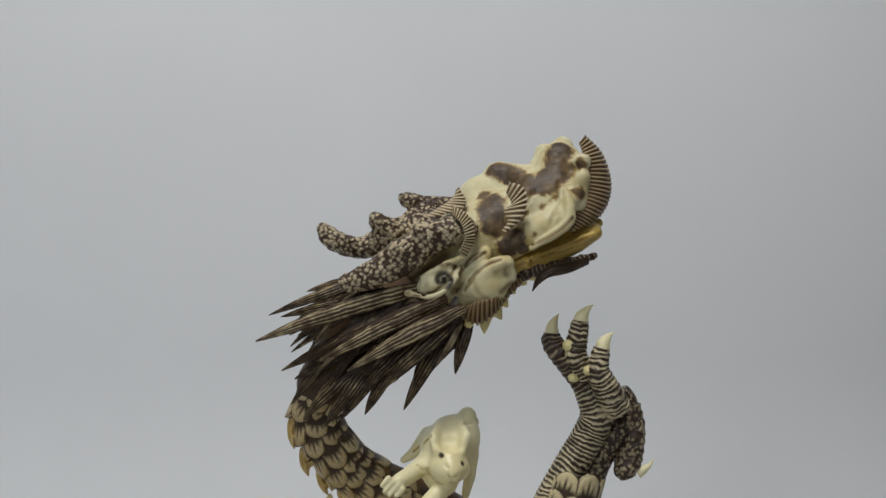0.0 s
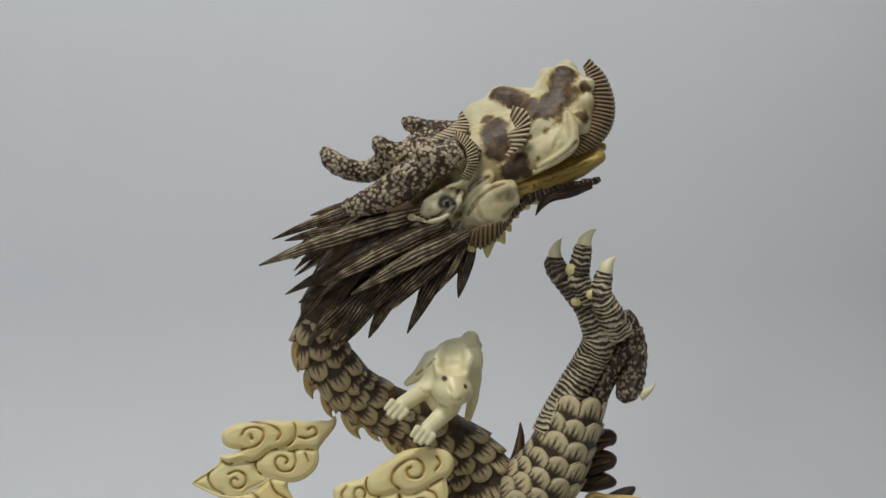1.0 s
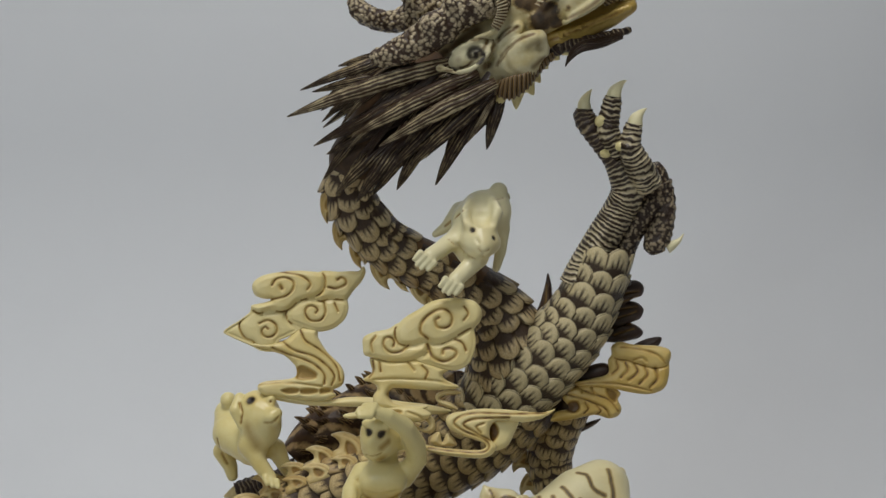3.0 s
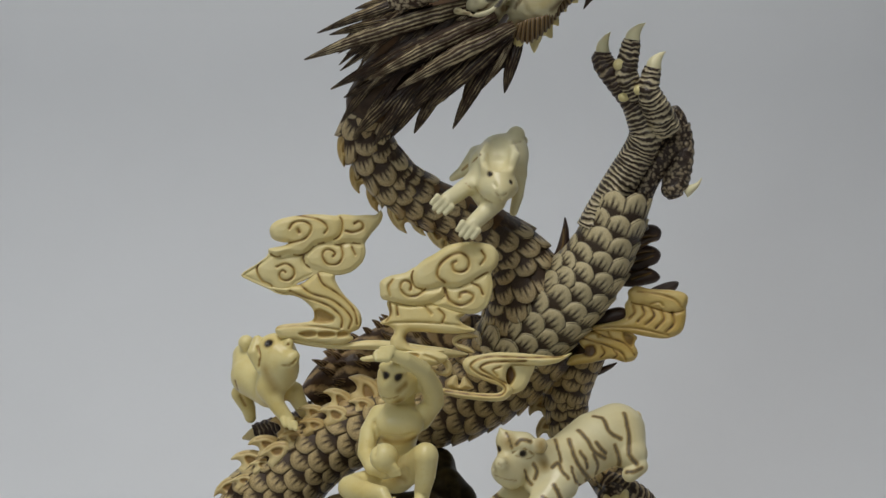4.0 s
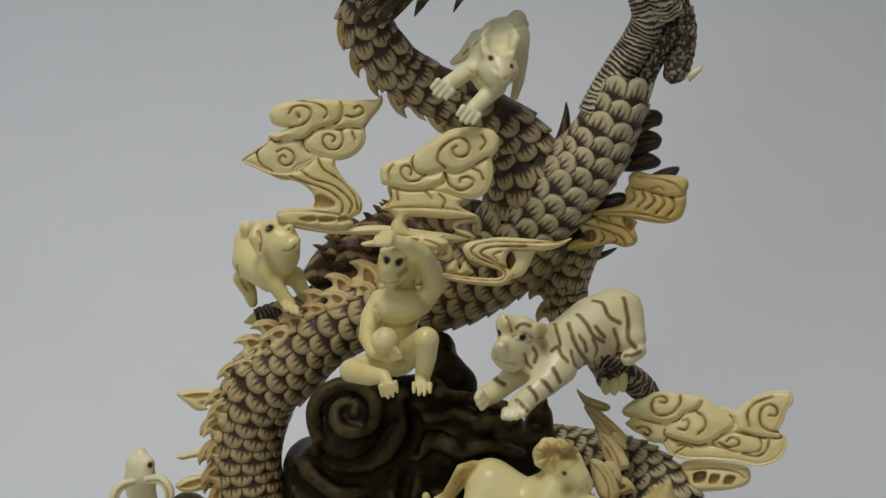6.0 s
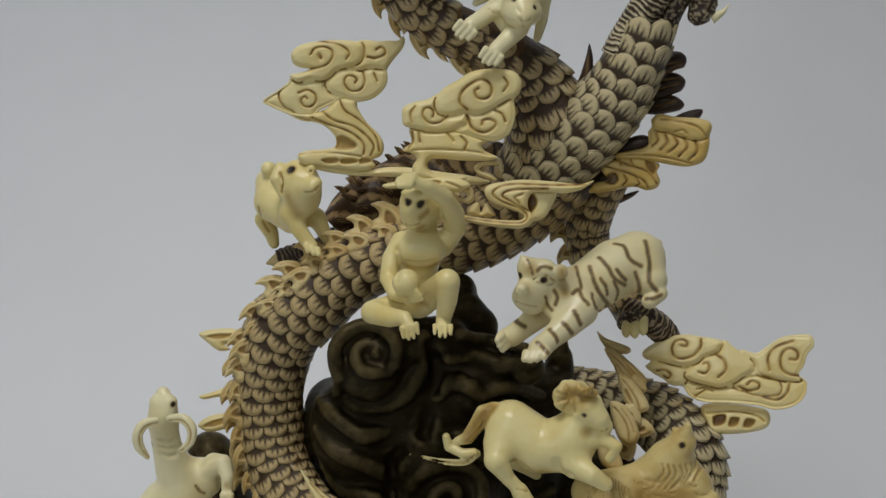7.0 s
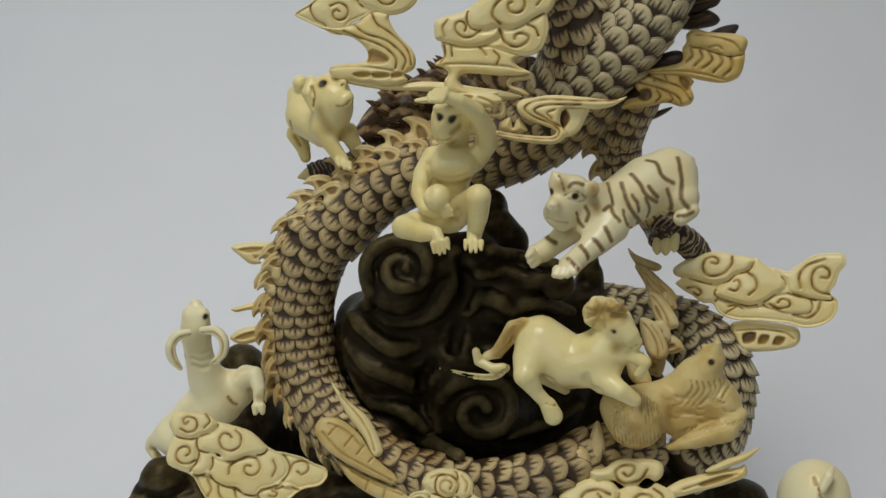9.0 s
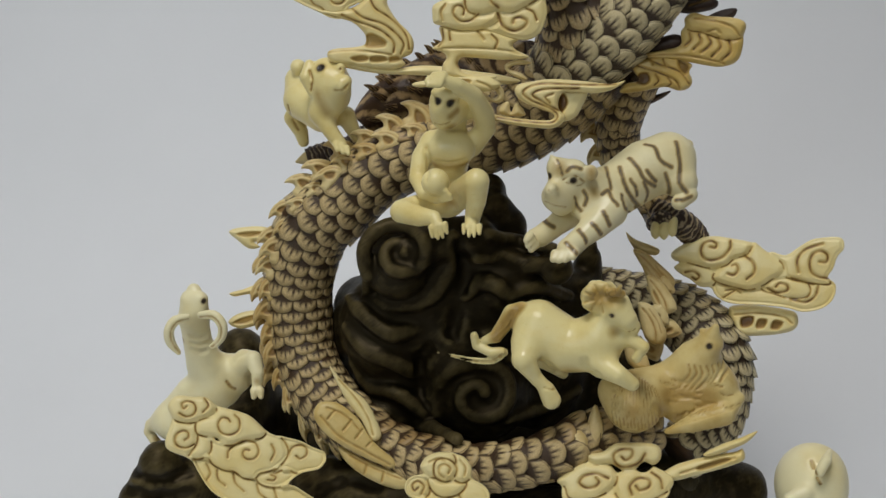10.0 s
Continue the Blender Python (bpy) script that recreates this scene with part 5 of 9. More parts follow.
def build_mane():
    rnd = random.Random(21)
    main = [([(-0.0203, 0, 0.4101)], [(-0.0729, 0, 0.3923)], 10, -0.016), ([(-0.0058, 0, 0.4046)], [(-0.0779, 0, 0.3816)], 15, -0.020), ([(-0.0323, 0, 0.4077)], [(-0.0582, 0, 0.4019)], 8, -0.004),
            ([(0.0014, 0, 0.3997)], [(-0.0507, 0, 0.3739)], 15, -0.026), ([(-0.0203, 0, 0.3913)], [(-0.0685, 0, 0.3684)], 12, -0.008), ([(-0.0203, 0, 0.3865)], [(-0.0625, 0, 0.3652)], 14, -0.012),
            ([(0.0087, 0, 0.3961)], [(-0.0391, 0, 0.3701)], 14, -0.028), ([(0.0075, 0, 0.3925)], [(-0.028, 0, 0.3599)], 14, -0.022), ([(0.0039, 0, 0.3889)], [(-0.0164, 0, 0.3527)], 13, -0.016),
            ([(0.0111, 0, 0.3913)], [(0.0051, 0, 0.3679)], 11, -0.018), ([(-0.0299, 0, 0.3768)], [(-0.0589, 0, 0.3483)], 14, -0.012), ([(-0.0154, 0, 0.3816)], [(-0.0444, 0, 0.3527)], 16, -0.012),
            ([(-0.0347, 0, 0.3985)], [(-0.0685, 0, 0.3913)], 9, -0.010), ([(-0.0106, 0, 0.3961)], [(-0.0601, 0, 0.372)], 14, -0.020), ([(-0.001, 0, 0.3913)], [(-0.0347, 0, 0.3599)], 15, -0.018),
            ([(-0.0347, 0, 0.3768)], [(-0.0590, 0, 0.3470)], 12, -0.010), ([(-0.0299, 0, 0.372)], [(-0.0500, 0, 0.3450)], 12, -0.013), ([(-0.0251, 0, 0.372)], [(-0.0430, 0, 0.3480)], 12, -0.012), ([(-0.0203, 0, 0.372)], [(-0.0330, 0, 0.3500)], 11, -0.010), ([(-0.042, 0, 0.3816)], [(-0.0645, 0, 0.3540)], 10, -0.006)]
    for k, (root, tip, wide, y) in enumerate(main):
        lock(root[0], tip[0], wide * 0.000255, y, y + 0.004, 0.02, MANE_PALE if k in (1, 3, 6) else MANE, rnd)
    roots = curve([(-0.0323, 0, 0.4058), (-0.0154, 0, 0.4009), (0.0014, 0, 0.3937), (0.0123, 0, 0.3889)], 40)
    tips = curve([(-0.0661, 0, 0.3877), (-0.0666, 0, 0.3768), (-0.0637, 0, 0.3643), (-0.0569, 0, 0.3546), (-0.042, 0, 0.3546), (-0.0299, 0, 0.3623), (-0.0142, 0, 0.3599), (0.0014, 0, 0.3744)], 40)
    for k in range(96):
        i = int(np.clip(k / 96 * 39 + rnd.uniform(-2, 2), 0, 39))
        f = rnd.uniform(0.0, 0.45)
        tip = tips[i] * (1 - f * 0.55) + roots[i] * f * 0.55
        layer = rnd.uniform(0, 1)
        y = 0.012 - 0.034 * layer if f > 0.2 else 0.014 - 0.026 * layer
        lock(tuple(roots[i]), tuple(tip), rnd.uniform(4.5, 10) * 0.000255, y, y + 0.006, rnd.uniform(-0.05, 0.08), MANE_PALE if k % 7 == 3 else MANE, rnd)
    m = Clay(0.0014)
    m.limb((-0.0058, 0, 0.4034, 0.0133), (-0.0228, 0.002, 0.3912, 0.014), (-0.0398, 0.004, 0.3765, 0.0141), (-0.0508, 0.004, 0.3619, 0.0121), k=0.008)
    m.object("nape", BODY_SKIN, DRAGON)


build_mane()


# ---------------------------------------------------------------- the raised foreleg
def build_foreleg():
    strand("foreleg", [(0.0461, 0.000, 0.3080, 0.0094), (0.0483, 0.000, 0.3150, 0.0081), (0.0550, 0.000, 0.3281, 0.0074), (0.0618, 0.000, 0.3399, 0.0071), (0.0654, -0.002, 0.3493, 0.0071), (0.0627, -0.003, 0.3578, 0.0063), (0.0591, -0.003, 0.3645, 0.0053)], RINGED, DRAGON, 90, "foreleg with engraved rings", rings=34, ring_depth=0.02, seg=28)
    strand("elbow", [(0.0612, 0.004, 0.3073, 0.0074), (0.0612, 0.004, 0.3138, 0.0064), (0.0661, 0.004, 0.3265, 0.0054), (0.0719, 0.004, 0.3377, 0.0057), (0.0777, 0.006, 0.3459, 0.0064), (0.0786, 0.007, 0.3538, 0.0054), (0.0765, 0.006, 0.3593, 0.0037)], LEG_PEBBLE, DRAGON, 50, "dark pebbled back of the leg", seg=24)
    fingers = (([(0.0604, -0.004, 0.3615, 0.0048), (0.0530, -0.006, 0.3701, 0.0041), (0.0477, -0.007, 0.3778, 0.0046), (0.0460, -0.007, 0.3816, 0.0046), (0.0460, -0.007, 0.3845, 0.0036)], [(0.0460, -0.007, 0.3835, 0.0031), (0.0460, -0.007, 0.3869, 0.0026), (0.0473, -0.006, 0.3901, 0.0014), (0.0491, -0.005, 0.3925, 0.0002)], RINGED_DARK),
               ([(0.0612, -0.006, 0.3658, 0.0048), (0.0561, -0.009, 0.3746, 0.0048), (0.0563, -0.009, 0.3808, 0.0045), (0.0573, -0.009, 0.3865, 0.0041), (0.0578, -0.009, 0.3898, 0.0036)], [(0.0578, -0.009, 0.3884, 0.0033), (0.0585, -0.009, 0.3917, 0.0029), (0.0609, -0.008, 0.3948, 0.0014), (0.0634, -0.007, 0.3964, 0.0002)], RINGED),
               ([(0.0733, -0.004, 0.3522, 0.0066), (0.0687, -0.009, 0.3608, 0.0060), (0.0650, -0.012, 0.3689, 0.0048), (0.0657, -0.012, 0.3748, 0.0041), (0.0664, -0.012, 0.3786, 0.0036)], [(0.0667, -0.012, 0.3777, 0.0033), (0.0672, -0.012, 0.3805, 0.0029), (0.0694, -0.011, 0.3833, 0.0014), (0.0717, -0.010, 0.3849, 0.0002)], RINGED),
               ([(0.0799, 0.006, 0.3520, 0.0054), (0.0824, 0.006, 0.3442, 0.0047), (0.0819, 0.004, 0.3372, 0.0049), (0.0797, 0.002, 0.3302, 0.0057), (0.0782, 0.000, 0.3257, 0.0054), (0.0791, 0.000, 0.3225, 0.0035)], [(0.0830, 0.000, 0.3242, 0.0025), (0.0854, 0.000, 0.3257, 0.0020), (0.0881, 0.000, 0.3276, 0.0010), (0.0900, 0.000, 0.3305, 0.0002)], LEG_PEBBLE))
    for path, claw, mat in fingers:
        strand("toe", path, mat, DRAGON, 40, rings=9, ring_depth=0.05, seg=24)
        strand("claw", claw, IVORY_WHITE, DRAGON, 14, "pale ivory claw", seg=14)
    for x, y, z, r in [(0.0531, -0.011, 0.3795, 0.0033), (0.0549, -0.009, 0.3660, 0.0026), (0.0609, -0.013, 0.3692, 0.0026)]:
        p = Clay(0.0009)
        p.ball((x, y, z), (r, r * 0.7, r * 0.85), 0.002)
        p.object("pad", IVORY, DRAGON)
    # dark fins before and behind the shoulder
    c = Relief((0.0315, 0.0100, 0.2984), 0.0, thick=4.0)
    c.lobe((-6.1, -9.6), (-2.7, -1.3), (-0.3, 7.4), (0.9, 12.9), (2.6, 7.5), (3.2, 2.5), (5.7, 1.8), (5.0, -2.5), (0.1, -8.7))
    c.line((0.4, 7.4), (-0.0, -0.0), (-2.4, -6.3), r=0.5, stain=0.55)
    c.object("dark_fin", DRAGON, IVORY_DARK)
    c = Relief((0.0425, 0.0100, 0.3111), 0.0, thick=4.0)
    c.lobe((-6.7, -12.6), (-1.2, -3.8), (2.0, 5.0), (3.1, 11.2), (4.9, 10.0), (3.8, 0.0), (-1.1, -11.2))
    c.object("dark_fin", DRAGON, IVORY_DARK)
    c = Relief((0.0687, 0.0120, 0.3006), 0.0, thick=5.0)
    c.lobe((-10.5, 3.5), (0.9, 7.3), (5.9, 5.2), (5.5, 0.7), (1.1, -1.2), (-4.6, -5.6), (-10.8, -5.2))
    c.line((-4.4, 0.7), (0.0, 1.8), (4.0, 2.4), r=0.5, stain=0.55)
    c.line((-4.4, -2.8), (0.6, -1.2), (4.0, 0.1), r=0.5, stain=0.55)
    c.object("dark_fin", DRAGON, IVORY_DARK)
    c = Relief((0.0679, 0.0120, 0.2938), 0.0, thick=5.0)
    c.lobe((-10.5, 3.5), (1.4, 4.8), (6.9, 1.9), (6.0, -2.6), (2.0, -4.7), (-3.6, -6.9), (-10.9, -6.1))
    c.line((-4.5, 0.6), (-0.1, 1.7), (3.9, 2.3), r=0.5, stain=0.55)
    c.line((-4.5, -2.9), (0.5, -1.3), (3.9, 0.1), r=0.5, stain=0.55)
    c.object("dark_fin", DRAGON, IVORY_DARK)
    c = Relief((0.0670, 0.0120, 0.2861), 0.0, thick=5.0)
    c.lobe((-10.5, 3.5), (1.7, 2.8), (7.7, -0.5), (6.8, -3.6), (1.1, -5.5), (-5.1, -6.4), (-11.4, -4.8))
    c.line((-4.5, 0.6), (-0.0, 1.8), (3.9, 2.4), r=0.5, stain=0.55)
    c.line((-4.4, -2.9), (0.5, -1.2), (4.0, 0.1), r=0.5, stain=0.55)
    c.object("dark_fin", DRAGON, IVORY_DARK)
    c = Relief((0.0786, 0.0160, 0.2793), 0.0, thick=4.0)
    c.lobe((-7.4, -2.2), (-1.3, 1.3), (5.0, 2.2), (3.8, -1.8), (-2.4, -5.1))
    c.object("dark_fin", DRAGON, IVORY_DARK)
    c = Relief((0.0519, 0.0060, 0.2668), 0.0, thick=4.0)
    c.lobe((-9.9, -3.6), (-3.3, 2.4), (4.6, 5.1), (8.6, 3.2), (7.2, -0.8), (-2.4, -4.1))
    c.object("dark_fin", DRAGON, IVORY_DARK)
    c = Relief((0.0511, 0.0200, 0.2406), 0.0, thick=4.0)
    c.lobe((-6.3, -5.4), (-2.5, -1.4), (6.4, 2.0), (4.4, -0.7), (-1.2, -4.0))
    c.object("dark_fin", DRAGON, IVORY_DARK)


build_foreleg()


def build_leaf_fins():
    """The long pale crests that stand off the coils, and feet seen between the figures."""
    c = Relief((-0.1239, -0.0060, 0.1728), 0.0, thick=4.0)
    c.lobe((-18.5, 6.7), (-12.0, 8.4), (-1.6, 7.9), (2.0, 3.6), (0.0, -0.0), (-7.2, 1.4), (-4.7, -1.3), (-9.9, -1.6), (-14.9, 2.6))
    c.pit((-15.2, 5.5), (-8.2, 6.2), (-1.8, 5.3), (-7.1, 3.5), (-12.2, 3.7), depth=1.2, stain=0.6)
    c.object("crest_fin", DRAGON, IVORY_CLOUD)
    c = Relief((-0.1250, -0.0060, 0.1498), 0.0, thick=4.0)
    c.lobe((-18.9, -0.8), (-12.5, 0.7), (-4.5, 2.9), (0.0, 0.0), (-2.2, -3.0), (-10.0, -1.8), (-16.6, -2.5))
    c.object("crest_fin", DRAGON, IVORY_CLOUD)
    c = Relief((-0.1250, -0.0060, 0.1378), 0.0, thick=4.0)
    c.lobe((-20.3, -3.6), (-15.9, 0.1), (-7.9, 1.5), (0.0, 0.0), (-0.8, -4.5), (-6.9, -5.7), (-14.9, -6.8))
    c.pit((-17.9, -3.7), (-12.8, -1.6), (-6.7, -0.9), (-9.5, -4.0), (-14.8, -5.0), depth=1.2, stain=0.6)
    c.object("crest_fin", DRAGON, IVORY_CLOUD)
    c = Relief((0.0516, -0.0200, 0.1705), 0.0, thick=6.0)
    c.lobe((-9.8, 9.2), (-4.3, 8.5), (1.8, 4.1), (9.4, -2.9), (8.0, -7.6), (2.0, -7.7), (-2.4, -5.0), (-5.0, 1.2))
    c.line((-7.6, 7.6), (-2.6, 4.0), (2.2, -1.0), (6.0, -6.0), r=0.5, depth=0.6, stain=0.6)
    c.line((-4.0, 2.0), (-0.6, -2.0), (3.2, -6.4), r=0.4, depth=0.5, stain=0.5)
    c.pit((0.6, 3.2), (4.4, -0.4), (6.8, -3.2), (4.2, -2.6), (1.4, 0.8), depth=0.9, stain=0.6)
    c.object("crest_fin", DRAGON, IVORY_FIN)
    c = Relief((0.0540, -0.0300, 0.1637), 0.0, thick=6.0)
    c.lobe((-6.4, 8.1), (-0.9, 7.0), (4.7, 0.9), (7.9, -5.9), (2.3, -8.3), (-2.6, -4.1), (-5.0, 2.2))
    c.line((-4.6, 6.2), (-0.8, 2.0), (2.4, -3.0), (3.6, -6.6), r=0.5, depth=0.6, stain=0.6)
    c.pit((-2.8, 2.2), (-0.6, -0.8), (0.8, -4.6), (-1.2, -3.0), (-3.2, 0.4), depth=0.9, stain=0.6)
    c.object("crest_fin", DRAGON, IVORY_FIN)
    c = Relief((0.0497, -0.0450, 0.1563), 0.0, thick=6.0)
    c.lobe((-6.0, 9.3), (0.9, 7.3), (6.9, -3.3), (4.8, -8.4), (-1.6, -6.9), (-5.1, 2.0))
    c.line((-4.2, 6.6), (-0.4, 2.4), (2.0, -2.6), (2.4, -7.0), r=0.5, depth=0.6, stain=0.6)
    c.line((-1.2, 6.4), (2.6, 1.6), (4.6, -3.4), r=0.4, depth=0.5, stain=0.5)
    c.object("crest_fin", DRAGON, IVORY_FIN)
    c = Relief((0.0458, -0.0120, 0.1799), 0.0, thick=6.0)
    c.lobe((-6.8, 5.4), (-2.4, 2.3), (7.9, -1.2), (6.8, -4.3), (-0.8, -3.2), (-4.8, 0.7))
    c.object("crest_fin", DRAGON, IVORY_FIN)
    c = Relief((0.0432, -0.0550, 0.1461), 0.0, thick=6.0)
    c.lobe((-5.2, 4.3), (-1.8, 7.0), (3.3, 2.5), (6.1, -4.6), (1.4, -6.2), (-3.6, -2.9))
    c.object("crest_fin", DRAGON, IVORY_FIN)
    c = Relief((0.0262, -0.0750, 0.1216), 0.0, thick=6.0)
    c.lobe((-3.7, 0.0), (-0.8, 9.3), (2.1, 5.1), (3.6, -1.9), (1.4, -6.8), (-2.9, -5.9))
    c.object("crest_fin", DRAGON, IVORY_FIN)
    c = Relief((0.0186, -0.0800, 0.1166), 0.0, thick=6.0)
    c.lobe((-4.9, -1.8), (-2.3, 4.3), (1.9, 5.2), (4.9, 1.1), (3.5, -3.7), (-2.9, -5.2))
    c.object("crest_fin", DRAGON, IVORY_FIN)
    c = Relief((0.0335, -0.0650, 0.1295), 0.0, thick=6.0)
    c.lobe((-2.6, -4.3), (-1.2, 4.3), (1.1, 6.8), (1.9, 0.8), (0.7, -7.7))
    c.object("crest_fin", DRAGON, IVORY_FIN)
    c = Relief((0.0110, -0.0820, 0.1136), 0.0, thick=6.0)
    c.lobe((-5.6, -2.0), (-1.0, 2.9), (2.5, 5.5), (4.5, 2.0), (2.8, -3.3), (-3.1, -5.0))
    c.object("crest_fin", DRAGON, IVORY_FIN)
    c = Relief((0.0367, -0.0700, 0.1100), 0.0, thick=6.0)
    c.lobe((-6.3, -0.7), (-1.3, 5.7), (3.6, 3.7), (4.4, -2.3), (-0.7, -6.3))
    c.object("crest_fin", DRAGON, IVORY_FIN)
    c = Relief((-0.0792, -0.0620, 0.1129), 0.0, thick=4.0)
    c.lobe((-9.8, 24.4), (-2.8, 16.2), (5.5, 9.0), (10.2, 0.4), (12.2, -7.1), (8.0, -8.9), (3.7, -0.1), (-2.9, 9.3))
    c.line((-5.7, 18.3), (2.0, 9.1), (6.8, 0.5), (8.5, -6.5), r=0.5, stain=0.55)
    c.object("leaf_crest", DRAGON, IVORY_CLOUD)
    c = Relief((-0.0788, -0.0660, 0.1081), 0.0, thick=4.0)
    c.lobe((-17.0, 10.5), (-13.7, 14.8), (-5.8, 14.0), (2.7, 6.6), (7.4, -1.5), (13.9, -7.9), (18.0, -11.7), (17.2, -15.1), (8.4, -11.9), (-1.4, -6.6), (-9.9, -1.1), (-15.4, 5.0))
    c.line((-13.8, 8.6), (-6.2, -0.3), (6.0, -7.8), (15.7, -13.4), r=0.5, stain=0.55)
    c.line((-10.9, 7.3), (-7.8, 10.6), r=0.5, stain=0.55)
    c.line((-4.1, 2.1), (-0.5, 6.4), r=0.5, stain=0.55)
    c.line((1.2, -1.5), (4.3, 2.3), r=0.5, stain=0.55)
    c.line((6.1, -5.1), (9.1, -2.3), r=0.5, stain=0.55)
    c.line((-10.8, 12.2), (-3.4, 8.7), (3.8, 1.1), r=0.5, stain=0.55)
    c.object("leaf_crest", DRAGON, IVORY_GOLD)
    c = Relief((-0.0624, -0.0700, 0.0912), 0.0, thick=4.0)
    c.lobe((-22.2, 12.8), (-12.3, 7.6), (0.1, 1.9), (10.0, -1.5), (7.4, -7.1), (-2.5, -4.9), (-12.4, 0.2), (-19.7, 6.6))
    c.line((-17.2, 8.7), (-7.4, 3.1), (5.0, -2.1), r=0.5, stain=0.55)
    c.line((-9.8, 4.6), (-11.1, 0.7), r=0.5, stain=0.55)
    c.line((-2.4, 1.0), (-3.5, -2.9), r=0.5, stain=0.55)
    c.object("leaf_crest", DRAGON, IVORY_GOLD)
    strand("toe", [(-0.0817, 0.03, 0.2119, 0.008), (-0.0919, 0.026, 0.2089, 0.0058), (-0.1023, 0.024, 0.207, 0.0056), (-0.11, 0.022, 0.2054, 0.0048)], RINGED_DARK, DRAGON, 30, rings=9, ring_depth=0.06)
    strand("claw", [(-0.1087, 0.022, 0.2059, 0.0037), (-0.1116, 0.022, 0.2048, 0.0026), (-0.1154, 0.022, 0.2034, 0.0005)], IVORY_FIN, DRAGON, 12)
    p = Clay(0.0009)
    p.limb((0.0633, -0.002, 0.1864, 0.0051), (0.0552, -0.006, 0.1897, 0.0051), (0.0515, -0.006, 0.1877, 0.0036), k=0.004)
    p.object("hind_paw", LEG_PEBBLE, DRAGON)
    strand("ankle", [(0.0753, 0.006, 0.1733, 0.0047), (0.0698, 0.002, 0.1809, 0.0062), (0.0632, -0.002, 0.1878, 0.0061), (0.0566, -0.002, 0.1917, 0.0051), (0.0516, 0, 0.1944, 0.0041)], RINGED_DARK, DRAGON, 40, rings=10, ring_depth=0.06, seg=24)
    for x in ((0.052, -0.012, 0.1865, 0.0023), (0.0556, -0.013, 0.1867, 0.0025), (0.0594, -0.012, 0.1878, 0.0023)):
        strand("claw", [(x[0] + 0.001, x[1] + 0.006, x[2] + 0.003, x[3] * 0.8), (x[0], x[1] + 0.001, x[2] + 0.001, x[3]), (x[0], x[1] - 0.001, x[2] - 0.0015, x[3] * 0.8), (x[0], x[1] - 0.001, x[2] - 0.003, x[3] * 0.2)], IVORY, DRAGON, 12)


build_leaf_fins()

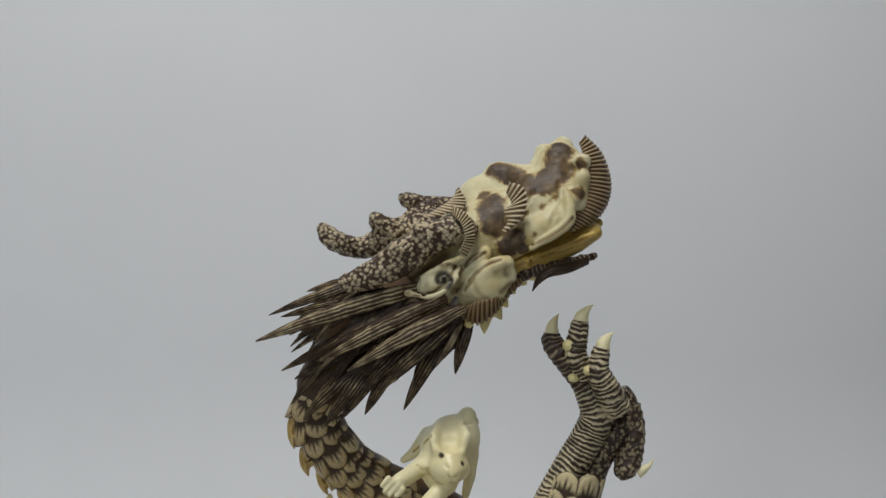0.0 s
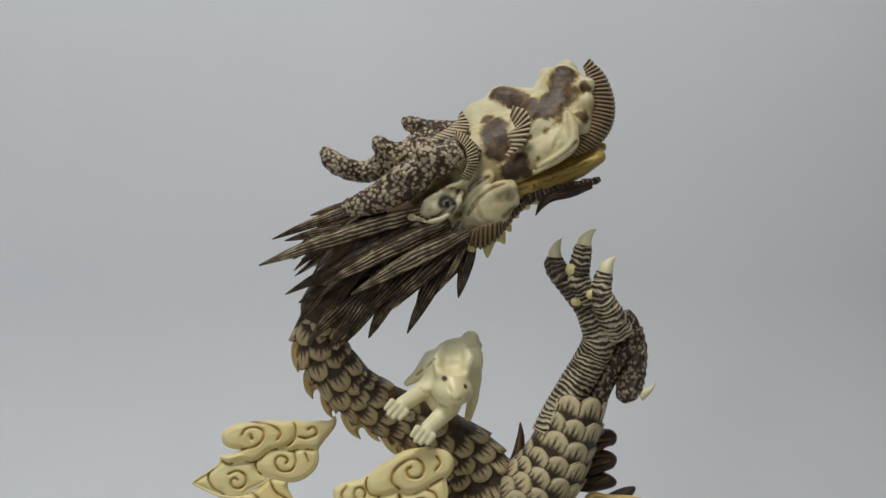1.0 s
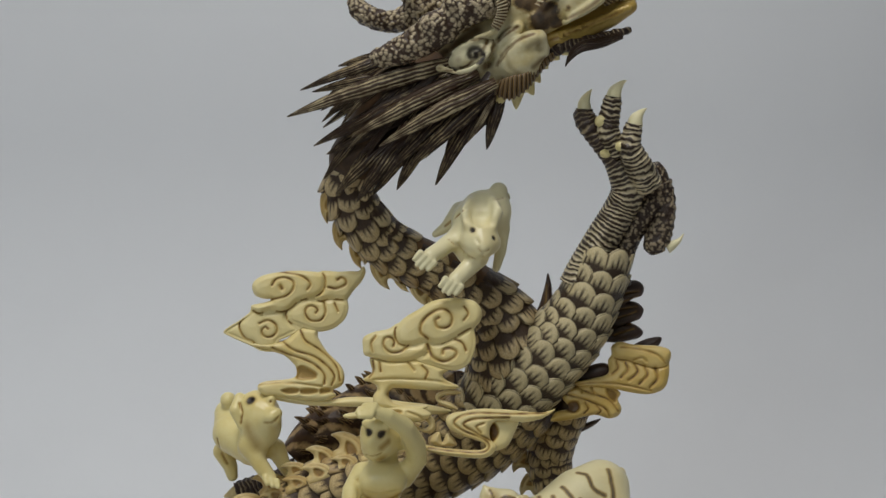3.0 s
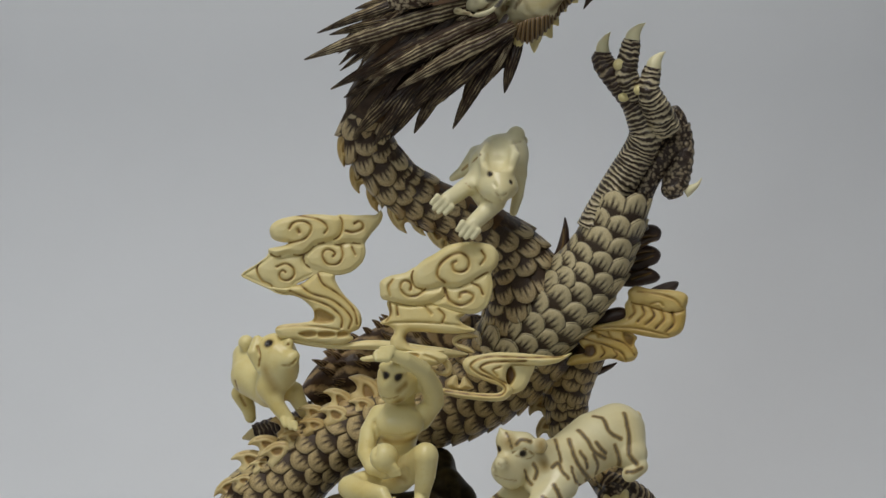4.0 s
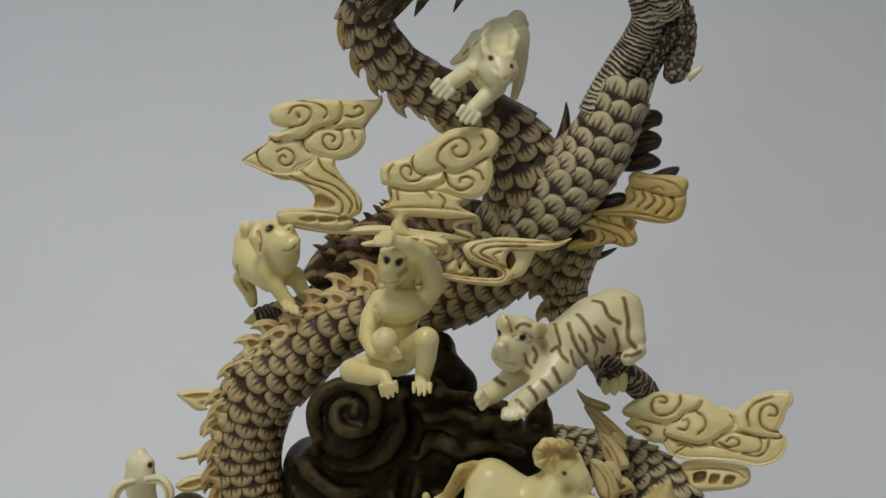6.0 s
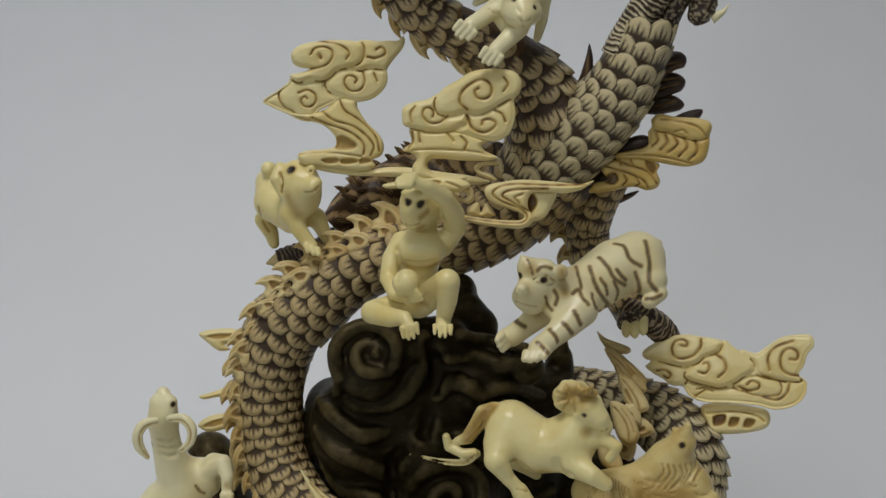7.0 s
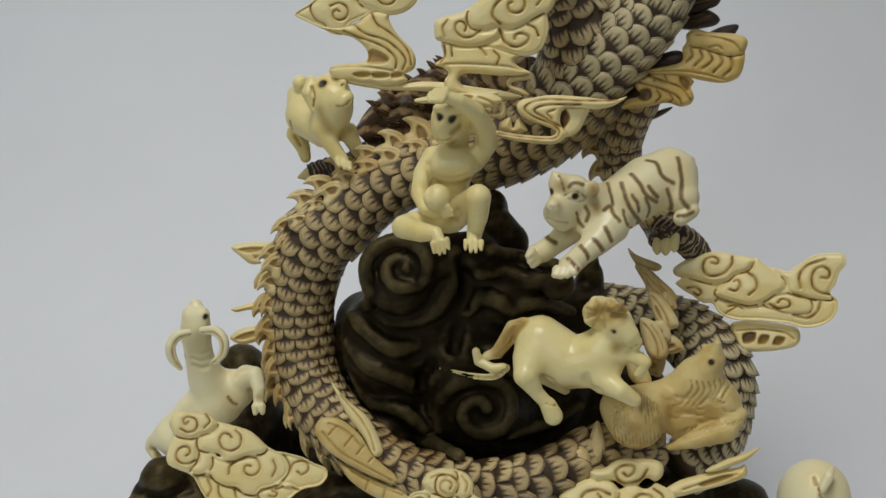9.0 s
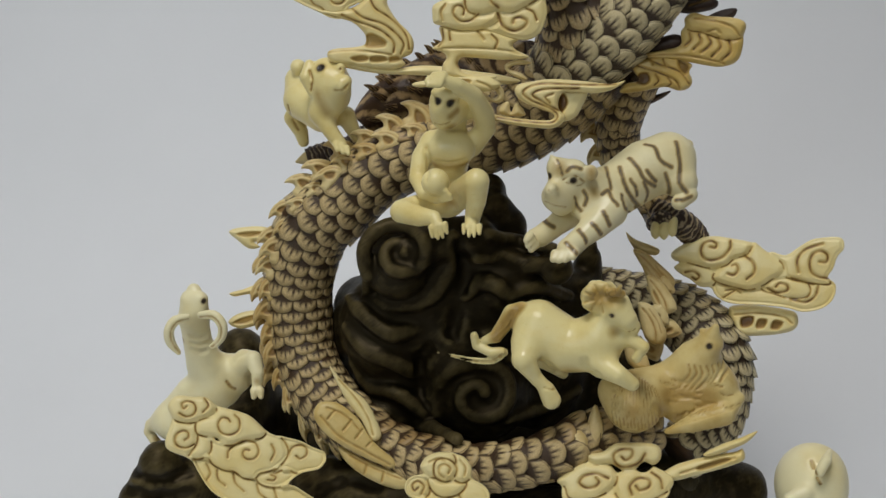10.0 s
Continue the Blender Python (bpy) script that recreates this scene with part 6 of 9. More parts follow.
# ---------------------------------------------------------------- clouds
def build_cloud_left():
    thing = empty("scroll_cloud", (-0.0765, 0.0000, 0.2851), "yellowed ivory cloud with engraved scrolls and a flowing stem", "carved cloud", "scroll clouds")
    c = Relief((-0.0765, 0.0000, 0.2851), 0)
    c.lobe((-19.3, 18.2), (-20.0, 22.7), (-16.2, 26.1), (-9.3, 27.7), (-0.6, 28.3), (8.0, 27.6), (11.2, 25.9), (11.4, 20.9), (9.1, 17.7), (4.1, 16.0), (-0.2, 14.9), (-3.4, 12.0), (-7.2, 10.5), (-12.6, 11.1), (-17.0, 10.0), (-19.9, 11.5), (-20.4, 13.5), (-15.0, 14.6), (-12.0, 15.8), (-15.9, 16.4))
    c.lobe((10.5, 27.6), (17.9, 27.5), (22.9, 27.7), (26.4, 27.6), (28.7, 29.6), (29.6, 27.3), (28.3, 23.8), (24.5, 19.4), (20.7, 15.3), (14.0, 15.6), (9.5, 14.7), (7.3, 16.7), (10.4, 20.9))
    c.lobe((-0.2, 14.9), (4.1, 16.0), (9.5, 15.0), (14.0, 15.6), (20.2, 15.0), (21.8, 12.0), (20.3, 7.0), (15.7, 2.9), (10.0, 1.3), (5.0, 1.9), (0.8, 3.7), (-3.6, 5.5), (-5.5, 8.8), (-4.4, 11.5))
    c.lobe((-25.3, 2.5), (-25.7, 5.5), (-23.7, 7.9), (-19.4, 11.8), (-14.6, 10.2), (-8.4, 11.1), (-5.4, 10.5), (-4.8, 7.0), (-1.9, 4.5), (0.8, 3.2), (-1.7, 1.0), (-6.2, -1.1), (-8.7, -2.3), (-10.2, -4.8), (-13.7, -5.9), (-17.4, -5.4), (-20.2, -2.1), (-23.4, -0.5))
    c.lobe((-32.9, 2.1), (-29.4, 5.0), (-25.7, 6.7), (-22.0, 7.9), (-18.4, 2.8), (-14.9, -3.4), (-12.0, -6.7), (-17.4, -5.6), (-24.7, -2.5), (-29.5, -0.2))
    c.line((-11.5, 15.8), (-5.8, 17.0), (-2.5, 19.9), (-2.2, 23.3), (-5.4, 25.1), (-9.6, 24.5), (-11.4, 22.0))
    c.line((-7.7, 21.5), (-7.2, 20.5), r=1.0)
    c.line((-7.8, 27.9), (-0.7, 26.5), (3.5, 24.5), (5.2, 22.0), (3.9, 19.8))
    c.line((13.1, 20.6), (16.5, 20.0), (20.3, 21.5), (20.6, 23.7), (18.9, 24.7), (17.1, 23.8), r=0.7)
    c.line((11.0, 14.2), (11.6, 9.7), (9.3, 6.3), (5.1, 6.3), (2.9, 9.4), (3.7, 12.1), (6.2, 12.5), (8.2, 11.0), (7.4, 9.5))
    c.line((15.7, 13.6), (17.1, 10.1))
    c.line((-17.1, 5.5), (-13.4, 6.7), (-10.2, 4.9), (-9.8, 1.7), (-12.3, -0.5), (-15.3, 0.0), (-16.2, 2.3), (-14.7, 3.8), (-13.5, 3.0))
    c.object("scroll_head", thing)
    c = Relief((-0.0765, 0.0000, 0.2851), 1.0, thick=6.0)
    c.lobe((-22.2, -3.3), (-14.9, -6.2), (-7.6, -8.3), (-3.2, -11.9), (-1.5, -14.9), (-2.1, -18.1), (-6.6, -19.2), (-15.2, -19.8), (-18.5, -21.9), (-16.1, -25.7), (-8.0, -27.1), (9.3, -29.3), (15.6, -27.0), (14.4, -24.4), (18.4, -22.3), (19.5, -17.8), (17.6, -13.3), (12.2, -7.7), (8.4, -1.4), (7.5, 2.3), (0.1, 3.0), (-7.4, -2.3))
    c.line((-11.7, -5.2), (-5.1, -8.1), (3.5, -11.3), (8.4, -14.6), (10.8, -17.9), (10.5, -21.6))
    c.line((-7.4, -2.3), (-2.6, -6.4), (6.0, -9.3), (12.1, -13.9), (15.0, -18.2), (13.7, -22.2))
    c.line((0.6, 2.0), (2.9, -2.6), (8.6, -6.4), (13.4, -10.7), (16.6, -15.3), (17.4, -20.3))
    c.line((-17.7, -21.2), (-10.3, -20.4), (-0.4, -21.1), (9.5, -22.6), stain=0.5)
    c.pit((-2.0, -14.9), (1.0, -13.2), (5.9, -15.5), (7.6, -17.6), (5.8, -19.5), (-1.6, -19.3), depth=2.2, stain=0.6)
    c.pit((-8.4, -23.7), (-4.2, -22.8), (-0.5, -23.3), (-1.0, -25.3), (-5.5, -25.7), depth=1.6, stain=0.6)
    c.pit((0.3, -23.4), (7.0, -23.5), (7.4, -25.5), (1.0, -25.9), depth=1.6, stain=0.6)
    c.pit((8.7, -23.6), (12.4, -23.2), (13.4, -25.2), (8.9, -26.1), depth=1.6, stain=0.6)
    c.object("stem", thing)
    c = Relief((-0.0765, 0.0000, 0.2851), 1.5, thick=4.0)
    c.lobe((-17.3, -24.7), (-5.5, -26.5), (9.3, -28.8), (21.8, -27.6), (34.2, -28.4), (46.7, -30.5), (56.7, -32.0), (67.2, -35.2), (56.6, -36.5), (44.1, -34.7), (31.6, -32.6), (19.2, -31.8), (4.3, -30.9), (-10.5, -28.1))
    c.object("ribbon", thing)


def build_cloud_middle():
    thing = empty("scroll_cloud", (-0.0206, -0.0340, 0.2883), "yellowed ivory cloud with three engraved scrolls over ribbons", "carved cloud", "scroll clouds")
    c = Relief((-0.0206, -0.0340, 0.2883), 0)
    c.lobe((-11.2, 2.4), (-11.7, 7.1), (-8.2, 11.7), (-2.3, 15.2), (3.5, 18.7), (11.7, 19.9), (19.9, 19.0), (23.4, 15.9), (23.9, 12.2), (22.2, 8.7), (18.2, 7.0), (12.9, 4.0), (7.0, 1.4), (-0.0, 1.9), (-4.7, 0.5), (-8.9, 0.7))
    c.lobe((-25.3, 0.0), (-25.0, 3.6), (-21.0, 5.9), (-15.2, 7.1), (-11.2, 8.5), (-10.5, 3.6), (-8.2, 0.7), (-3.5, 0.5), (0.7, 1.2), (1.2, -2.3), (-2.3, -4.6), (-7.0, -6.3), (-14.0, -6.3), (-21.1, -4.6), (-24.6, -3.5))
    c.lobe((1.2, 1.2), (7.0, 1.4), (12.9, 4.0), (18.2, 7.5), (20.6, 6.6), (21.5, 1.2), (20.1, -4.6), (17.5, -8.2), (12.9, -10.0), (7.0, -9.3), (1.2, -7.7), (-2.8, -5.8), (1.2, -2.3))
    c.line((1.6, 3.1), (-1.4, 5.9), (-0.5, 10.3), (3.5, 13.8), (8.2, 15.2), (11.2, 12.9), (11.2, 9.4), (8.9, 7.5), (5.6, 8.0), (4.7, 10.6), (6.1, 11.7), r=0.7)
    c.line((16.6, 16.2), (18.2, 13.4), (16.4, 10.6))
    c.line((-6.5, 0.3), (-9.8, -2.3), (-14.0, -2.3), (-16.6, 0.5), (-15.9, 3.3), (-13.6, 3.6), (-12.2, 1.9), (-12.6, 0.0))
    c.line((-19.9, 4.3), (-21.7, 1.2), (-21.0, -2.3), stain=0.7)
    c.line((1.6, 0.5), (3.5, -4.2), (8.2, -6.3), (12.2, -4.6), (13.3, -2.3), (10.8, -0.9), (8.2, -1.4), (7.7, -3.0), r=0.7)
    c.line((12.9, 2.8), (15.9, 1.2), (17.3, -1.8))
    c.object("scroll_head", thing)
    c = Relief((-0.0206, -0.0340, 0.2883), 2.0, thick=7.0)
    c.lobe((-22.2, -4.6), (-14.0, -5.8), (-2.3, -5.3), (7.5, -8.4), (10.3, -9.8), (7.9, -11.7), (9.3, -14.0), (14.5, -17.0), (4.7, -18.2), (-9.4, -17.3), (-13.6, -17.7), (-14.3, -21.0), (-10.5, -23.8), (1.2, -24.5), (-2.8, -26.6), (-18.7, -25.4), (-21.1, -21.0), (-19.4, -17.5), (-21.1, -15.2), (-25.3, -13.7), (-21.5, -10.5))
    c.line((-21.1, -5.8), (-20.8, -9.8), (-22.7, -13.0))
    c.line((-18.2, -6.5), (-17.8, -10.2))
    c.line((-6.6, -6.5), (-4.0, -9.8), stain=0.6)
    c.line((-0.9, -7.9), (1.4, -10.5), (0.5, -13.3))
    c.line((-21.1, -13.5), (-9.4, -13.3), (4.7, -14.2), (10.5, -15.6), r=0.5, stain=0.35)
    c.pit((-15.4, -19.6), (-13.6, -17.7), (-9.8, -18.0), (-11.0, -21.9), (-13.6, -22.4), depth=1.5, stain=0.6)
    c.object("stem", thing)
    c = Relief((-0.0206, -0.0340, 0.2883), 0.0, thick=5.0)
    c.lobe((-32.8, -27.8), (-18.7, -25.4), (-4.7, -24.5), (1.2, -26.4), (2.8, -28.5), (-2.4, -31.1), (-10.5, -30.6), (-18.7, -28.7), (-30.4, -29.7))
    c.pit((-17.6, -26.1), (-10.5, -25.9), (-8.9, -27.1), (-11.7, -28.3), (-15.9, -27.6), depth=1.2, stain=0.6)
    c.line((-6.6, -26.9), (-2.4, -28.5), (-0.5, -30.4), stain=0.4)
    c.object("ribbon", thing)
    c = Relief((-0.0206, -0.0340, 0.2883), 3.0, thick=5.0)
    c.lobe((4.7, -20.3), (8.2, -18.2), (13.6, -18.2), (15.4, -19.6), (11.7, -20.1), (8.2, -20.5), (6.5, -21.9), (11.2, -23.4), (14.0, -26.2), (10.7, -25.7), (5.8, -23.4))
    c.object("hook", thing, IVORY_FIN)
    c = Relief((-0.0206, -0.0340, 0.2883), 3.0, thick=5.0)
    c.lobe((-0.5, -29.4), (2.8, -28.7), (4.7, -31.8), (4.0, -35.0), (-0.0, -35.7), (-4.7, -33.6), (-8.9, -33.2), (-10.5, -31.8), (-5.9, -31.3), (-0.0, -33.9), (1.9, -32.2))
    c.object("hook", thing, IVORY_FIN)
    c = Relief((-0.0206, -0.0340, 0.2883), 3.0, thick=5.0)
    c.lobe((2.3, -39.3), (4.0, -36.2), (6.5, -35.5), (7.5, -39.7), (9.3, -36.0), (11.7, -37.4), (13.6, -40.7), (10.3, -41.4), (4.7, -41.1))
    c.object("hook", thing, IVORY_FIN)


def build_cloud_ribbon():
    thing = empty("ribbon_cloud", (0.0030, -0.0420, 0.2544), "yellowed ivory ribbon of cloud winding across the body", "carved cloud", "scroll clouds")
    c = Relief((0.0030, -0.0420, 0.2544), 0, thick=5.0)
    c.lobe((30.7, 9.5), (24.5, 8.0), (11.6, 9.0), (-0.0, 9.4), (-8.2, 8.1), (-12.9, 6.9), (-14.5, 4.1), (-12.6, 0.8), (-6.9, -1.9), (-0.9, -3.9), (2.0, -5.5), (0.1, -7.4), (-9.2, -7.3), (-18.6, -6.3), (-24.7, -5.4), (-23.7, -7.7), (-13.9, -9.9), (0.1, -10.9), (4.8, -9.0), (6.4, -6.0), (3.8, -2.7), (3.8, 1.5), (5.8, 4.1), (10.5, 4.3), (18.7, 4.0), (25.6, 5.7))
    c.line((26.8, 7.8), (11.6, 7.2), (-2.4, 7.5), (-8.9, 5.8), (-11.0, 3.2), (-7.4, 0.4), (0.1, -2.5), (3.4, -5.3), (0.6, -8.4), (-11.5, -8.0), (-21.4, -6.8))
    c.line((11.7, 5.8), (1.2, 5.4), (-5.1, 4.4), (-7.0, 2.5), (-2.8, -0.0), (3.8, -3.4))
    c.line((1.2, 3.3), (-1.8, 1.9), (0.0, -0.4), stain=0.8)
    c.line((-8.3, -2.4), (-8.8, -5.4), stain=0.7)
    c.line((-5.1, -3.1), (-5.3, -6.3), stain=0.7)
    c.line((-12.3, -0.8), (-13.5, -4.8), stain=0.7)
    c.object("ribbon", thing)
    c = Relief((0.0030, -0.0420, 0.2544), 4.0, thick=4.0)
    c.lobe((3.0, 4.7), (15.2, 5.8), (13.6, -1.0), (10.8, -5.9), (5.7, -7.8), (3.1, -3.7))
    c.pit((2.8, 1.9), (5.8, 3.6), (7.5, -0.4), (4.8, -4.6), (3.1, -2.3), depth=2, stain=1.0)
    c.object("web", thing)


def build_cloud_right():
    thing = empty("ribbon_cloud", (0.0626, 0.0000, 0.2658), "yellowed ivory cloud wing with curved ribs", "carved cloud", "scroll clouds")
    c = Relief((0.0626, 0.0000, 0.2658), 0)
    c.lobe((-2.9, 13.8), (0.7, 16.7), (6.8, 15.6), (16.6, 15.4), (22.0, 14.1), (23.4, 11.2), (21.3, 6.7), (15.7, 5.5), (9.6, 7.0), (4.6, 8.6), (-0.8, 9.4))
    c.line((1.5, 14.2), (9.4, 13.5), (16.8, 11.5), (20.8, 7.9), stain=0.7)
    c.line((7.1, 8.9), (10.7, 9.8), (12.5, 8.4), stain=0.5)
    c.lobe((-4.0, 8.6), (-0.8, 9.9), (9.5, 7.8), (21.5, 7.2), (22.2, 0.8), (19.9, -3.7), (13.6, -5.9), (5.0, -5.2), (-4.8, -3.6), (-17.2, -3.3), (-22.1, -4.2), (-19.7, -1.9), (-9.9, 0.4), (-3.8, 2.9))
    c.line((-0.3, 8.0), (0.3, 5.0), (-2.1, 2.4), r=0.7)
    c.line((3.7, 7.6), (4.7, 4.4), (1.9, 1.1), r=0.7)
    c.line((7.6, 7.0), (8.9, 3.6), (5.4, -0.0), r=0.7)
    c.line((12.0, 6.4), (13.1, 2.5), (9.8, -1.6), r=0.7)
    c.line((16.5, 5.5), (17.6, 1.1), (14.3, -2.9), r=0.7)
    c.line((-20.9, -3.2), (-9.8, -1.6), (2.5, -2.1), (14.8, -4.2), stain=0.6)
    c.object("scroll_head", thing, IVORY_AMBER)
    c = Relief((0.0626, 0.0000, 0.2658), 1.5, thick=6.0)
    c.lobe((-24.1, -6.0), (-14.8, -2.5), (-4.9, -2.6), (1.6, -5.4), (0.7, -8.6), (2.3, -12.3), (1.0, -15.6), (-3.2, -17.0), (-9.4, -15.7), (-19.2, -18.1), (-28.4, -19.2), (-26.3, -15.1), (-20.6, -13.1), (-23.2, -9.5))
    c.line((-22.1, -7.0), (-12.1, -9.6), (-5.0, -12.6), (-3.0, -15.7))
    c.line((-18.4, -3.6), (-12.2, -5.9), (-3.4, -8.8), (0.9, -13.6))
    c.line((-16.0, -3.5), (-14.9, -6.0), stain=0.8)
    c.line((-10.8, -3.6), (-9.7, -6.3), stain=0.8)
    c.line((-13.5, -10.4), (-12.2, -13.1), (-13.9, -15.1))
    c.line((-8.3, -11.4), (-6.7, -13.9), (-8.2, -15.2))
    c.pit((-20.7, -10.4), (-17.0, -9.8), (-15.7, -13.0), (-18.1, -15.3), (-22.3, -14.0), depth=2.2, stain=1.0)
    c.pit((-4.4, -3.4), (0.4, -5.7), (-0.4, -10.2), (-3.7, -7.5), depth=1.8, stain=0.8)
    c.object("wing", thing, IVORY_AMBER)


def build_cloud_tail():
    thing = empty("scroll_cloud", (0.0987, -0.0100, 0.1679), "yellowed ivory cloud with four engraved scrolls and a pierced loop", "carved cloud", "scroll clouds")
    c = Relief((0.0987, -0.0100, 0.1679), 0, thick=8.0)
    c.lobe((-38.9, 4.6), (-34.9, 8.4), (-27.6, 12.4), (-20.1, 14.1), (-12.5, 13.7), (-4.9, 12.9), (-3.3, 11.0), (-5.6, 6.7), (-10.5, 4.7), (-13.9, 1.3), (-20.1, -0.6), (-26.5, 0.1), (-32.9, 1.3), (-37.6, 1.6))
    c.lobe((-16.3, 0.3), (-10.5, 4.7), (-5.2, 7.2), (-2.4, 12.6), (1.5, 10.4), (6.8, 7.0), (10.9, 3.6), (10.7, -0.2), (6.5, -3.2), (3.0, -6.1), (-3.0, -8.7), (-9.3, -8.1), (-16.5, -6.7), (-19.2, -4.4))
    c.lobe((-37.0, -1.4), (-29.2, 1.6), (-21.4, -0.2), (-18.0, -3.8), (-18.9, -8.2), (-24.3, -9.5), (-29.2, -6.6), (-33.7, -4.5))
    c.lobe((5.7, 9.0), (11.7, 8.3), (16.3, 11.7), (22.1, 16.1), (29.2, 18.0), (35.3, 18.0), (36.7, 13.6), (34.1, 9.6), (32.9, 4.4), (30.8, 0.4), (31.9, -2.8), (25.0, -3.2), (18.8, -2.8), (12.5, -1.3), (10.6, 3.6))
    c.lobe((2.5, -6.1), (6.5, -2.9), (13.8, -1.2), (21.3, -2.5), (23.8, -6.4), (22.0, -9.8), (14.6, -10.8), (8.3, -9.4), (3.8, -8.6))
    c.lobe((-18.3, -6.4), (-9.3, -7.5), (3.2, -7.4), (15.2, -3.1), (32.2, -1.5), (34.8, -5.5), (33.1, -10.8), (28.5, -14.5), (21.3, -16.3), (13.8, -15.2), (1.4, -15.2), (-8.6, -15.7), (-15.0, -14.3), (-18.6, -10.8))
    c.line((-21.7, 8.8), (-19.4, 8.7), (-19.1, 10.6), (-21.7, 11.6), (-24.6, 10.1), (-25.5, 6.6), (-23.7, 3.4), (-19.9, 3.0), (-15.5, 5.0), (-12.9, 9.1), (-12.9, 12.4), r=0.75)
    c.line((-12.8, -2.5), (-10.0, -2.7), (-8.5, -0.3), (-9.5, 1.9), (-11.2, 1.5), r=0.75)
    c.line((-6.1, 6.4), (-2.1, 3.4), (-1.2, -0.6), (-4.1, -4.0), r=0.75)
    c.line((-31.7, -3.5), (-28.0, -2.9), (-25.3, -4.7), (-26.6, -6.4), (-28.5, -5.5), r=0.75)
    c.line((26.6, 6.6), (29.5, 6.9), (29.7, 9.9), (26.9, 11.4), (23.8, 10.1), (22.4, 6.7), (23.3, 2.2), (26.5, -0.0), (31.1, -0.3), r=0.75)
    c.line((27.3, 14.8), (20.0, 11.6), (17.0, 6.7), (18.0, 1.2), r=0.75)
    c.line((5.2, -7.4), (9.3, -8.8), (13.6, -7.6), (13.6, -5.3), (10.4, -4.6), (8.8, -6.3), r=0.7)
    c.line((16.4, -11.2), (22.1, -11.9), (26.0, -8.9), (27.1, -4.3), r=0.7)
    c.line((15.0, -1.6), (21.3, -3.0), (25.1, -3.7), stain=0.8)
    c.line((-12.9, -10.2), (-9.2, -9.1), (-6.6, -10.4), stain=0.8)
    c.line((-13.8, -13.4), (-9.1, -9.8), stain=0.8)
    c.object("scroll_head", thing)
    c = Relief((0.0987, -0.0100, 0.1679), 7.0, thick=8.0)
    c.lobe((-10.9, -17.7), (-1.1, -15.5), (13.9, -16.0), (19.0, -17.5), (20.1, -22.2), (17.2, -25.8), (7.6, -28.6), (-4.8, -29.7), (-8.7, -25.2))
    # The slots are shallow pits painted dark, not cut through.
    c.pit((-5.0, -21.7), (0.1, -20.7), (-0.2, -24.8), (-4.6, -26.1), depth=3, stain=1)
    c.pit((2.5, -21.7), (6.4, -21.6), (5.3, -25.3), (1.9, -25.9), depth=2.4, stain=0.8)
    c.pit((9.4, -21.5), (13.4, -21.9), (11.8, -25.4), (8.3, -25.5), depth=2.4, stain=0.8)
    c.line((-8.1, -20.8), (3.0, -18.9), (12.9, -19.4), (17.4, -22.0), stain=0.6)
    c.object("loop", thing)


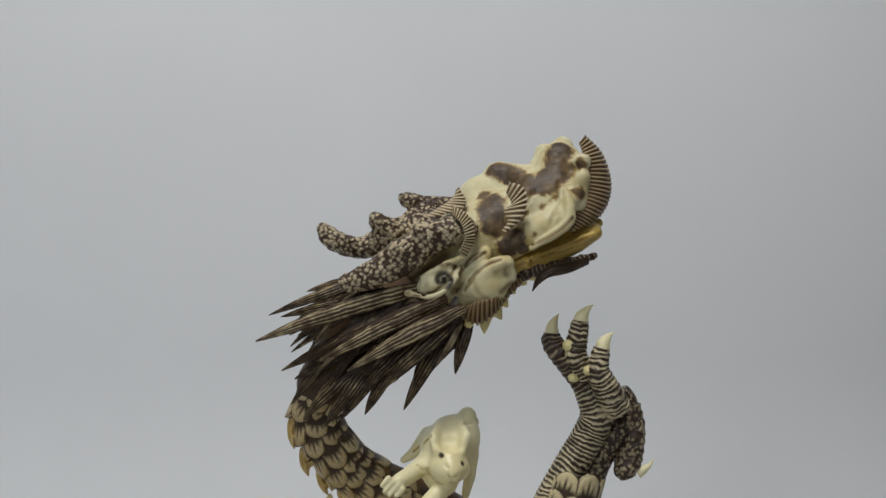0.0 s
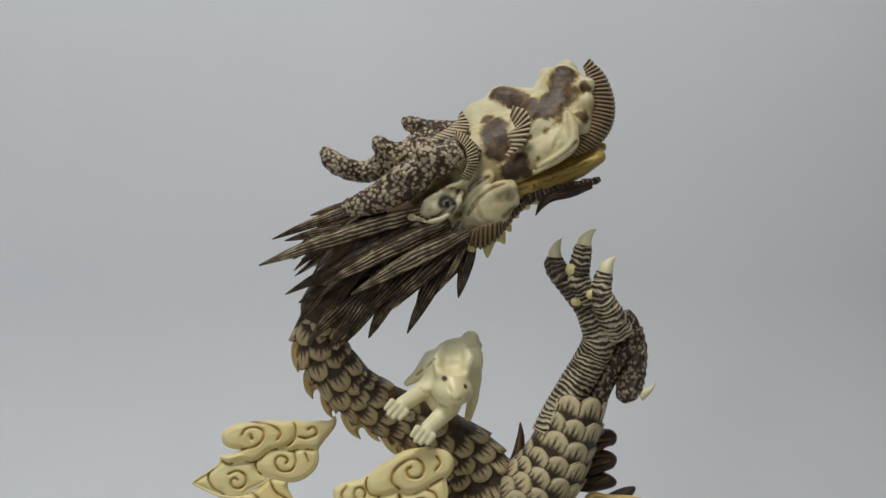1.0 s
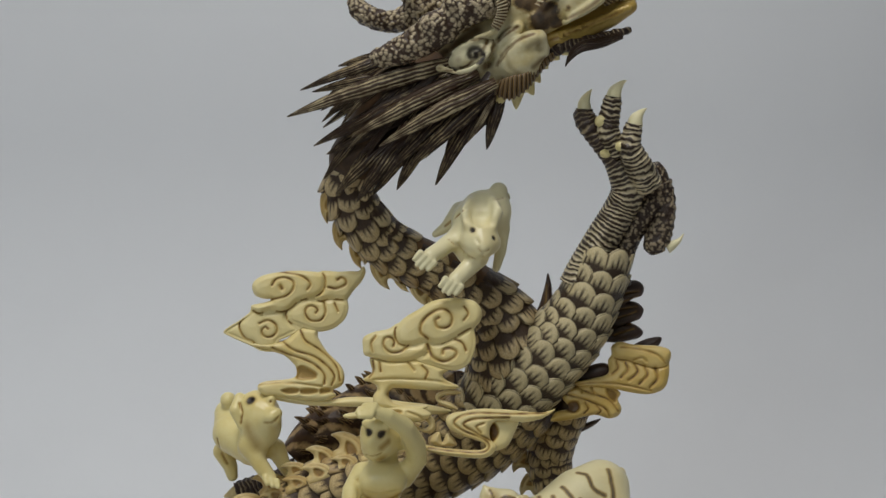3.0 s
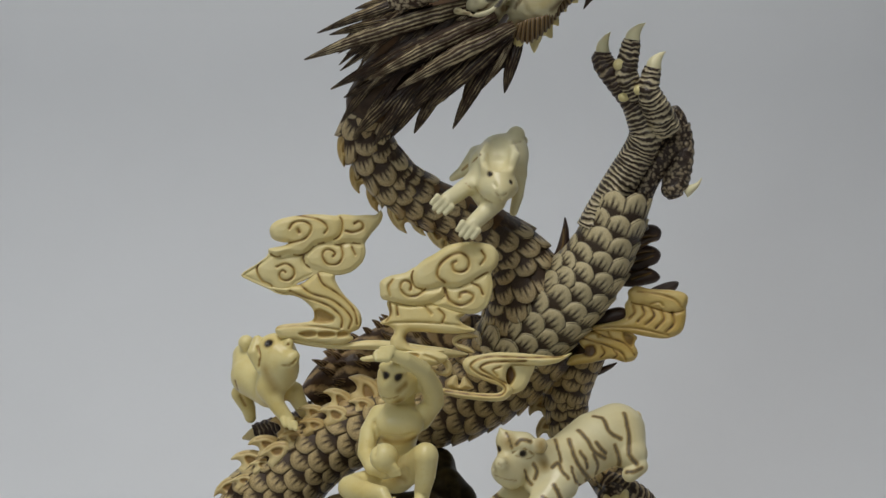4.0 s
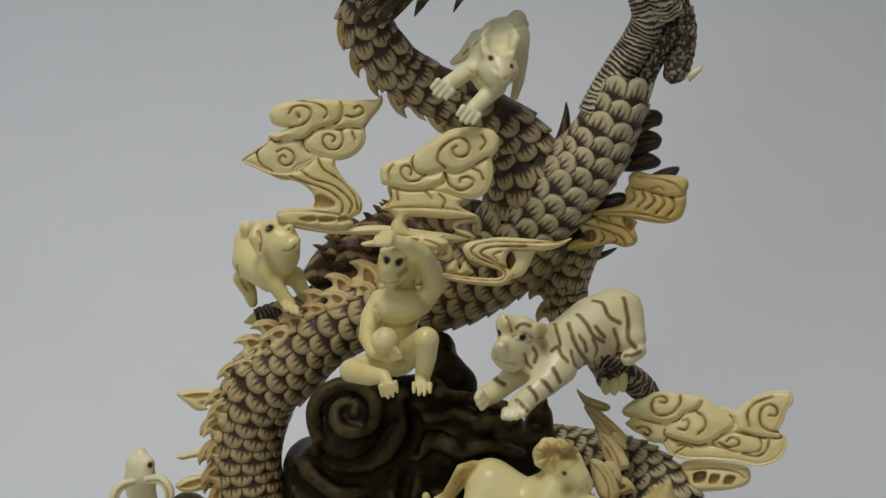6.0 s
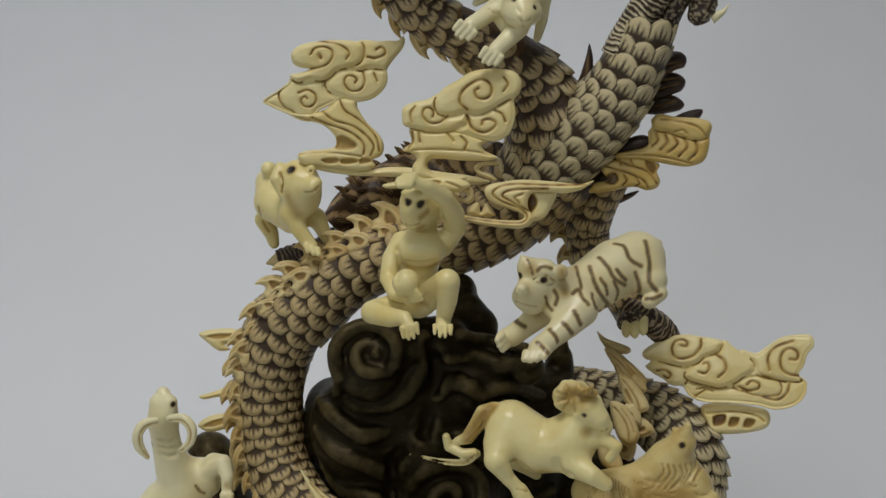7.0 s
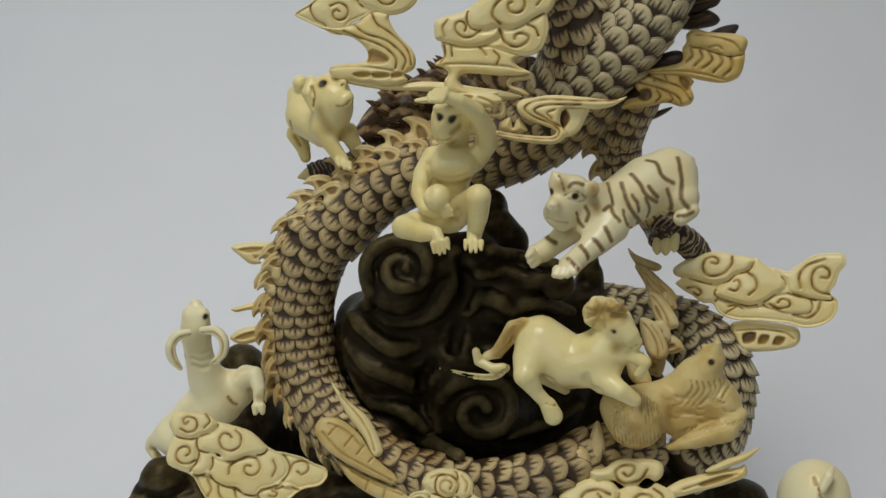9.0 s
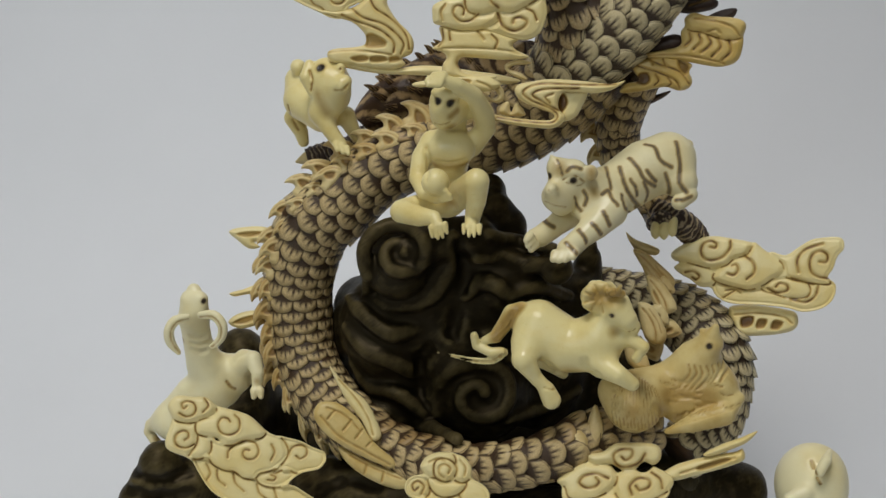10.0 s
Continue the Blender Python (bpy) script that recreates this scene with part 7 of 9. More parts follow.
def build_cloud_goat():
    thing = empty("scroll_cloud", (-0.1253, -0.0780, 0.1074), "yellowed ivory cloud with many engraved scrolls under the goat", "carved cloud", "scroll clouds")
    c = Relief((-0.1253, -0.0780, 0.1074), 0, thick=7.0)
    c.lobe((-30.9, 20.5), (-27.1, 24.1), (-20.4, 23.1), (-14.4, 22.4), (-10.3, 17.9), (-12.4, 14.5), (-18.6, 12.5), (-22.3, 11.8), (-27.7, 13.2), (-30.4, 16.6))
    c.lobe((-18.6, 12.5), (-11.7, 14.4), (-9.8, 17.7), (-3.8, 16.2), (3.3, 13.2), (7.9, 8.7), (10.1, 5.3), (8.0, 3.0), (2.6, 2.7), (-2.3, 1.4), (-7.2, 1.1), (-10.6, 4.6), (-16.6, 5.8), (-19.4, 7.7))
    c.lobe((-33.0, 4.7), (-31.3, 9.4), (-28.6, 14.0), (-22.3, 12.1), (-19.2, 11.3), (-19.0, 6.5), (-19.7, 2.9), (-21.8, -0.1), (-24.3, -2.3), (-29.0, -0.5), (-32.2, 1.5))
    c.lobe((-19.4, 7.0), (-15.4, 5.9), (-13.6, 3.6), (-14.1, -1.2), (-18.4, -3.8), (-23.1, -2.9), (-23.7, 0.1), (-20.2, 2.2))
    c.lobe((-6.5, 1.1), (-1.1, 2.3), (5.1, 2.8), (10.1, 5.1), (13.7, 3.8), (17.2, 1.6), (19.3, -4.0), (16.5, -8.6), (11.5, -11.4), (6.5, -12.2), (4.0, -14.4), (-0.8, -13.5), (-4.3, -10.5), (-9.0, -9.4), (-13.7, -6.1), (-15.1, -1.1), (-13.6, 3.6))
    c.lobe((16.3, 2.4), (24.5, 0.5), (30.4, -3.0), (34.9, -5.3), (35.4, -9.0), (32.2, -12.4), (27.2, -13.2), (22.3, -13.5), (17.6, -11.2), (12.6, -12.7), (16.5, -8.2), (18.8, -4.0))
    c.lobe((5.3, -12.6), (11.5, -11.1), (16.3, -11.5), (22.8, -13.1), (18.9, -16.9), (14.6, -18.7), (9.8, -18.3), (5.8, -16.2))
    c.lobe((-21.9, -2.5), (-14.8, -4.1), (-7.8, -8.5), (-1.9, -11.0), (4.0, -13.9), (8.6, -17.7), (15.9, -18.6), (20.7, -18.7), (25.4, -22.0), (30.5, -26.4), (30.1, -31.7), (10.3, -28.7), (-3.9, -24.6), (-13.3, -19.2), (-18.6, -11.7))
    c.line((-22.8, 18.9), (-24.1, 18.1), (-24.7, 20.1), (-22.7, 21.1), (-19.9, 20.2), (-19.0, 17.4), (-20.4, 15.1), (-23.3, 14.6), (-26.1, 16.3))
    c.line((-15.2, 22.0), (-13.6, 18.7), (-16.0, 16.0))
    c.line((-4.7, 10.9), (-6.0, 12.5), (-8.4, 12.7), (-10.0, 10.1), (-8.8, 6.6), (-5.2, 5.3), (-1.5, 7.0), (-0.8, 11.1), (-2.5, 13.7))
    c.line((-24.4, 4.7), (-22.9, 5.6), (-23.0, 7.8), (-25.1, 8.6), (-27.6, 7.6), (-28.7, 4.8), (-27.4, 2.3), (-24.1, 1.3), (-20.6, 2.5))
    c.line((2.6, -1.9), (0.6, -1.7), (-0.2, -3.8), (1.6, -5.7), (4.5, -5.7), (6.6, -2.9), (5.4, 0.8), (1.9, 2.3), (-2.3, 1.4), (-6.1, -1.2), (-6.8, -4.3))
    c.line((12.4, -0.3), (13.4, -3.5), (11.7, -7.0))
    c.line((22.6, -6.0), (24.4, -7.4), (27.0, -5.9), (27.2, -2.9), (24.4, -1.5), (21.1, -2.4), (19.2, -5.2))
    c.line((9.7, -15.4), (12.1, -15.8), (13.2, -14.4), (11.3, -13.3))
    c.line((-15.9, -6.4), (-14.7, -10.4), (-16.3, -13.1), stain=0.8)
    c.line((-11.7, -9.2), (-11.4, -13.1), (-8.7, -16.2), stain=0.8)
    c.line((-4.8, -10.7), (-4.1, -15.4), (-0.7, -19.3), stain=0.8)
    c.line((5.0, -16.9), (6.0, -20.8), (9.4, -24.0), stain=0.8)
    c.line((12.2, -19.0), (13.1, -23.4), stain=0.8)
    c.object("scroll_head", thing)


def build_cloud_front():
    thing = empty("scroll_cloud", (0.0424, -0.0850, 0.1065), "yellowed ivory cloud with scrolls and a pointed end by the rooster", "carved cloud", "scroll clouds")
    c = Relief((0.0424, -0.0850, 0.1065), 0, thick=8.0)
    c.lobe((-19.4, 6.0), (-13.5, 7.2), (-7.8, 11.2), (-0.8, 12.2), (7.5, 12.4), (11.2, 9.9), (10.9, 5.6), (8.0, 3.7), (4.4, 4.4), (1.0, 1.7), (-4.8, 0.8), (-9.7, 2.8), (-15.6, 1.8), (-18.8, 3.2))
    c.lobe((-31.7, -6.6), (-28.4, -3.0), (-21.5, 1.8), (-18.0, 1.9), (-9.6, 1.3), (-6.5, -2.9), (-8.6, -7.8), (-15.9, -12.4), (-25.3, -13.2), (-28.0, -8.7))
    c.lobe((-8.0, -4.7), (-2.4, 0.5), (4.7, 0.1), (9.2, 2.4), (16.0, -0.6), (16.9, -4.5), (12.2, -8.9), (5.4, -12.0), (-4.0, -12.8))
    c.lobe((-28.1, -7.7), (-16.1, -9.1), (-4.2, -9.1), (14.5, -6.6), (11.3, -12.4), (-3.7, -16.8), (-15.6, -17.1), (-27.5, -15.7))
    c.line((-5.1, 5.7), (-3.2, 4.5), (-0.9, 6.3), (-1.1, 8.9), (-5.3, 8.8), (-8.3, 6.4), (-7.3, 2.9), (-3.7, 1.6), (2.1, 3.7), (4.7, 7.9), r=0.75)
    c.line((-15.2, -3.6), (-13.9, -5.6), (-15.7, -7.7), (-19.2, -8.2), (-22.0, -6.3), (-20.2, -3.5), (-15.3, -2.2), (-10.0, -3.6), r=0.75)
    c.line((1.5, -5.8), (3.5, -7.5), (6.9, -5.8), (6.7, -3.0), (2.5, -2.6), (-0.9, -6.0), (0.1, -9.6), r=0.75)
    c.line((7.7, 0.2), (11.4, -2.1), (12.5, -5.8), r=0.7)
    c.object("scroll_head", thing)
    c = Relief((0.0424, -0.0850, 0.1065), 3.0, thick=6.0)
    c.lobe((10.6, -1.5), (16.2, 3.4), (20.8, 5.7), (30.0, 8.8), (41.5, 11.6), (44.9, 13.2), (46.0, 9.3), (41.7, 6.2), (28.1, 1.1), (16.6, -2.6))
    c.pit((26.7, 4.3), (37.0, 8.6), (39.8, 7.7), (29.1, 2.8), depth=1.6, stain=0.7)
    c.line((19.9, 0.9), (30.2, 5.0), (41.6, 9.0), stain=0.6)
    c.object("ribbon", thing)
    c = Relief((0.0424, -0.0850, 0.1065), 0.0, thick=6.0)
    c.lobe((29.0, 10.1), (36.7, 14.7), (43.5, 17.6), (50.5, 21.0), (46.4, 15.9), (40.3, 12.6), (33.4, 9.5), (29.7, 8.8))
    c.object("point", thing)


def build_rosette():
    thing = empty("cloud_rosette", (-0.0350, -0.1040, 0.1133), "yellowed ivory rosette of curled petals on the lowest coil", "carved cloud", "")
    c = Relief((-0.0350, -0.1040, 0.1133), 0, thick=9.0)
    c.lobe((-4.7, 4.6), (-1.7, 6.4), (2.3, 5.1), (4.1, 1.8), (2.3, -1.8), (-1.2, -2.7), (-4.7, -0.5))
    c.lobe((-10.7, 3.7), (-8.2, 7.3), (-2.8, 9.2), (2.3, 8.5), (3.7, 4.6), (-0.0, 1.2), (-3.5, -1.4), (-7.5, -0.5), (-9.8, 1.4))
    c.lobe((1.6, 7.8), (6.9, 7.4), (10.2, 3.2), (9.9, -1.1), (6.5, -3.4), (3.2, -1.8), (3.2, 2.8))
    c.lobe((-7.4, -1.1), (-2.3, -2.3), (3.5, -2.3), (8.1, -3.6), (5.1, -7.8), (-1.2, -9.1), (-6.0, -6.4))
    c.lobe((8.3, -1.8), (14.3, -3.6), (17.6, -7.3), (16.6, -11.8), (8.1, -11.4), (5.1, -6.8))
    c.lobe((-17.2, -5.1), (-15.3, -1.4), (-10.7, -0.2), (-7.0, -3.0), (-7.4, -8.2), (-11.6, -10.1), (-15.8, -8.5))
    c.lobe((-7.0, -5.0), (2.3, -6.8), (9.2, -9.1), (8.1, -13.7), (-4.6, -13.7), (-8.8, -9.1))
    c.line((-1.0, -1.1), (-3.0, 0.5), (-2.8, 3.0), (-0.5, 4.1), (1.6, 2.5), (0.9, 0.5), stain=0.7)
    c.line((-11.6, -5.5), (-13.2, -6.4), (-13.9, -4.1), (-11.6, -2.8), (-9.1, -4.8), (-10.2, -7.8))
    c.line((-7.0, 5.0), (-3.5, 6.4), (-0.5, 5.5), stain=0.5)
    c.line((5.8, 5.8), (7.9, 2.8), (7.4, -0.4), stain=0.5)
    c.object("petal_group", thing)


for build in (build_cloud_left, build_cloud_middle, build_cloud_ribbon, build_cloud_right, build_cloud_tail, build_cloud_goat, build_cloud_front, build_rosette):
    build()

# ---------------------------------------------------------------- figurines
def eyes(c, *places):
    for x, y, z, r in places:
        c.dig((x, y, z, r * 0.45), k=0.0012, stain=0.35, wide=3.6)
        c.paint((x, y, z, r * 1.15), value=1.0, name="eye", soft=0.3)


def tone(c, *pts, value=0.3):
    """A breath of warm stain, also painted shade in creases, soft at its edges."""
    c.paint(*pts, value=min(0.8, 1.5 * value), soft=1.0)


def build_monkey():
    c = Clay(0.0006)
    c.ball((-0.036, -0.054, 0.2568, 0.0073), k=0.004)
    c.ball((-0.0389, -0.061, 0.2591), (0.0062, 0.005, 0.0068), 0.004)
    c.ball((-0.0378, -0.058, 0.253, 0.0046), k=0.006)
    c.ball((-0.0395, -0.062, 0.2525, 0.0032), k=0.006)
    c.limb((-0.0408, -0.066, 0.2568, 0.0009), (-0.0396, -0.067, 0.259, 0.0011), (-0.0386, -0.066, 0.261, 0.0011), k=0.005)
    c.limb((-0.0426, -0.066, 0.2647, 0.0013), (-0.0384, -0.068, 0.2656, 0.0016), (-0.0345, -0.066, 0.2639, 0.0016), k=0.004)
    c.ball((-0.029, -0.052, 0.2542), (0.0025, 0.004, 0.0045), 0.002)
    c.limb((-0.0355, -0.05, 0.2463, 0.0046), (-0.0369, -0.05, 0.2375, 0.0089), (-0.0383, -0.05, 0.2271, 0.008), (-0.0392, -0.05, 0.2158, 0.0099), k=0.005)
    c.ball((-0.0405, -0.058, 0.2381, 0.0046), k=0.007)
    c.ball((-0.0322, -0.058, 0.2378, 0.0046), k=0.007)
    c.limb((-0.0452, -0.052, 0.2399, 0.0042), (-0.049, -0.056, 0.2338, 0.0039), (-0.0499, -0.062, 0.227, 0.0035), (-0.0465, -0.07, 0.2237, 0.003), (-0.0412, -0.076, 0.2241, 0.0027), k=0.002)
    digits(c, (-0.0393, -0.08, 0.2261), (0.004, -0.002, 0.0015), (0.0008, 0, -0.0016), 3, 0.0013)
    c.limb((-0.0285, -0.05, 0.2372, 0.0044), (-0.0229, -0.052, 0.2457, 0.0042), (-0.0233, -0.056, 0.2532, 0.0041), (-0.027, -0.064, 0.2626, 0.0036), (-0.0334, -0.07, 0.2688, 0.0029), (-0.0381, -0.072, 0.271, 0.0024), k=0.002)
    digits(c, (-0.0391, -0.074, 0.272), (-0.0055, -0.002, 0.0004), (0.0005, 0.0014, 0.0010), 4, 0.0015)
    c.ball((-0.0413, -0.078, 0.2311, 0.0056), k=0.001)
    c.limb((-0.0333, -0.058, 0.2182, 0.0061), (-0.0252, -0.076, 0.2313, 0.0052), (-0.0252, -0.076, 0.2234, 0.0041), (-0.0267, -0.072, 0.2145, 0.0032), (-0.0269, -0.076, 0.2129, 0.0029), k=0.002)
    digits(c, (-0.0267, -0.079, 0.2136), (0.0, -0.003, -0.0035), (0.0021, 0, 0), 4, 0.0011, 0.0004)
    c.limb((-0.0393, -0.056, 0.2147, 0.0056), (-0.0534, -0.07, 0.2162, 0.005), (-0.0553, -0.074, 0.2169, 0.0048), (-0.0475, -0.082, 0.218, 0.004), (-0.0416, -0.085, 0.2189, 0.0029), (-0.0401, -0.087, 0.2176, 0.0024), k=0.002)
    digits(c, (-0.0395, -0.089, 0.2172), (0.001, -0.001, -0.005), (0.0019, 0, 0.0006), 4, 0.0011, 0.0004)
    c.dig((-0.0398, -0.085, 0.242, 0.0004), (-0.0349, -0.086, 0.2416, 0.0005), (-0.0293, -0.084, 0.2424, 0.0004), smooth=10, stain=0.5, k=0.002)
    c.dig((-0.0415, -0.08, 0.2565, 0.0003), (-0.0389, -0.08, 0.2558, 0.0004), (-0.0355, -0.078, 0.2564, 0.0003), smooth=8, stain=0.5)
    tone(c, (-0.0357, -0.075, 0.2578, 0.0022), (-0.0334, -0.07, 0.2586, 0.002), value=0.45)
    c.dig((-0.0326, -0.08, 0.2258, 0.0006), (-0.0339, -0.08, 0.221, 0.0004), stain=0.45, k=0.003)
    c.dig((-0.0451, -0.08, 0.2462, 0.0004), (-0.0442, -0.08, 0.2374, 0.0006), (-0.0447, -0.08, 0.2326, 0.0004), smooth=8, stain=0.45, k=0.002)
    tone(c, (-0.0362, -0.068, 0.2505, 0.0036), (-0.0282, -0.058, 0.2506, 0.0036), value=0.5)
    tone(c, (-0.0409, -0.08, 0.2386, 0.0031), (-0.0291, -0.08, 0.2396, 0.0031), value=0.35)
    tone(c, (-0.0353, -0.08, 0.2229, 0.0049), value=0.35)
    eyes(c, (-0.0406, -0.074, 0.2636, 0.0017), (-0.0356, -0.073, 0.2625, 0.0019))
    return tagged(c.object("monkey_figurine", IVORY), "polished ivory monkey sitting on the rock, shading its eyes", "animal figurine", "zodiac figurines")


def build_tiger():
    c = Clay(0.0006)
    # head
    c.ball((0.0125, -0.046, 0.2208, 0.0094), k=0.004)
    c.ball((0.007, -0.052, 0.2292, 0.0046), k=0.005)
    c.ball((0.0145, -0.052, 0.2284, 0.0042), k=0.005)
    c.ball((0.0062, -0.058, 0.219, 0.0056), k=0.006)
    c.ball((0.0044, -0.064, 0.2241, 0.0025), k=0.005)
    c.ball((0.0093, -0.056, 0.2144, 0.004), k=0.005)
    c.limb((0.0213, -0.046, 0.2227, 0.0038), (0.0215, -0.05, 0.2155, 0.0042), (0.017, -0.052, 0.2106, 0.0033), k=0.004)
    c.limb((0.0056, -0.052, 0.2311, 0.0021), (0.0043, -0.052, 0.2345, 0.0007), k=0.002)
    c.ball((0.0204, -0.054, 0.2283), (0.0032, 0.0022, 0.0034), 0.001)
    # body
    c.limb((0.0229, -0.042, 0.2155, 0.0095), (0.0326, -0.036, 0.2151, 0.0115), (0.0448, -0.026, 0.2206, 0.0126), (0.0539, -0.02, 0.2239, 0.0112), k=0.006)
    c.limb((0.0562, -0.022, 0.2228, 0.0102), (0.0598, -0.03, 0.2168, 0.0072), (0.0631, -0.034, 0.2127, 0.0038), (0.0591, -0.036, 0.2097, 0.0034), k=0.005)
    c.limb((0.0125, -0.044, 0.2058, 0.0057), (0.0067, -0.05, 0.2029, 0.0047), (0.0009, -0.056, 0.2005, 0.0045), (-0.0014, -0.058, 0.2003, 0.0042), k=0.003)
    digits(c, (-0.0026, -0.064, 0.2017), (-0.0015, -0.003, -0.001), (0.0010, 0.0004, -0.0022), 3, 0.0020)
    c.limb((0.0287, -0.05, 0.2106, 0.008), (0.0236, -0.056, 0.2065, 0.0061), (0.0171, -0.062, 0.2024, 0.0046), (0.012, -0.068, 0.1997, 0.0046), k=0.003)
    digits(c, (0.0109, -0.072, 0.1999), (-0.0012, -0.003, -0.0018), (0.0026, 0.0, 0.0004), 4, 0.0021)
    c.limb((0.0644, -0.004, 0.2248, 0.0025), (0.0661, -0.002, 0.2175, 0.0023), (0.0658, 0, 0.2088, 0.0018), k=0.003)
    # nose, mouth, lids
    c.dig((0.0013, -0.08, 0.2247, 0.0003), (0.0049, -0.08, 0.2233, 0.0004), (0.0098, -0.08, 0.2225, 0.0003), smooth=8, stain=0.45)
    c.dig((0.0025, -0.08, 0.2299, 0.0002), (0.0043, -0.08, 0.2285, 0.0003), (0.0065, -0.08, 0.2305, 0.0002), smooth=6, stain=0.4)
    c.dig((0.0081, -0.08, 0.2345, 0.0003), (0.0123, -0.08, 0.2363, 0.0004), (0.017, -0.08, 0.2336, 0.0003), smooth=8, stain=0.9)
    c.dig((0.009, -0.08, 0.2334, 0.0002), (0.0131, -0.08, 0.2318, 0.0003), (0.0166, -0.08, 0.2331, 0.0002), smooth=8, stain=0.5)
    tone(c, (0.021, -0.05, 0.2274, 0.0042), (0.0226, -0.05, 0.218, 0.0028), value=0.4)
    tone(c, (0.0068, -0.07, 0.2357, 0.0045), value=0.35)
    brush = lambda pts: c.paint(*[(x, y, z, r * 1.55) for x, y, z, r in curve(pts, 10)], value=0.9, soft=0.6)
    for s in ([(0.0255, -0.07, 0.2369, 0.0006), (0.0271, -0.07, 0.2315, 0.0009), (0.0282, -0.07, 0.2274, 0.0005)], [(0.0313, -0.07, 0.237, 0.0007), (0.0334, -0.07, 0.2304, 0.0011), (0.0364, -0.07, 0.2243, 0.0009), (0.0404, -0.07, 0.2196, 0.0005)], [(0.0351, -0.07, 0.2414, 0.0008), (0.0393, -0.07, 0.2365, 0.0011), (0.0418, -0.07, 0.2319, 0.0009), (0.0464, -0.07, 0.2291, 0.0004)],
              [(0.0422, -0.06, 0.2439, 0.0009), (0.0461, -0.06, 0.2428, 0.0011), (0.0489, -0.06, 0.2369, 0.0009), (0.0536, -0.06, 0.2341, 0.0005)], [(0.0429, -0.07, 0.2359, 0.0008), (0.0444, -0.07, 0.2336, 0.0011), (0.0467, -0.07, 0.2313, 0.0004)], [(0.051, -0.06, 0.2312, 0.0007), (0.0532, -0.06, 0.2254, 0.001), (0.053, -0.06, 0.221, 0.0005)]):
        brush(s)
    for s in ([(0.0416, -0.07, 0.2307, 0.0007), (0.0435, -0.07, 0.2259, 0.0009), (0.0428, -0.07, 0.2221, 0.0005)], [(0.036, -0.07, 0.2317, 0.0007), (0.0384, -0.07, 0.2282, 0.0009), (0.039, -0.07, 0.2248, 0.0005)], [(0.0328, -0.07, 0.2247, 0.0007), (0.0339, -0.07, 0.2199, 0.001), (0.0365, -0.07, 0.217, 0.0005)], [(0.0384, -0.07, 0.22, 0.0007), (0.0408, -0.07, 0.2167, 0.0007)],
              [(0.0557, -0.05, 0.2419, 0.0007), (0.0577, -0.05, 0.2313, 0.0012), (0.0577, -0.05, 0.2239, 0.0009), (0.061, -0.05, 0.2195, 0.0006)], [(0.0563, -0.06, 0.2194, 0.0007), (0.0594, -0.06, 0.2197, 0.0009), (0.0625, -0.06, 0.2213, 0.0006)], [(0.0247, -0.07, 0.2249, 0.0007), (0.0271, -0.07, 0.2267, 0.0009), (0.0286, -0.07, 0.2236, 0.0009), (0.0312, -0.07, 0.2203, 0.0005)]):
        brush(s)
    for s in ([(0.0255, -0.07, 0.2172, 0.0008), (0.0269, -0.07, 0.2148, 0.001), (0.0284, -0.07, 0.2114, 0.0007)], [(0.0211, -0.07, 0.2122, 0.0008), (0.023, -0.07, 0.2103, 0.001), (0.025, -0.07, 0.2074, 0.0007)], [(0.0158, -0.07, 0.2091, 0.0008), (0.0182, -0.07, 0.2062, 0.001), (0.0192, -0.07, 0.2038, 0.0007)], [(0.0112, -0.07, 0.2035, 0.0007), (0.0138, -0.07, 0.2011, 0.001), (0.0157, -0.07, 0.1992, 0.0007)],
              [(0.0016, -0.06, 0.2092, 0.0008), (0.0035, -0.06, 0.2075, 0.0012), (0.0059, -0.06, 0.2063, 0.0007)], [(0.017, -0.07, 0.2262, 0.0007), (0.0185, -0.07, 0.2233, 0.0009), (0.0177, -0.07, 0.2199, 0.0005)], [(0.0135, -0.07, 0.2232, 0.0006), (0.0145, -0.07, 0.2198, 0.0008), (0.0164, -0.07, 0.2174, 0.0005)], [(0.0058, -0.07, 0.2392, 0.0004), (0.0072, -0.07, 0.2364, 0.0007), (0.0082, -0.07, 0.2331, 0.0005)], [(0.01, -0.07, 0.2346, 0.0006), (0.0121, -0.07, 0.2365, 0.0009), (0.0157, -0.07, 0.2357, 0.0006)]):
        brush(s)
    eyes(c, (0.0128, -0.07, 0.2306, 0.0015), (0.0031, -0.065, 0.2305, 0.0014))
    return tagged(c.object("tiger_figurine", IVORY_TIGER), "ivory tiger with grey painted stripes climbing over the rock", "animal figurine", "zodiac figurines")


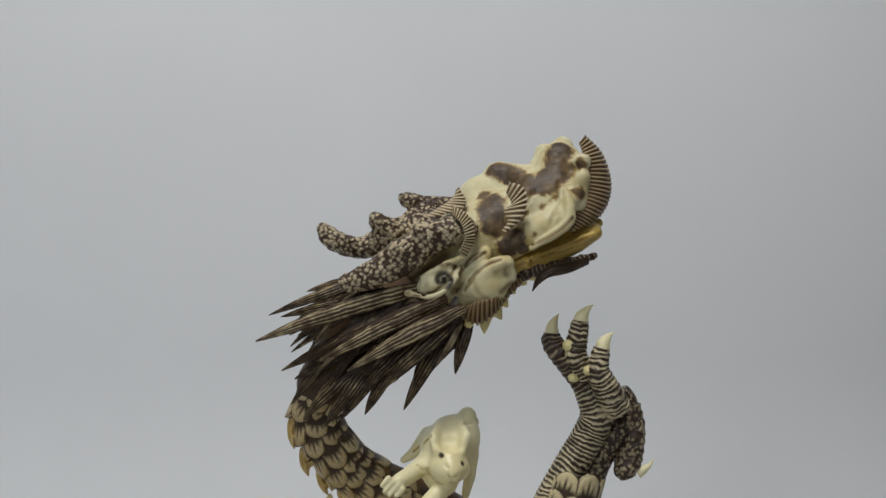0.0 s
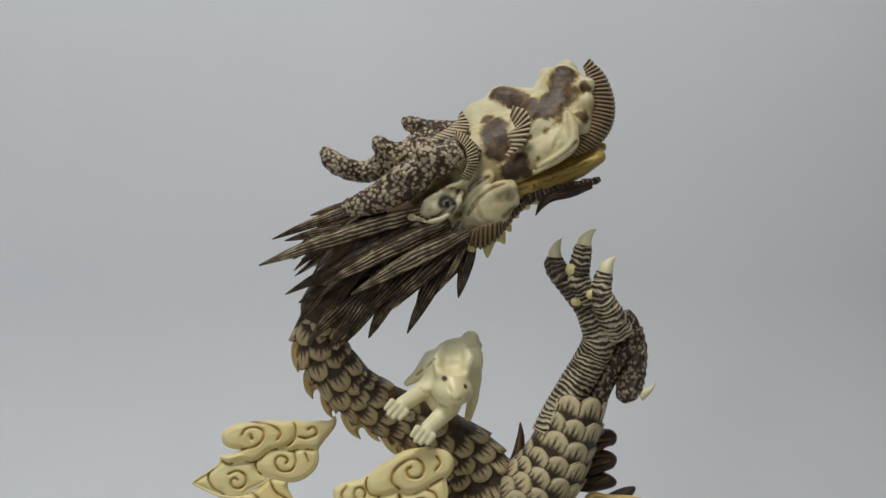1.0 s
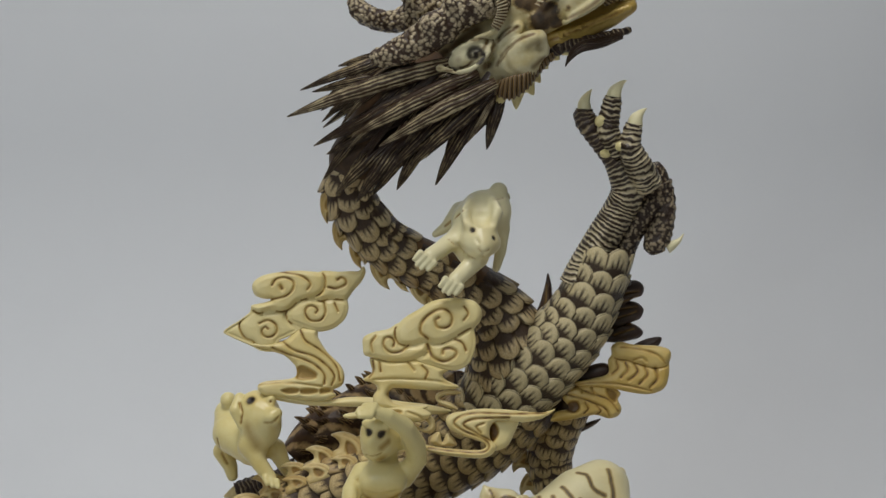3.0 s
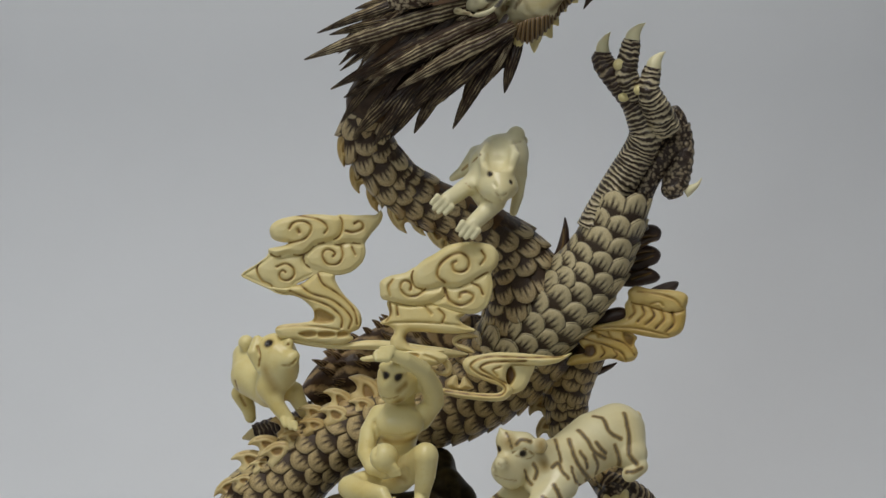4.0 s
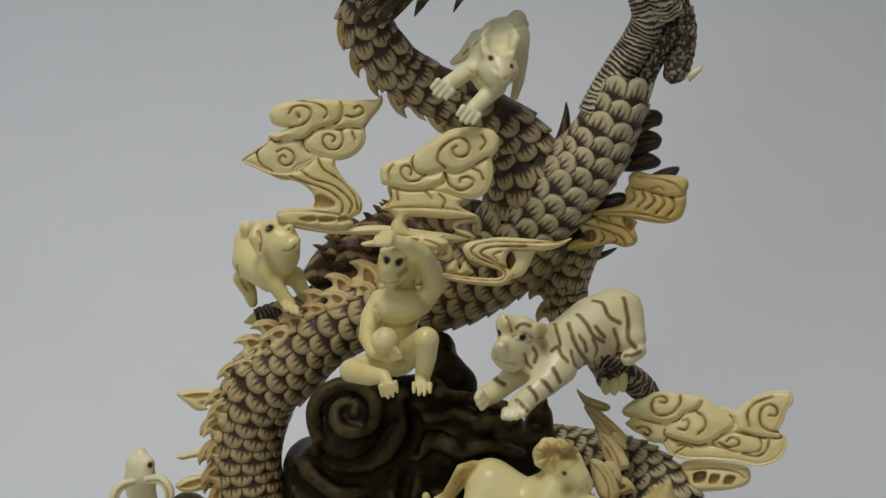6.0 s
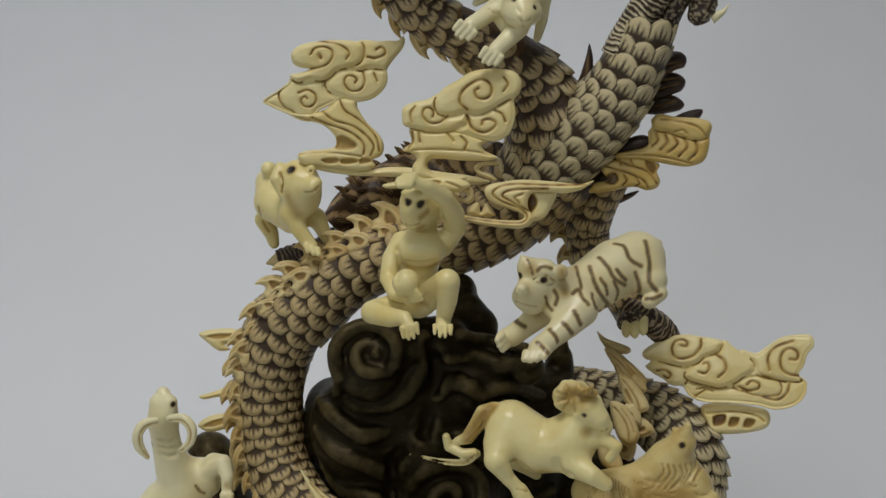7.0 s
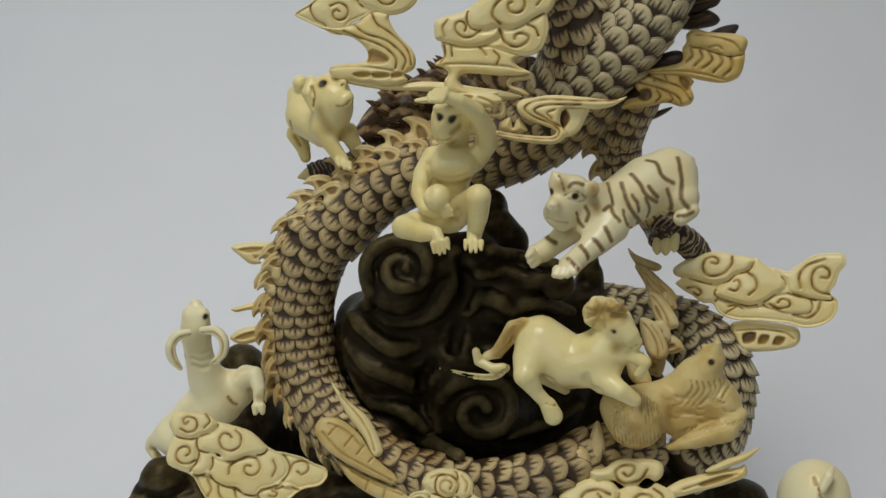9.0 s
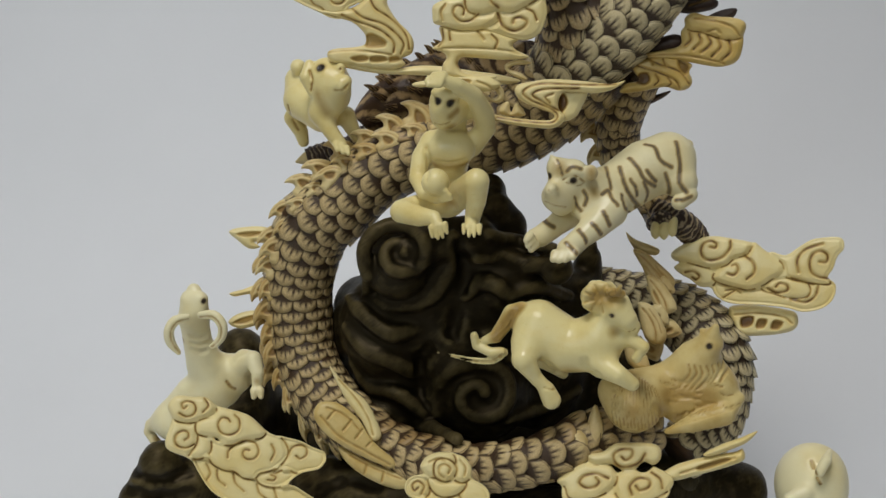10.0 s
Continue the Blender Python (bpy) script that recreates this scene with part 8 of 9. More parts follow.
def build_pig():
    c = Clay(0.0006)
    c.ball((-0.0951, -0.002, 0.2512, 0.0093), k=0.004)
    c.limb((-0.0912, -0.008, 0.2508, 0.0065), (-0.0871, -0.012, 0.2515, 0.0039), (-0.0856, -0.012, 0.253, 0.0027), k=0.004)
    c.ball((-0.0935, -0.004, 0.2434, 0.0083), k=0.006)
    c.ball((-0.0881, -0.008, 0.2581, 0.002), k=0.003)
    c.limb((-0.1117, 0.02, 0.2435, 0.0068), (-0.1085, 0.012, 0.237, 0.0095), (-0.0987, 0.002, 0.2329, 0.0076), k=0.006)
    c.limb((-0.0981, -0.006, 0.2367, 0.005), (-0.0936, -0.009, 0.2293, 0.0035), (-0.0891, -0.01, 0.2234, 0.003), k=0.004)
    digits(c, (-0.0882, -0.013, 0.2234), (0.001, -0.002, -0.002), (0.0024, 0, -0.0008), 3, 0.0016)
    c.limb((-0.0883, 0.004, 0.2324, 0.0043), (-0.0854, 0.004, 0.2258, 0.0033), (-0.0822, 0.004, 0.2205, 0.0028), k=0.004)
    c.limb((-0.1145, 0.018, 0.2264, 0.0047), (-0.1116, 0.018, 0.2196, 0.0034), (-0.1103, 0.016, 0.2156, 0.0026), k=0.004)
    c.limb((-0.103, -0.002, 0.2573, 0.0023), (-0.104, -0.006, 0.2527, 0.003), (-0.1018, -0.008, 0.2461, 0.0015), k=0.0008)
    c.limb((-0.0928, 0.004, 0.2587, 0.002), (-0.0903, 0.008, 0.2589, 0.0015), k=0.0015)
    c.ball((-0.111, 0.014, 0.2518, 0.0036), k=0.003)
    c.dig((-0.0894, -0.02, 0.2512, 0.0004), (-0.086, -0.02, 0.2513, 0.0005), (-0.0833, -0.02, 0.2538, 0.0004), smooth=8, stain=0.6)
    c.dig((-0.114, 0, 0.2378, 0.0005), (-0.1127, 0, 0.232, 0.0006), (-0.1098, 0, 0.2262, 0.0005), smooth=8, stain=0.8)
    c.dig((-0.1013, -0.012, 0.2575, 0.0006), (-0.1001, -0.014, 0.254, 0.0006), (-0.1011, -0.012, 0.2488, 0.0005), smooth=8, stain=1.0)
    c.dig((-0.0865, -0.02, 0.2608, 0.0005), stain=0.9)
    tone(c, (-0.0985, -0.01, 0.2462, 0.0045), (-0.095, -0.01, 0.2379, 0.0035), value=0.3)
    eyes(c, (-0.0964, -0.012, 0.2588, 0.0021), (-0.0895, -0.006, 0.2606, 0.001))
    return tagged(c.object("piglet_figurine", IVORY), "polished ivory piglet standing on the dragon's back, head raised", "animal figurine", "zodiac figurines")


def build_rabbit():
    c = Clay(0.00055)
    c.limb((0.0031, -0.0080, 0.3414, 0.0086), (-0.0012, -0.0120, 0.3371, 0.0086), (-0.0033, -0.0160, 0.3300, 0.0067), k=0.006)
    c.ball((0.0079, -0.0100, 0.3388, 0.0072), k=0.006)
    c.ball((0.0093, -0.0060, 0.3436, 0.0048), k=0.006)
    c.ball((0.0021, -0.0220, 0.3345, 0.0068), k=0.004)
    c.ball((0.0033, -0.0270, 0.3303, 0.0049), k=0.006)
    c.ball((0.0037, -0.0310, 0.3286, 0.0025), k=0.006)
    c.ball((-0.0012, -0.0260, 0.3302, 0.0033), k=0.005)
    c.ball((0.0073, -0.0240, 0.3294, 0.0030), k=0.005)
    c.ball((0.0021, -0.0260, 0.3250, 0.0021), k=0.004)
    c.limb((-0.0021, -0.0260, 0.3382, 0.0023), (-0.0031, -0.0220, 0.3423, 0.0028), (-0.0012, -0.0160, 0.3463, 0.0021), k=0.003)
    c.limb((0.0072, -0.0250, 0.3381, 0.0023), (0.0089, -0.0220, 0.3424, 0.0030), (0.0073, -0.0160, 0.3463, 0.0021), k=0.003)
    c.ball((0.0026, -0.0160, 0.3416, 0.0057), k=0.004)
    c.ball((0.0103, -0.0060, 0.3494, 0.0038), k=0.0015)
    c.ball((0.0133, 0.0020, 0.3460, 0.0022), k=0.003)
    c.limb((-0.0081, -0.0180, 0.3308, 0.0040), (-0.0143, -0.0250, 0.3271, 0.0035), (-0.0179, -0.0290, 0.3254, 0.0033), k=0.003)
    c.limb((0.0017, -0.0220, 0.3233, 0.0042), (-0.0044, -0.0280, 0.3182, 0.0035), (-0.0072, -0.0320, 0.3161, 0.0033), k=0.003)
    c.limb((-0.0058, -0.0040, 0.3399, 0.0048), (-0.0124, -0.0040, 0.3335, 0.0024), (-0.0167, -0.0040, 0.3306, 0.0015), k=0.003)
    c.limb((0.0112, -0.0100, 0.3328, 0.0038), (0.0112, -0.0120, 0.3246, 0.0024), (0.0094, -0.0120, 0.3173, 0.0017), k=0.003)
    c.ball((-0.0017, -0.0160, 0.3233, 0.0043), k=0.006)
    digits(c, (-0.0192, -0.0320, 0.3250), (-0.0034, -0.001, -0.0036), (0.0019, 0, -0.0014), 4, 0.0014)
    digits(c, (-0.0085, -0.0350, 0.3152), (-0.0030, -0.001, -0.0040), (0.0021, 0, -0.0011), 4, 0.0014)
    c.dig((-0.0016, -0.0400, 0.3493, 0.0005), (-0.0066, -0.0400, 0.3443, 0.0005), (-0.0123, -0.0400, 0.3395, 0.0005), k=0.001, smooth=10, stain=0.9)
    c.dig((0.0020, -0.0400, 0.3516, 0.0022), (0.0006, -0.0400, 0.3464, 0.0022), (0.0020, -0.0400, 0.3425, 0.0022), k=0.004, smooth=10, stain=0.12)
    c.dig((0.0052, -0.0400, 0.3512, 0.0016), (0.0052, -0.0400, 0.3464, 0.0016), (0.0038, -0.0400, 0.3425, 0.0016), k=0.004, smooth=10, stain=0.1)
    c.dig((0.0016, -0.0400, 0.3301, 0.0003), (0.0037, -0.0400, 0.3284, 0.0003), (0.0062, -0.0400, 0.3298, 0.0003), k=0.001, smooth=10, stain=0.5)
    c.dig((0.0039, -0.0400, 0.3284, 0.0003), (0.0037, -0.0400, 0.3264, 0.0003), k=0.001, smooth=10, stain=0.4)
    c.dig((0.0074, -0.0400, 0.3503, 0.0004), (0.0124, -0.0400, 0.3517, 0.0004), k=0.001, smooth=10, stain=0.5)
    c.dig((-0.0066, -0.0400, 0.3319, 0.0004), (-0.0039, -0.0400, 0.3280, 0.0004), (0.0002, -0.0400, 0.3257, 0.0004), k=0.001, smooth=10, stain=0.5)
    c.dig((-0.0107, -0.0400, 0.3342, 0.0004), (-0.0078, -0.0400, 0.3314, 0.0004), k=0.001, smooth=10, stain=0.5)
    c.dig((0.0007, -0.0400, 0.3342, 0.0003), (0.0020, -0.0400, 0.3324, 0.0003), k=0.001, smooth=10, stain=0.2)
    c.dig((-0.0021, -0.0400, 0.3429, 0.0005), (0.0020, -0.0400, 0.3416, 0.0005), (0.0075, -0.0400, 0.3411, 0.0005), k=0.003, smooth=10, stain=0.25)
    tone(c, (0.0021, -0.0200, 0.3437, 0.0030), value=0.25)
    eyes(c, (-0.0007, -0.0350, 0.3371, 0.0012), (0.0080, -0.0350, 0.3337, 0.0010))
    return tagged(c.object("rabbit_figurine", IVORY_WHITE), "pale polished ivory rabbit crouching on the dragon's neck", "animal figurine", "zodiac figurines")


def build_horse():
    c = Clay(0.0006)
    c.limb((0.001, -0.07, 0.1661, 0.0108), (0.0127, -0.074, 0.1591, 0.0113), (0.0249, -0.076, 0.1605, 0.0107), k=0.007)
    c.limb((0.0265, -0.076, 0.1678, 0.0079), (0.0298, -0.076, 0.1749, 0.0065), (0.0319, -0.076, 0.1798, 0.0051), k=0.006)
    c.limb((0.0326, -0.08, 0.1801, 0.0055), (0.0364, -0.082, 0.1761, 0.0043), (0.0393, -0.082, 0.1727, 0.003), k=0.004)
    c.limb((-0.003, -0.078, 0.1605, 0.0075), (-0.0047, -0.084, 0.1572, 0.0051), (0.0001, -0.084, 0.1493, 0.003), (0.004, -0.084, 0.145, 0.0028), k=0.004)
    c.limb((0.005, -0.084, 0.1435, 0.0035), (0.0072, -0.084, 0.1388, 0.004), k=0.0008)
    c.limb((0.0035, -0.062, 0.1469, 0.0048), (0.0085, -0.062, 0.1422, 0.0027), (0.0122, -0.06, 0.1386, 0.0022), k=0.003)
    c.limb((0.0277, -0.084, 0.1556, 0.0055), (0.0339, -0.09, 0.1546, 0.0039), (0.0395, -0.09, 0.1507, 0.003), k=0.004)
    c.limb((0.0321, -0.076, 0.1647, 0.0051), (0.0387, -0.082, 0.1666, 0.003), (0.0437, -0.084, 0.1647, 0.0025), (0.0412, -0.084, 0.1595, 0.0021), k=0.003)
    c.limb((-0.0063, -0.068, 0.1732, 0.0026), (-0.0105, -0.068, 0.171, 0.0033), (-0.0132, -0.068, 0.1651, 0.0033), (-0.0168, -0.07, 0.1602, 0.0028), (-0.0211, -0.07, 0.1585, 0.0019), k=0.0015, squash=0.8)
    c.limb((-0.0258, -0.07, 0.1604, 0.0017), (-0.0248, -0.07, 0.1557, 0.0019), (-0.0186, -0.072, 0.1538, 0.0021), (-0.0143, -0.072, 0.1544, 0.0019), k=0.001)
    for i in range(14):
        a = math.radians(10 + i * 22)
        x, y, z, r = (0.0257, -0.079, 0.1834, 0.0032)
        c.ball((x + 0.0055 * math.cos(a), y + 0.001 * (i % 3), z + 0.0048 * math.sin(a), 0.0027), k=0.0006)
    c.ball((0.0258, -0.077, 0.1825, 0.005), k=0.002)
    c.limb((0.0297, -0.083, 0.1881, 0.002), (0.034, -0.083, 0.1875, 0.0016), k=0.001)
    c.limb((0.0321, -0.084, 0.1887, 0.0014), (0.0332, -0.086, 0.1923, 0.0007), k=0.001)
    tone(c, (0.0244, -0.078, 0.1832, 0.0085), (0.0322, -0.08, 0.1856, 0.0060), value=0.75)
    tone(c, (0.0311, -0.084, 0.1711, 0.0037), value=0.35)
    tone(c, (0.014, -0.084, 0.1525, 0.006), value=0.3)
    c.paint((-0.0072, -0.07, 0.1733, 0.0042), (-0.0122, -0.07, 0.1667, 0.0052), (-0.0159, -0.07, 0.1602, 0.0047), value=0.65, soft=0.6)
    c.dig((-0.0079, -0.082, 0.1776, 0.0003), (-0.0112, -0.082, 0.1714, 0.0003), (-0.016, -0.082, 0.1656, 0.0003), smooth=10, stain=0.6)
    c.dig((-0.0102, -0.082, 0.178, 0.0003), (-0.0135, -0.082, 0.1713, 0.0003), (-0.0183, -0.082, 0.166, 0.0003), smooth=10, stain=0.6)
    for i in range(7):
        a = math.radians(30 + i * 42)
        x, y, z, r = (0.0254, -0.085, 0.1862, 0.0032)
        c.dig((x, y, z, 0.0004), (x + 0.0068 * math.cos(a), y, z + 0.0062 * math.sin(a), 0.0005), smooth=5, stain=0.6)
    c.dig((0.0018, -0.092, 0.1605, 0.0005), (0.0057, -0.09, 0.1581, 0.0005), (0.0093, -0.09, 0.1541, 0.0004), smooth=8, stain=0.3, k=0.003)
    c.dig((0.0199, -0.092, 0.1612, 0.0005), (0.0215, -0.09, 0.1561, 0.0005), (0.0257, -0.09, 0.1543, 0.0003), smooth=8, stain=0.25, k=0.003)
    c.dig((0.0371, -0.095, 0.1764, 0.0003), (0.0397, -0.095, 0.178, 0.0003), stain=0.6)
    c.dig((0.0039, -0.095, 0.1499, 0.0003), (0.008, -0.095, 0.149, 0.0003), smooth=5, stain=0.5)
    band(c, [(-0.0132, -0.07, 0.153, 0.0019), (-0.0178, -0.072, 0.1501, 0.0017), (-0.0261, -0.072, 0.1498, 0.0014), (-0.0409, -0.072, 0.1529, 0.0007)], 0.6, lines=1)
    eyes(c, (0.0303, -0.095, 0.1836, 0.001))
    return tagged(c.object("horse_figurine", IVORY), "polished ivory horse galloping past the dark rock", "animal figurine", "zodiac figurines")


def build_rooster():
    c = Clay(0.0006)
    c.ball((0.0424, -0.07, 0.131, 0.0125), k=0.006)
    c.limb((0.0455, -0.066, 0.1349, 0.0082), (0.0575, -0.062, 0.1381, 0.0087), (0.0685, -0.06, 0.144, 0.0096), k=0.008)
    c.limb((0.0685, -0.062, 0.1488, 0.0081), (0.0729, -0.064, 0.1574, 0.0057), (0.0744, -0.066, 0.1658, 0.0016), k=0.006)
    c.ball((0.0762, -0.062, 0.1345, 0.0111), k=0.008)
    c.ball((0.0644, -0.064, 0.1291, 0.0101), k=0.006)
    c.limb((0.0561, -0.078, 0.1224, 0.0012), (0.0662, -0.08, 0.1278, 0.0038), (0.0795, -0.074, 0.1295, 0.0052), (0.086, -0.068, 0.1338, 0.0029), k=0.002)
    c.ball((0.0335, -0.066, 0.135, 0.0063), k=0.006)
    c.limb((0.0714, -0.062, 0.1611, 0.0019), (0.069, -0.062, 0.1626, 0.0007), k=0.002)
    rnd = random.Random(5)
    for x, y, z, r in curve([(0.0597, -0.1, 0.1638, 0.0004), (0.0675, -0.1, 0.1634, 0.0004), (0.0764, -0.1, 0.1674, 0.0004)], 8):
        s = rnd.uniform(-0.001, 0.001)
        c.dig((x + 0.001, y, z + 0.002, r * 0.6), (x + 0.0016 + s, y, z - 0.002, r), (x - 0.0006 + s, y, z - 0.006, r * 1.1), (x - 0.002, y, z - 0.009, r * 0.6), smooth=12, stain=0.5, k=0.001, wide=2.0)
    for i in range(26):
        f, g = rnd.random(), rnd.random()
        x, y, z, r = np.array((0.0493, -0.1, 0.1538, 0.0003)) * (1 - f) + np.array((0.0762, -0.1, 0.1511, 0.0003)) * f
        z += (g - 0.5) * 0.011
        d = rnd.uniform(0.003, 0.006)
        c.dig((x, y, z, r * 0.6), (x + d * 0.4, y, z - 0.0012, r), (x + d, y, z - 0.0006, r * 0.6), smooth=7, stain=0.5, k=0.0009, wide=2.0)
    for i in range(9):
        f = i / 8
        x, y, z, r = np.array((0.057, -0.1, 0.1372, 0.0003)) * (1 - f) + np.array((0.0791, -0.1, 0.1453, 0.0003)) * f
        c.dig((x - 0.003, y, z - 0.001, r * 0.6), (x, y, z, r), (x + 0.004, y, z + 0.003, r * 0.6), smooth=7, stain=0.45, k=0.0009, wide=2.0)
    for i in range(9):
        a = math.radians(150 + i * 22)
        x, y, z, r = (0.0412, -0.1, 0.1489, 0.0004)
        q, s = 0.005 + 0.0012 * (i % 3), 0.0115
        c.dig((x + q * math.cos(a), y, z + q * math.sin(a), r * 0.6), (x + 0.5 * (q + s) * math.cos(a + 0.25), y, z + 0.5 * (q + s) * math.sin(a + 0.25), r), (x + s * math.cos(a + 0.2), y, z + s * math.sin(a + 0.2), r * 0.6), smooth=7, stain=0.22, k=0.001, wide=2.2)
    c.dig((0.0486, -0.1, 0.1461, 0.0007), (0.0515, -0.1, 0.1424, 0.0009), (0.0531, -0.1, 0.1373, 0.0007), smooth=8, stain=0.8, k=0.003)
    c.dig((0.0320, -0.1000, 0.1530, 0.0002), (0.0299, -0.1000, 0.1447, 0.0004), (0.0314, -0.1000, 0.1365, 0.0002), smooth=10, stain=0.55, k=0.0009, wide=1.8)
    c.dig((0.0331, -0.1000, 0.1546, 0.0002), (0.0314, -0.1000, 0.1455, 0.0004), (0.0329, -0.1000, 0.1365, 0.0002), smooth=10, stain=0.55, k=0.0009, wide=1.8)
    c.dig((0.0342, -0.1000, 0.1544, 0.0002), (0.0330, -0.1000, 0.1445, 0.0004), (0.0345, -0.1000, 0.1347, 0.0002), smooth=10, stain=0.55, k=0.0009, wide=1.8)
    c.dig((0.0352, -0.1000, 0.1568, 0.0002), (0.0344, -0.1000, 0.1466, 0.0004), (0.0359, -0.1000, 0.1363, 0.0002), smooth=10, stain=0.55, k=0.0009, wide=1.8)
    c.dig((0.0363, -0.1000, 0.1577, 0.0002), (0.0360, -0.1000, 0.1465, 0.0004), (0.0375, -0.1000, 0.1351, 0.0002), smooth=10, stain=0.55, k=0.0009, wide=1.8)
    c.dig((0.0374, -0.1000, 0.1584, 0.0002), (0.0375, -0.1000, 0.1466, 0.0004), (0.0390, -0.1000, 0.1348, 0.0002), smooth=10, stain=0.55, k=0.0009, wide=1.8)
    c.dig((0.0385, -0.1000, 0.1575, 0.0002), (0.0390, -0.1000, 0.1464, 0.0004), (0.0404, -0.1000, 0.1352, 0.0002), smooth=10, stain=0.55, k=0.0009, wide=1.8)
    c.dig((0.0396, -0.1000, 0.1576, 0.0002), (0.0406, -0.1000, 0.1460, 0.0004), (0.0420, -0.1000, 0.1342, 0.0002), smooth=10, stain=0.55, k=0.0009, wide=1.8)
    c.dig((0.0407, -0.1000, 0.1589, 0.0002), (0.0421, -0.1000, 0.1467, 0.0004), (0.0435, -0.1000, 0.1344, 0.0002), smooth=10, stain=0.55, k=0.0009, wide=1.8)
    c.dig((0.0418, -0.1000, 0.1582, 0.0002), (0.0436, -0.1000, 0.1467, 0.0004), (0.0449, -0.1000, 0.1351, 0.0002), smooth=10, stain=0.55, k=0.0009, wide=1.8)
    c.dig((0.0430, -0.1000, 0.1576, 0.0002), (0.0451, -0.1000, 0.1462, 0.0004), (0.0464, -0.1000, 0.1346, 0.0002), smooth=10, stain=0.55, k=0.0009, wide=1.8)
    c.dig((0.0441, -0.1000, 0.1567, 0.0002), (0.0466, -0.1000, 0.1469, 0.0004), (0.0478, -0.1000, 0.1369, 0.0002), smooth=10, stain=0.55, k=0.0009, wide=1.8)
    c.dig((0.0453, -0.1000, 0.1557, 0.0002), (0.0482, -0.1000, 0.1457, 0.0004), (0.0493, -0.1000, 0.1355, 0.0002), smooth=10, stain=0.55, k=0.0009, wide=1.8)
    c.dig((0.0464, -0.1000, 0.1553, 0.0002), (0.0497, -0.1000, 0.1467, 0.0004), (0.0507, -0.1000, 0.1380, 0.0002), smooth=10, stain=0.55, k=0.0009, wide=1.8)
    c.dig((0.0476, -0.1000, 0.1541, 0.0002), (0.0513, -0.1000, 0.1454, 0.0004), (0.0523, -0.1000, 0.1365, 0.0002), smooth=10, stain=0.55, k=0.0009, wide=1.8)
    c.dig((0.0578, -0.1000, 0.1419, 0.0002), (0.0558, -0.1000, 0.1377, 0.0004), (0.0527, -0.1000, 0.1349, 0.0002), smooth=10, stain=0.5, k=0.0009, wide=1.8)
    c.dig((0.0595, -0.1000, 0.1424, 0.0002), (0.0577, -0.1000, 0.1383, 0.0004), (0.0548, -0.1000, 0.1358, 0.0002), smooth=10, stain=0.5, k=0.0009, wide=1.8)
    c.dig((0.0611, -0.1000, 0.1436, 0.0002), (0.0585, -0.1000, 0.1397, 0.0004), (0.0548, -0.1000, 0.1372, 0.0002), smooth=10, stain=0.5, k=0.0009, wide=1.8)
    c.dig((0.0629, -0.1000, 0.1436, 0.0002), (0.0607, -0.1000, 0.1398, 0.0004), (0.0575, -0.1000, 0.1375, 0.0002), smooth=10, stain=0.5, k=0.0009, wide=1.8)
    c.dig((0.0645, -0.1000, 0.1445, 0.0002), (0.0620, -0.1000, 0.1408, 0.0004), (0.0585, -0.1000, 0.1387, 0.0002), smooth=10, stain=0.5, k=0.0009, wide=1.8)
    c.dig((0.0662, -0.1000, 0.1449, 0.0002), (0.0640, -0.1000, 0.1414, 0.0004), (0.0607, -0.1000, 0.1393, 0.0002), smooth=10, stain=0.5, k=0.0009, wide=1.8)
    c.dig((0.0679, -0.1000, 0.1455, 0.0002), (0.0655, -0.1000, 0.1421, 0.0004), (0.0620, -0.1000, 0.1402, 0.0002), smooth=10, stain=0.5, k=0.0009, wide=1.8)
    c.dig((0.0696, -0.1000, 0.1456, 0.0002), (0.0678, -0.1000, 0.1424, 0.0004), (0.0650, -0.1000, 0.1407, 0.0002), smooth=10, stain=0.5, k=0.0009, wide=1.8)
    c.dig((0.0713, -0.1000, 0.1458, 0.0002), (0.0689, -0.1000, 0.1428, 0.0004), (0.0654, -0.1000, 0.1412, 0.0002), smooth=10, stain=0.5, k=0.0009, wide=1.8)
    c.dig((0.0730, -0.1000, 0.1467, 0.0002), (0.0707, -0.1000, 0.1438, 0.0004), (0.0674, -0.1000, 0.1424, 0.0002), smooth=10, stain=0.5, k=0.0009, wide=1.8)
    c.dig((0.0747, -0.1000, 0.1473, 0.0002), (0.0721, -0.1000, 0.1445, 0.0004), (0.0685, -0.1000, 0.1431, 0.0002), smooth=10, stain=0.5, k=0.0009, wide=1.8)
    c.dig((0.0764, -0.1000, 0.1472, 0.0002), (0.0737, -0.1000, 0.1445, 0.0004), (0.0700, -0.1000, 0.1434, 0.0002), smooth=10, stain=0.5, k=0.0009, wide=1.8)
    tone(c, (0.0538, -0.09, 0.1461, 0.0092), (0.0704, -0.085, 0.144, 0.0079), value=0.34)
    tone(c, (0.0405, -0.09, 0.1377, 0.0093), value=0.28)
    eyes(c, (0.0703, -0.085, 0.1667, 0.0014))
    return tagged(c.object("rooster_figurine", IVORY_GOLD), "golden-stained ivory rooster with engraved feathers, head raised", "animal figurine", "zodiac figurines")


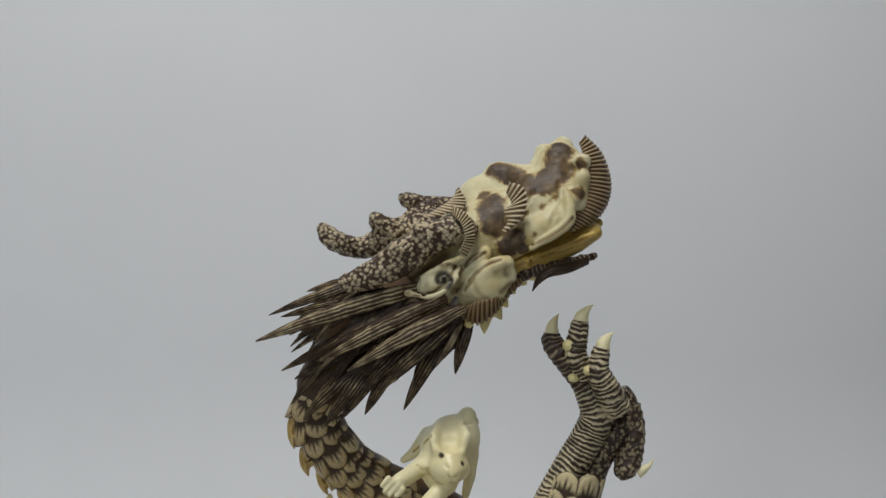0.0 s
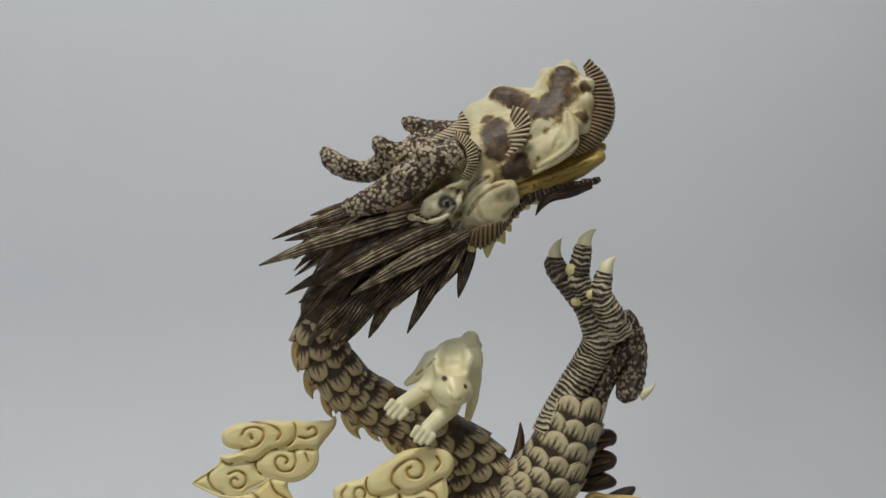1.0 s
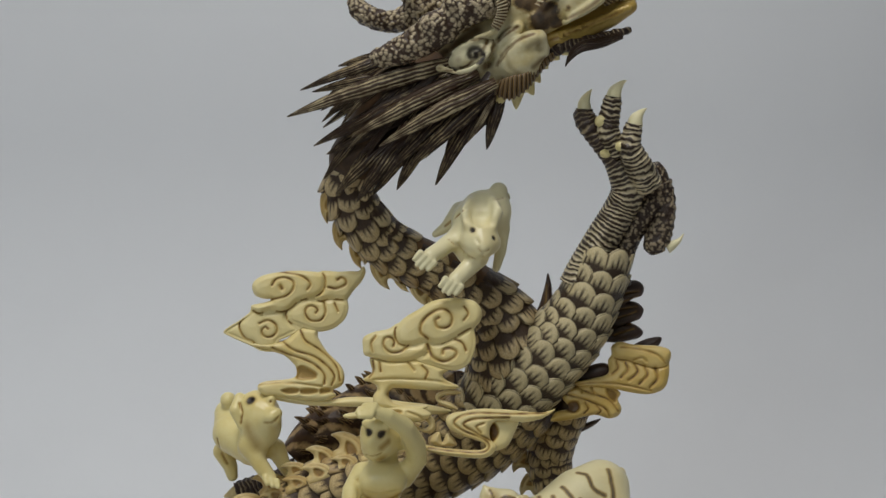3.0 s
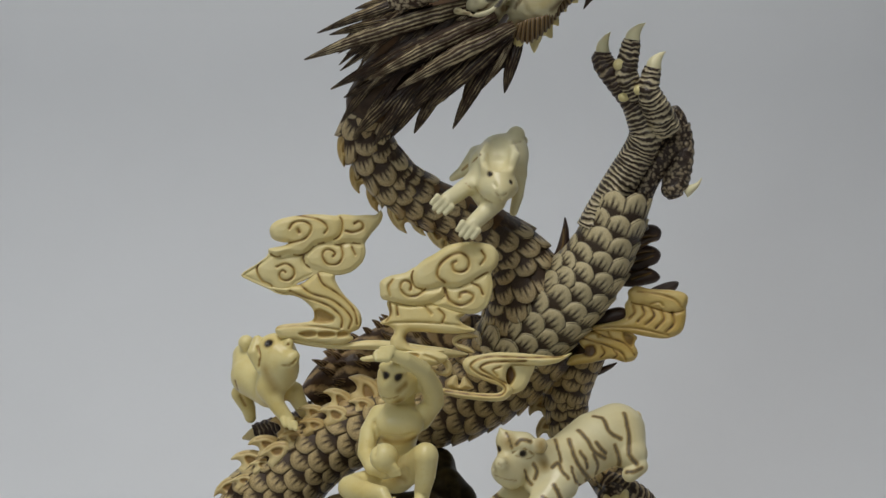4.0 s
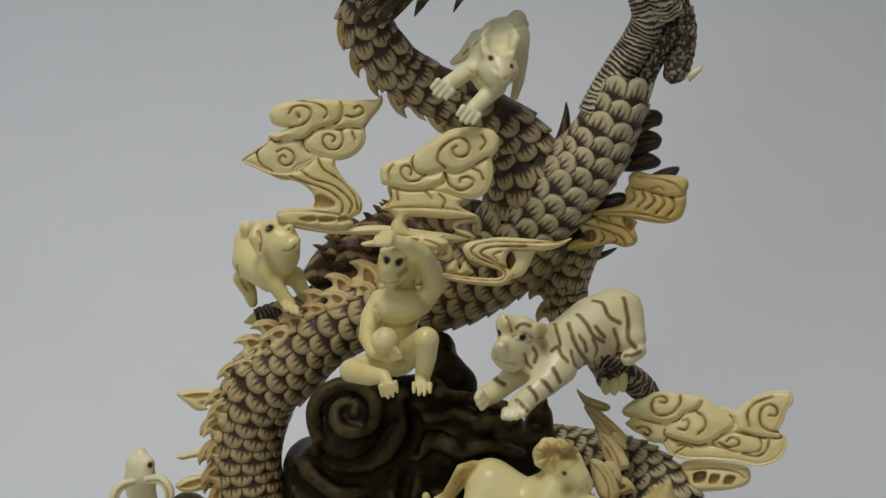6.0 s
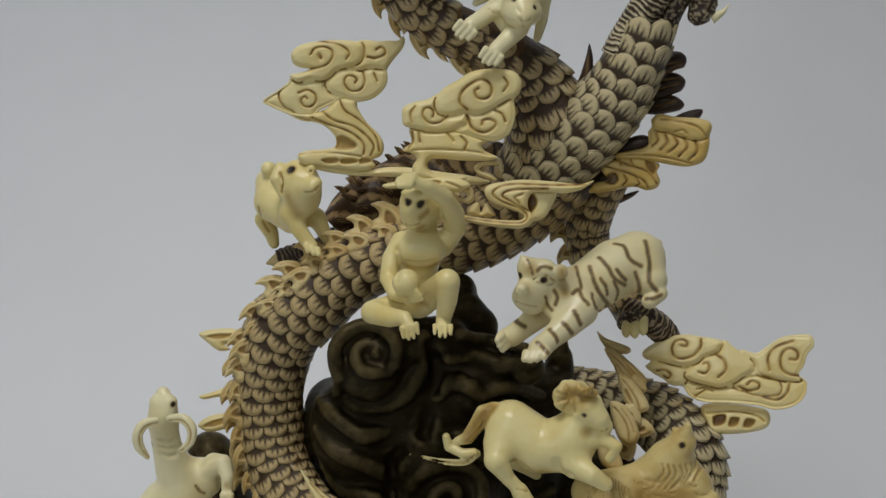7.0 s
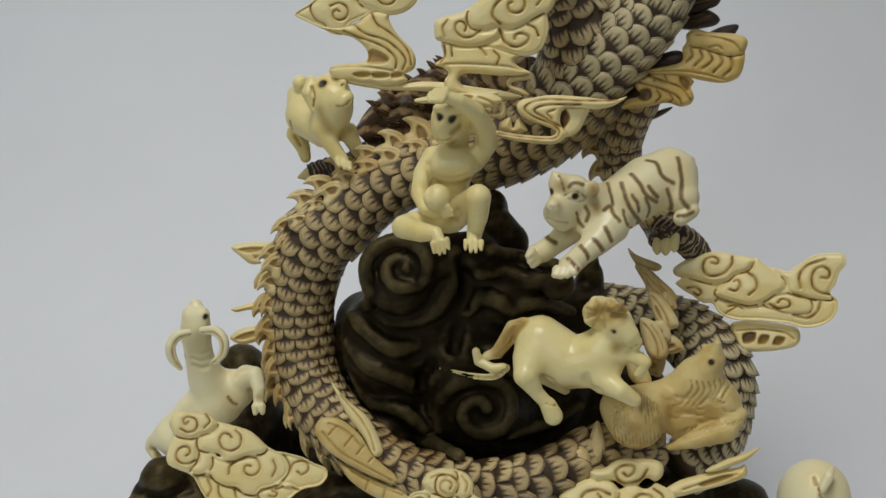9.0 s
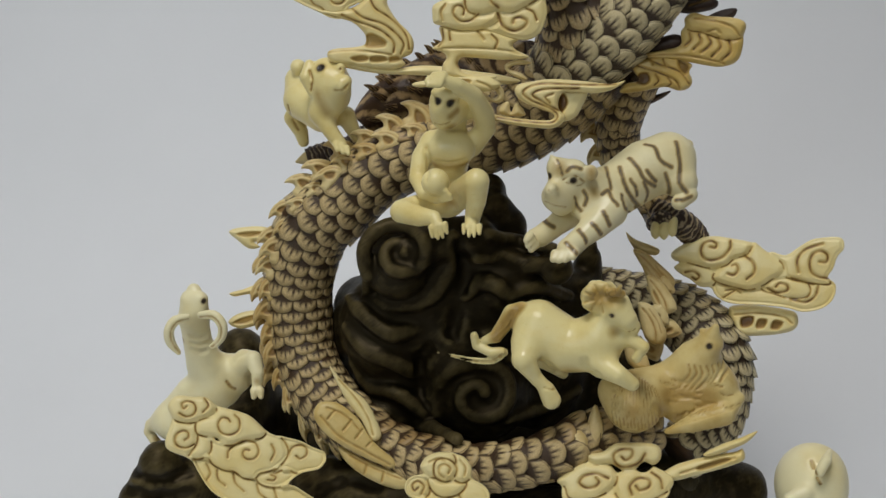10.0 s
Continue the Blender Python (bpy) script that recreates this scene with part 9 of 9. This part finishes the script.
def build_goat():
    c = Clay(0.0006)
    c.limb((-0.1399, -0.0280, 0.1160, 0.0096), (-0.1470, -0.0300, 0.1115, 0.0118), (-0.1563, -0.0320, 0.1048, 0.0113), (-0.1667, -0.0360, 0.0946, 0.0097), k=0.006)
    c.limb((-0.1518, -0.0320, 0.1241, 0.0085), (-0.1537, -0.0340, 0.1352, 0.0066), (-0.1543, -0.0350, 0.1456, 0.0065), k=0.006)
    c.limb((-0.1543, -0.0360, 0.1500, 0.0065), (-0.1546, -0.0360, 0.1567, 0.0052), (-0.1538, -0.0340, 0.1609, 0.0031), k=0.004)
    c.limb((-0.1510, -0.0380, 0.1541, 0.0041), (-0.1497, -0.0380, 0.1584, 0.0031), k=0.004)
    c.limb((-0.1328, -0.0320, 0.1248, 0.0058), (-0.1281, -0.0360, 0.1282, 0.0039), (-0.1255, -0.0400, 0.1234, 0.0029), (-0.1258, -0.0420, 0.1158, 0.0023), k=0.004)
    c.limb((-0.1269, -0.0440, 0.1162, 0.0018), (-0.1268, -0.0450, 0.1136, 0.0013), k=0.001)
    c.limb((-0.1238, -0.0440, 0.1164, 0.0018), (-0.1235, -0.0450, 0.1140, 0.0013), k=0.001)
    c.limb((-0.1693, -0.0360, 0.0954, 0.0070), (-0.1788, -0.0340, 0.0908, 0.0030), (-0.1807, -0.0340, 0.0871, 0.0022), (-0.1758, -0.0360, 0.0812, 0.0025), (-0.1710, -0.0380, 0.0774, 0.0016), k=0.004)
    c.limb((-0.1536, -0.0500, 0.1550, 0.0018), (-0.1583, -0.0520, 0.1541, 0.0023), (-0.1608, -0.0540, 0.1503, 0.0023), (-0.1605, -0.0540, 0.1445, 0.0023), (-0.1573, -0.0540, 0.1396, 0.0013), k=0.0012, smooth=14, squash=0.8)
    c.dig((-0.1476, -0.0700, 0.1646, 0.0004), (-0.1526, -0.0700, 0.1629, 0.0004), (-0.1556, -0.0700, 0.1582, 0.0004), (-0.1553, -0.0700, 0.1526, 0.0004), (-0.1522, -0.0700, 0.1478, 0.0004), smooth=16, stain=0.6)
    c.limb((-0.1470, -0.0500, 0.1563, 0.0018), (-0.1409, -0.0520, 0.1574, 0.0023), (-0.1369, -0.0540, 0.1539, 0.0023), (-0.1376, -0.0540, 0.1478, 0.0020), (-0.1414, -0.0540, 0.1435, 0.0015), (-0.1445, -0.0540, 0.1423, 0.0008), k=0.0012, smooth=14, squash=0.8)
    c.dig((-0.1421, -0.0700, 0.1659, 0.0004), (-0.1368, -0.0700, 0.1661, 0.0004), (-0.1334, -0.0700, 0.1617, 0.0004), (-0.1340, -0.0700, 0.1558, 0.0004), (-0.1377, -0.0700, 0.1516, 0.0004), (-0.1407, -0.0700, 0.1504, 0.0004), smooth=16, stain=0.6)
    c.dig((-0.1319, -0.0700, 0.1344, 0.0006), (-0.1301, -0.0700, 0.1317, 0.0006), (-0.1281, -0.0700, 0.1307, 0.0006), k=0.001, smooth=8, stain=0.9)
    c.dig((-0.1471, -0.0700, 0.1572, 0.0004), (-0.1438, -0.0700, 0.1562, 0.0004), (-0.1398, -0.0700, 0.1574, 0.0004), k=0.002, smooth=8, stain=0.3)
    c.dig((-0.1471, -0.0700, 0.1534, 0.0004), (-0.1435, -0.0700, 0.1525, 0.0004), (-0.1395, -0.0700, 0.1537, 0.0004), k=0.002, smooth=8, stain=0.3)
    c.dig((-0.1472, -0.0700, 0.1497, 0.0004), (-0.1433, -0.0700, 0.1487, 0.0004), (-0.1393, -0.0700, 0.1502, 0.0004), k=0.002, smooth=8, stain=0.25)
    c.dig((-0.1278, -0.0700, 0.1444, 0.0004), (-0.1262, -0.0700, 0.1472, 0.0004), (-0.1222, -0.0700, 0.1495, 0.0004), k=0.002, smooth=8, stain=0.4)
    c.dig((-0.1213, -0.0700, 0.1392, 0.0003), (-0.1206, -0.0700, 0.1338, 0.0003), k=0.002, smooth=8, stain=0.5)
    tone(c, (-0.1424, -0.0500, 0.1490, 0.0028), value=0.5)
    tone(c, (-0.1564, -0.0500, 0.1443, 0.0023), value=0.6)
    tone(c, (-0.1235, -0.0500, 0.1245, 0.0023), value=0.35)
    tone(c, (-0.1726, -0.0500, 0.0919, 0.0027), value=0.4)
    eyes(c, (-0.1452, -0.0500, 0.1637, 0.0013))
    return tagged(c.object("goat_figurine", IVORY_WHITE), "polished pale ivory goat with curled horns, head thrown back", "animal figurine", "zodiac figurines")


def build_rat():
    c = Clay(0.0007)
    c.ball((0.1288, -0.03, 0.0716), (0.0165, 0.017, 0.018), 0.004, (0, 12, 0))
    c.ball((0.1297, -0.036, 0.0654, 0.0125), k=0.008)
    c.limb((0.1233, -0.046, 0.0754, 0.0038), (0.1164, -0.048, 0.0727, 0.0031), k=0.002)
    c.limb((0.128, -0.048, 0.0874, 0.0023), (0.1308, -0.046, 0.0925, 0.0023), (0.1333, -0.04, 0.0934, 0.0013), k=0.0015)
    c.dig((0.124, -0.0475, 0.0934, 0.0007), (0.1259, -0.051, 0.088, 0.0008), (0.1281, -0.052, 0.0841, 0.0005), smooth=8, stain=0.7)
    c.limb((0.1325, -0.03, 0.0477, 0.0159), (0.1343, -0.03, 0.0289, 0.0161), k=0.01)
    return tagged(c.object("rat_figurine", IVORY_WHITE), "smooth pale ivory animal crouching low beside the stand", "animal figurine", "zodiac figurines")


for build in (build_monkey, build_tiger, build_pig, build_rabbit, build_horse, build_rooster, build_goat, build_rat):
    build()

# ---------------------------------------------------------------- scales, piece by piece
place_scales()
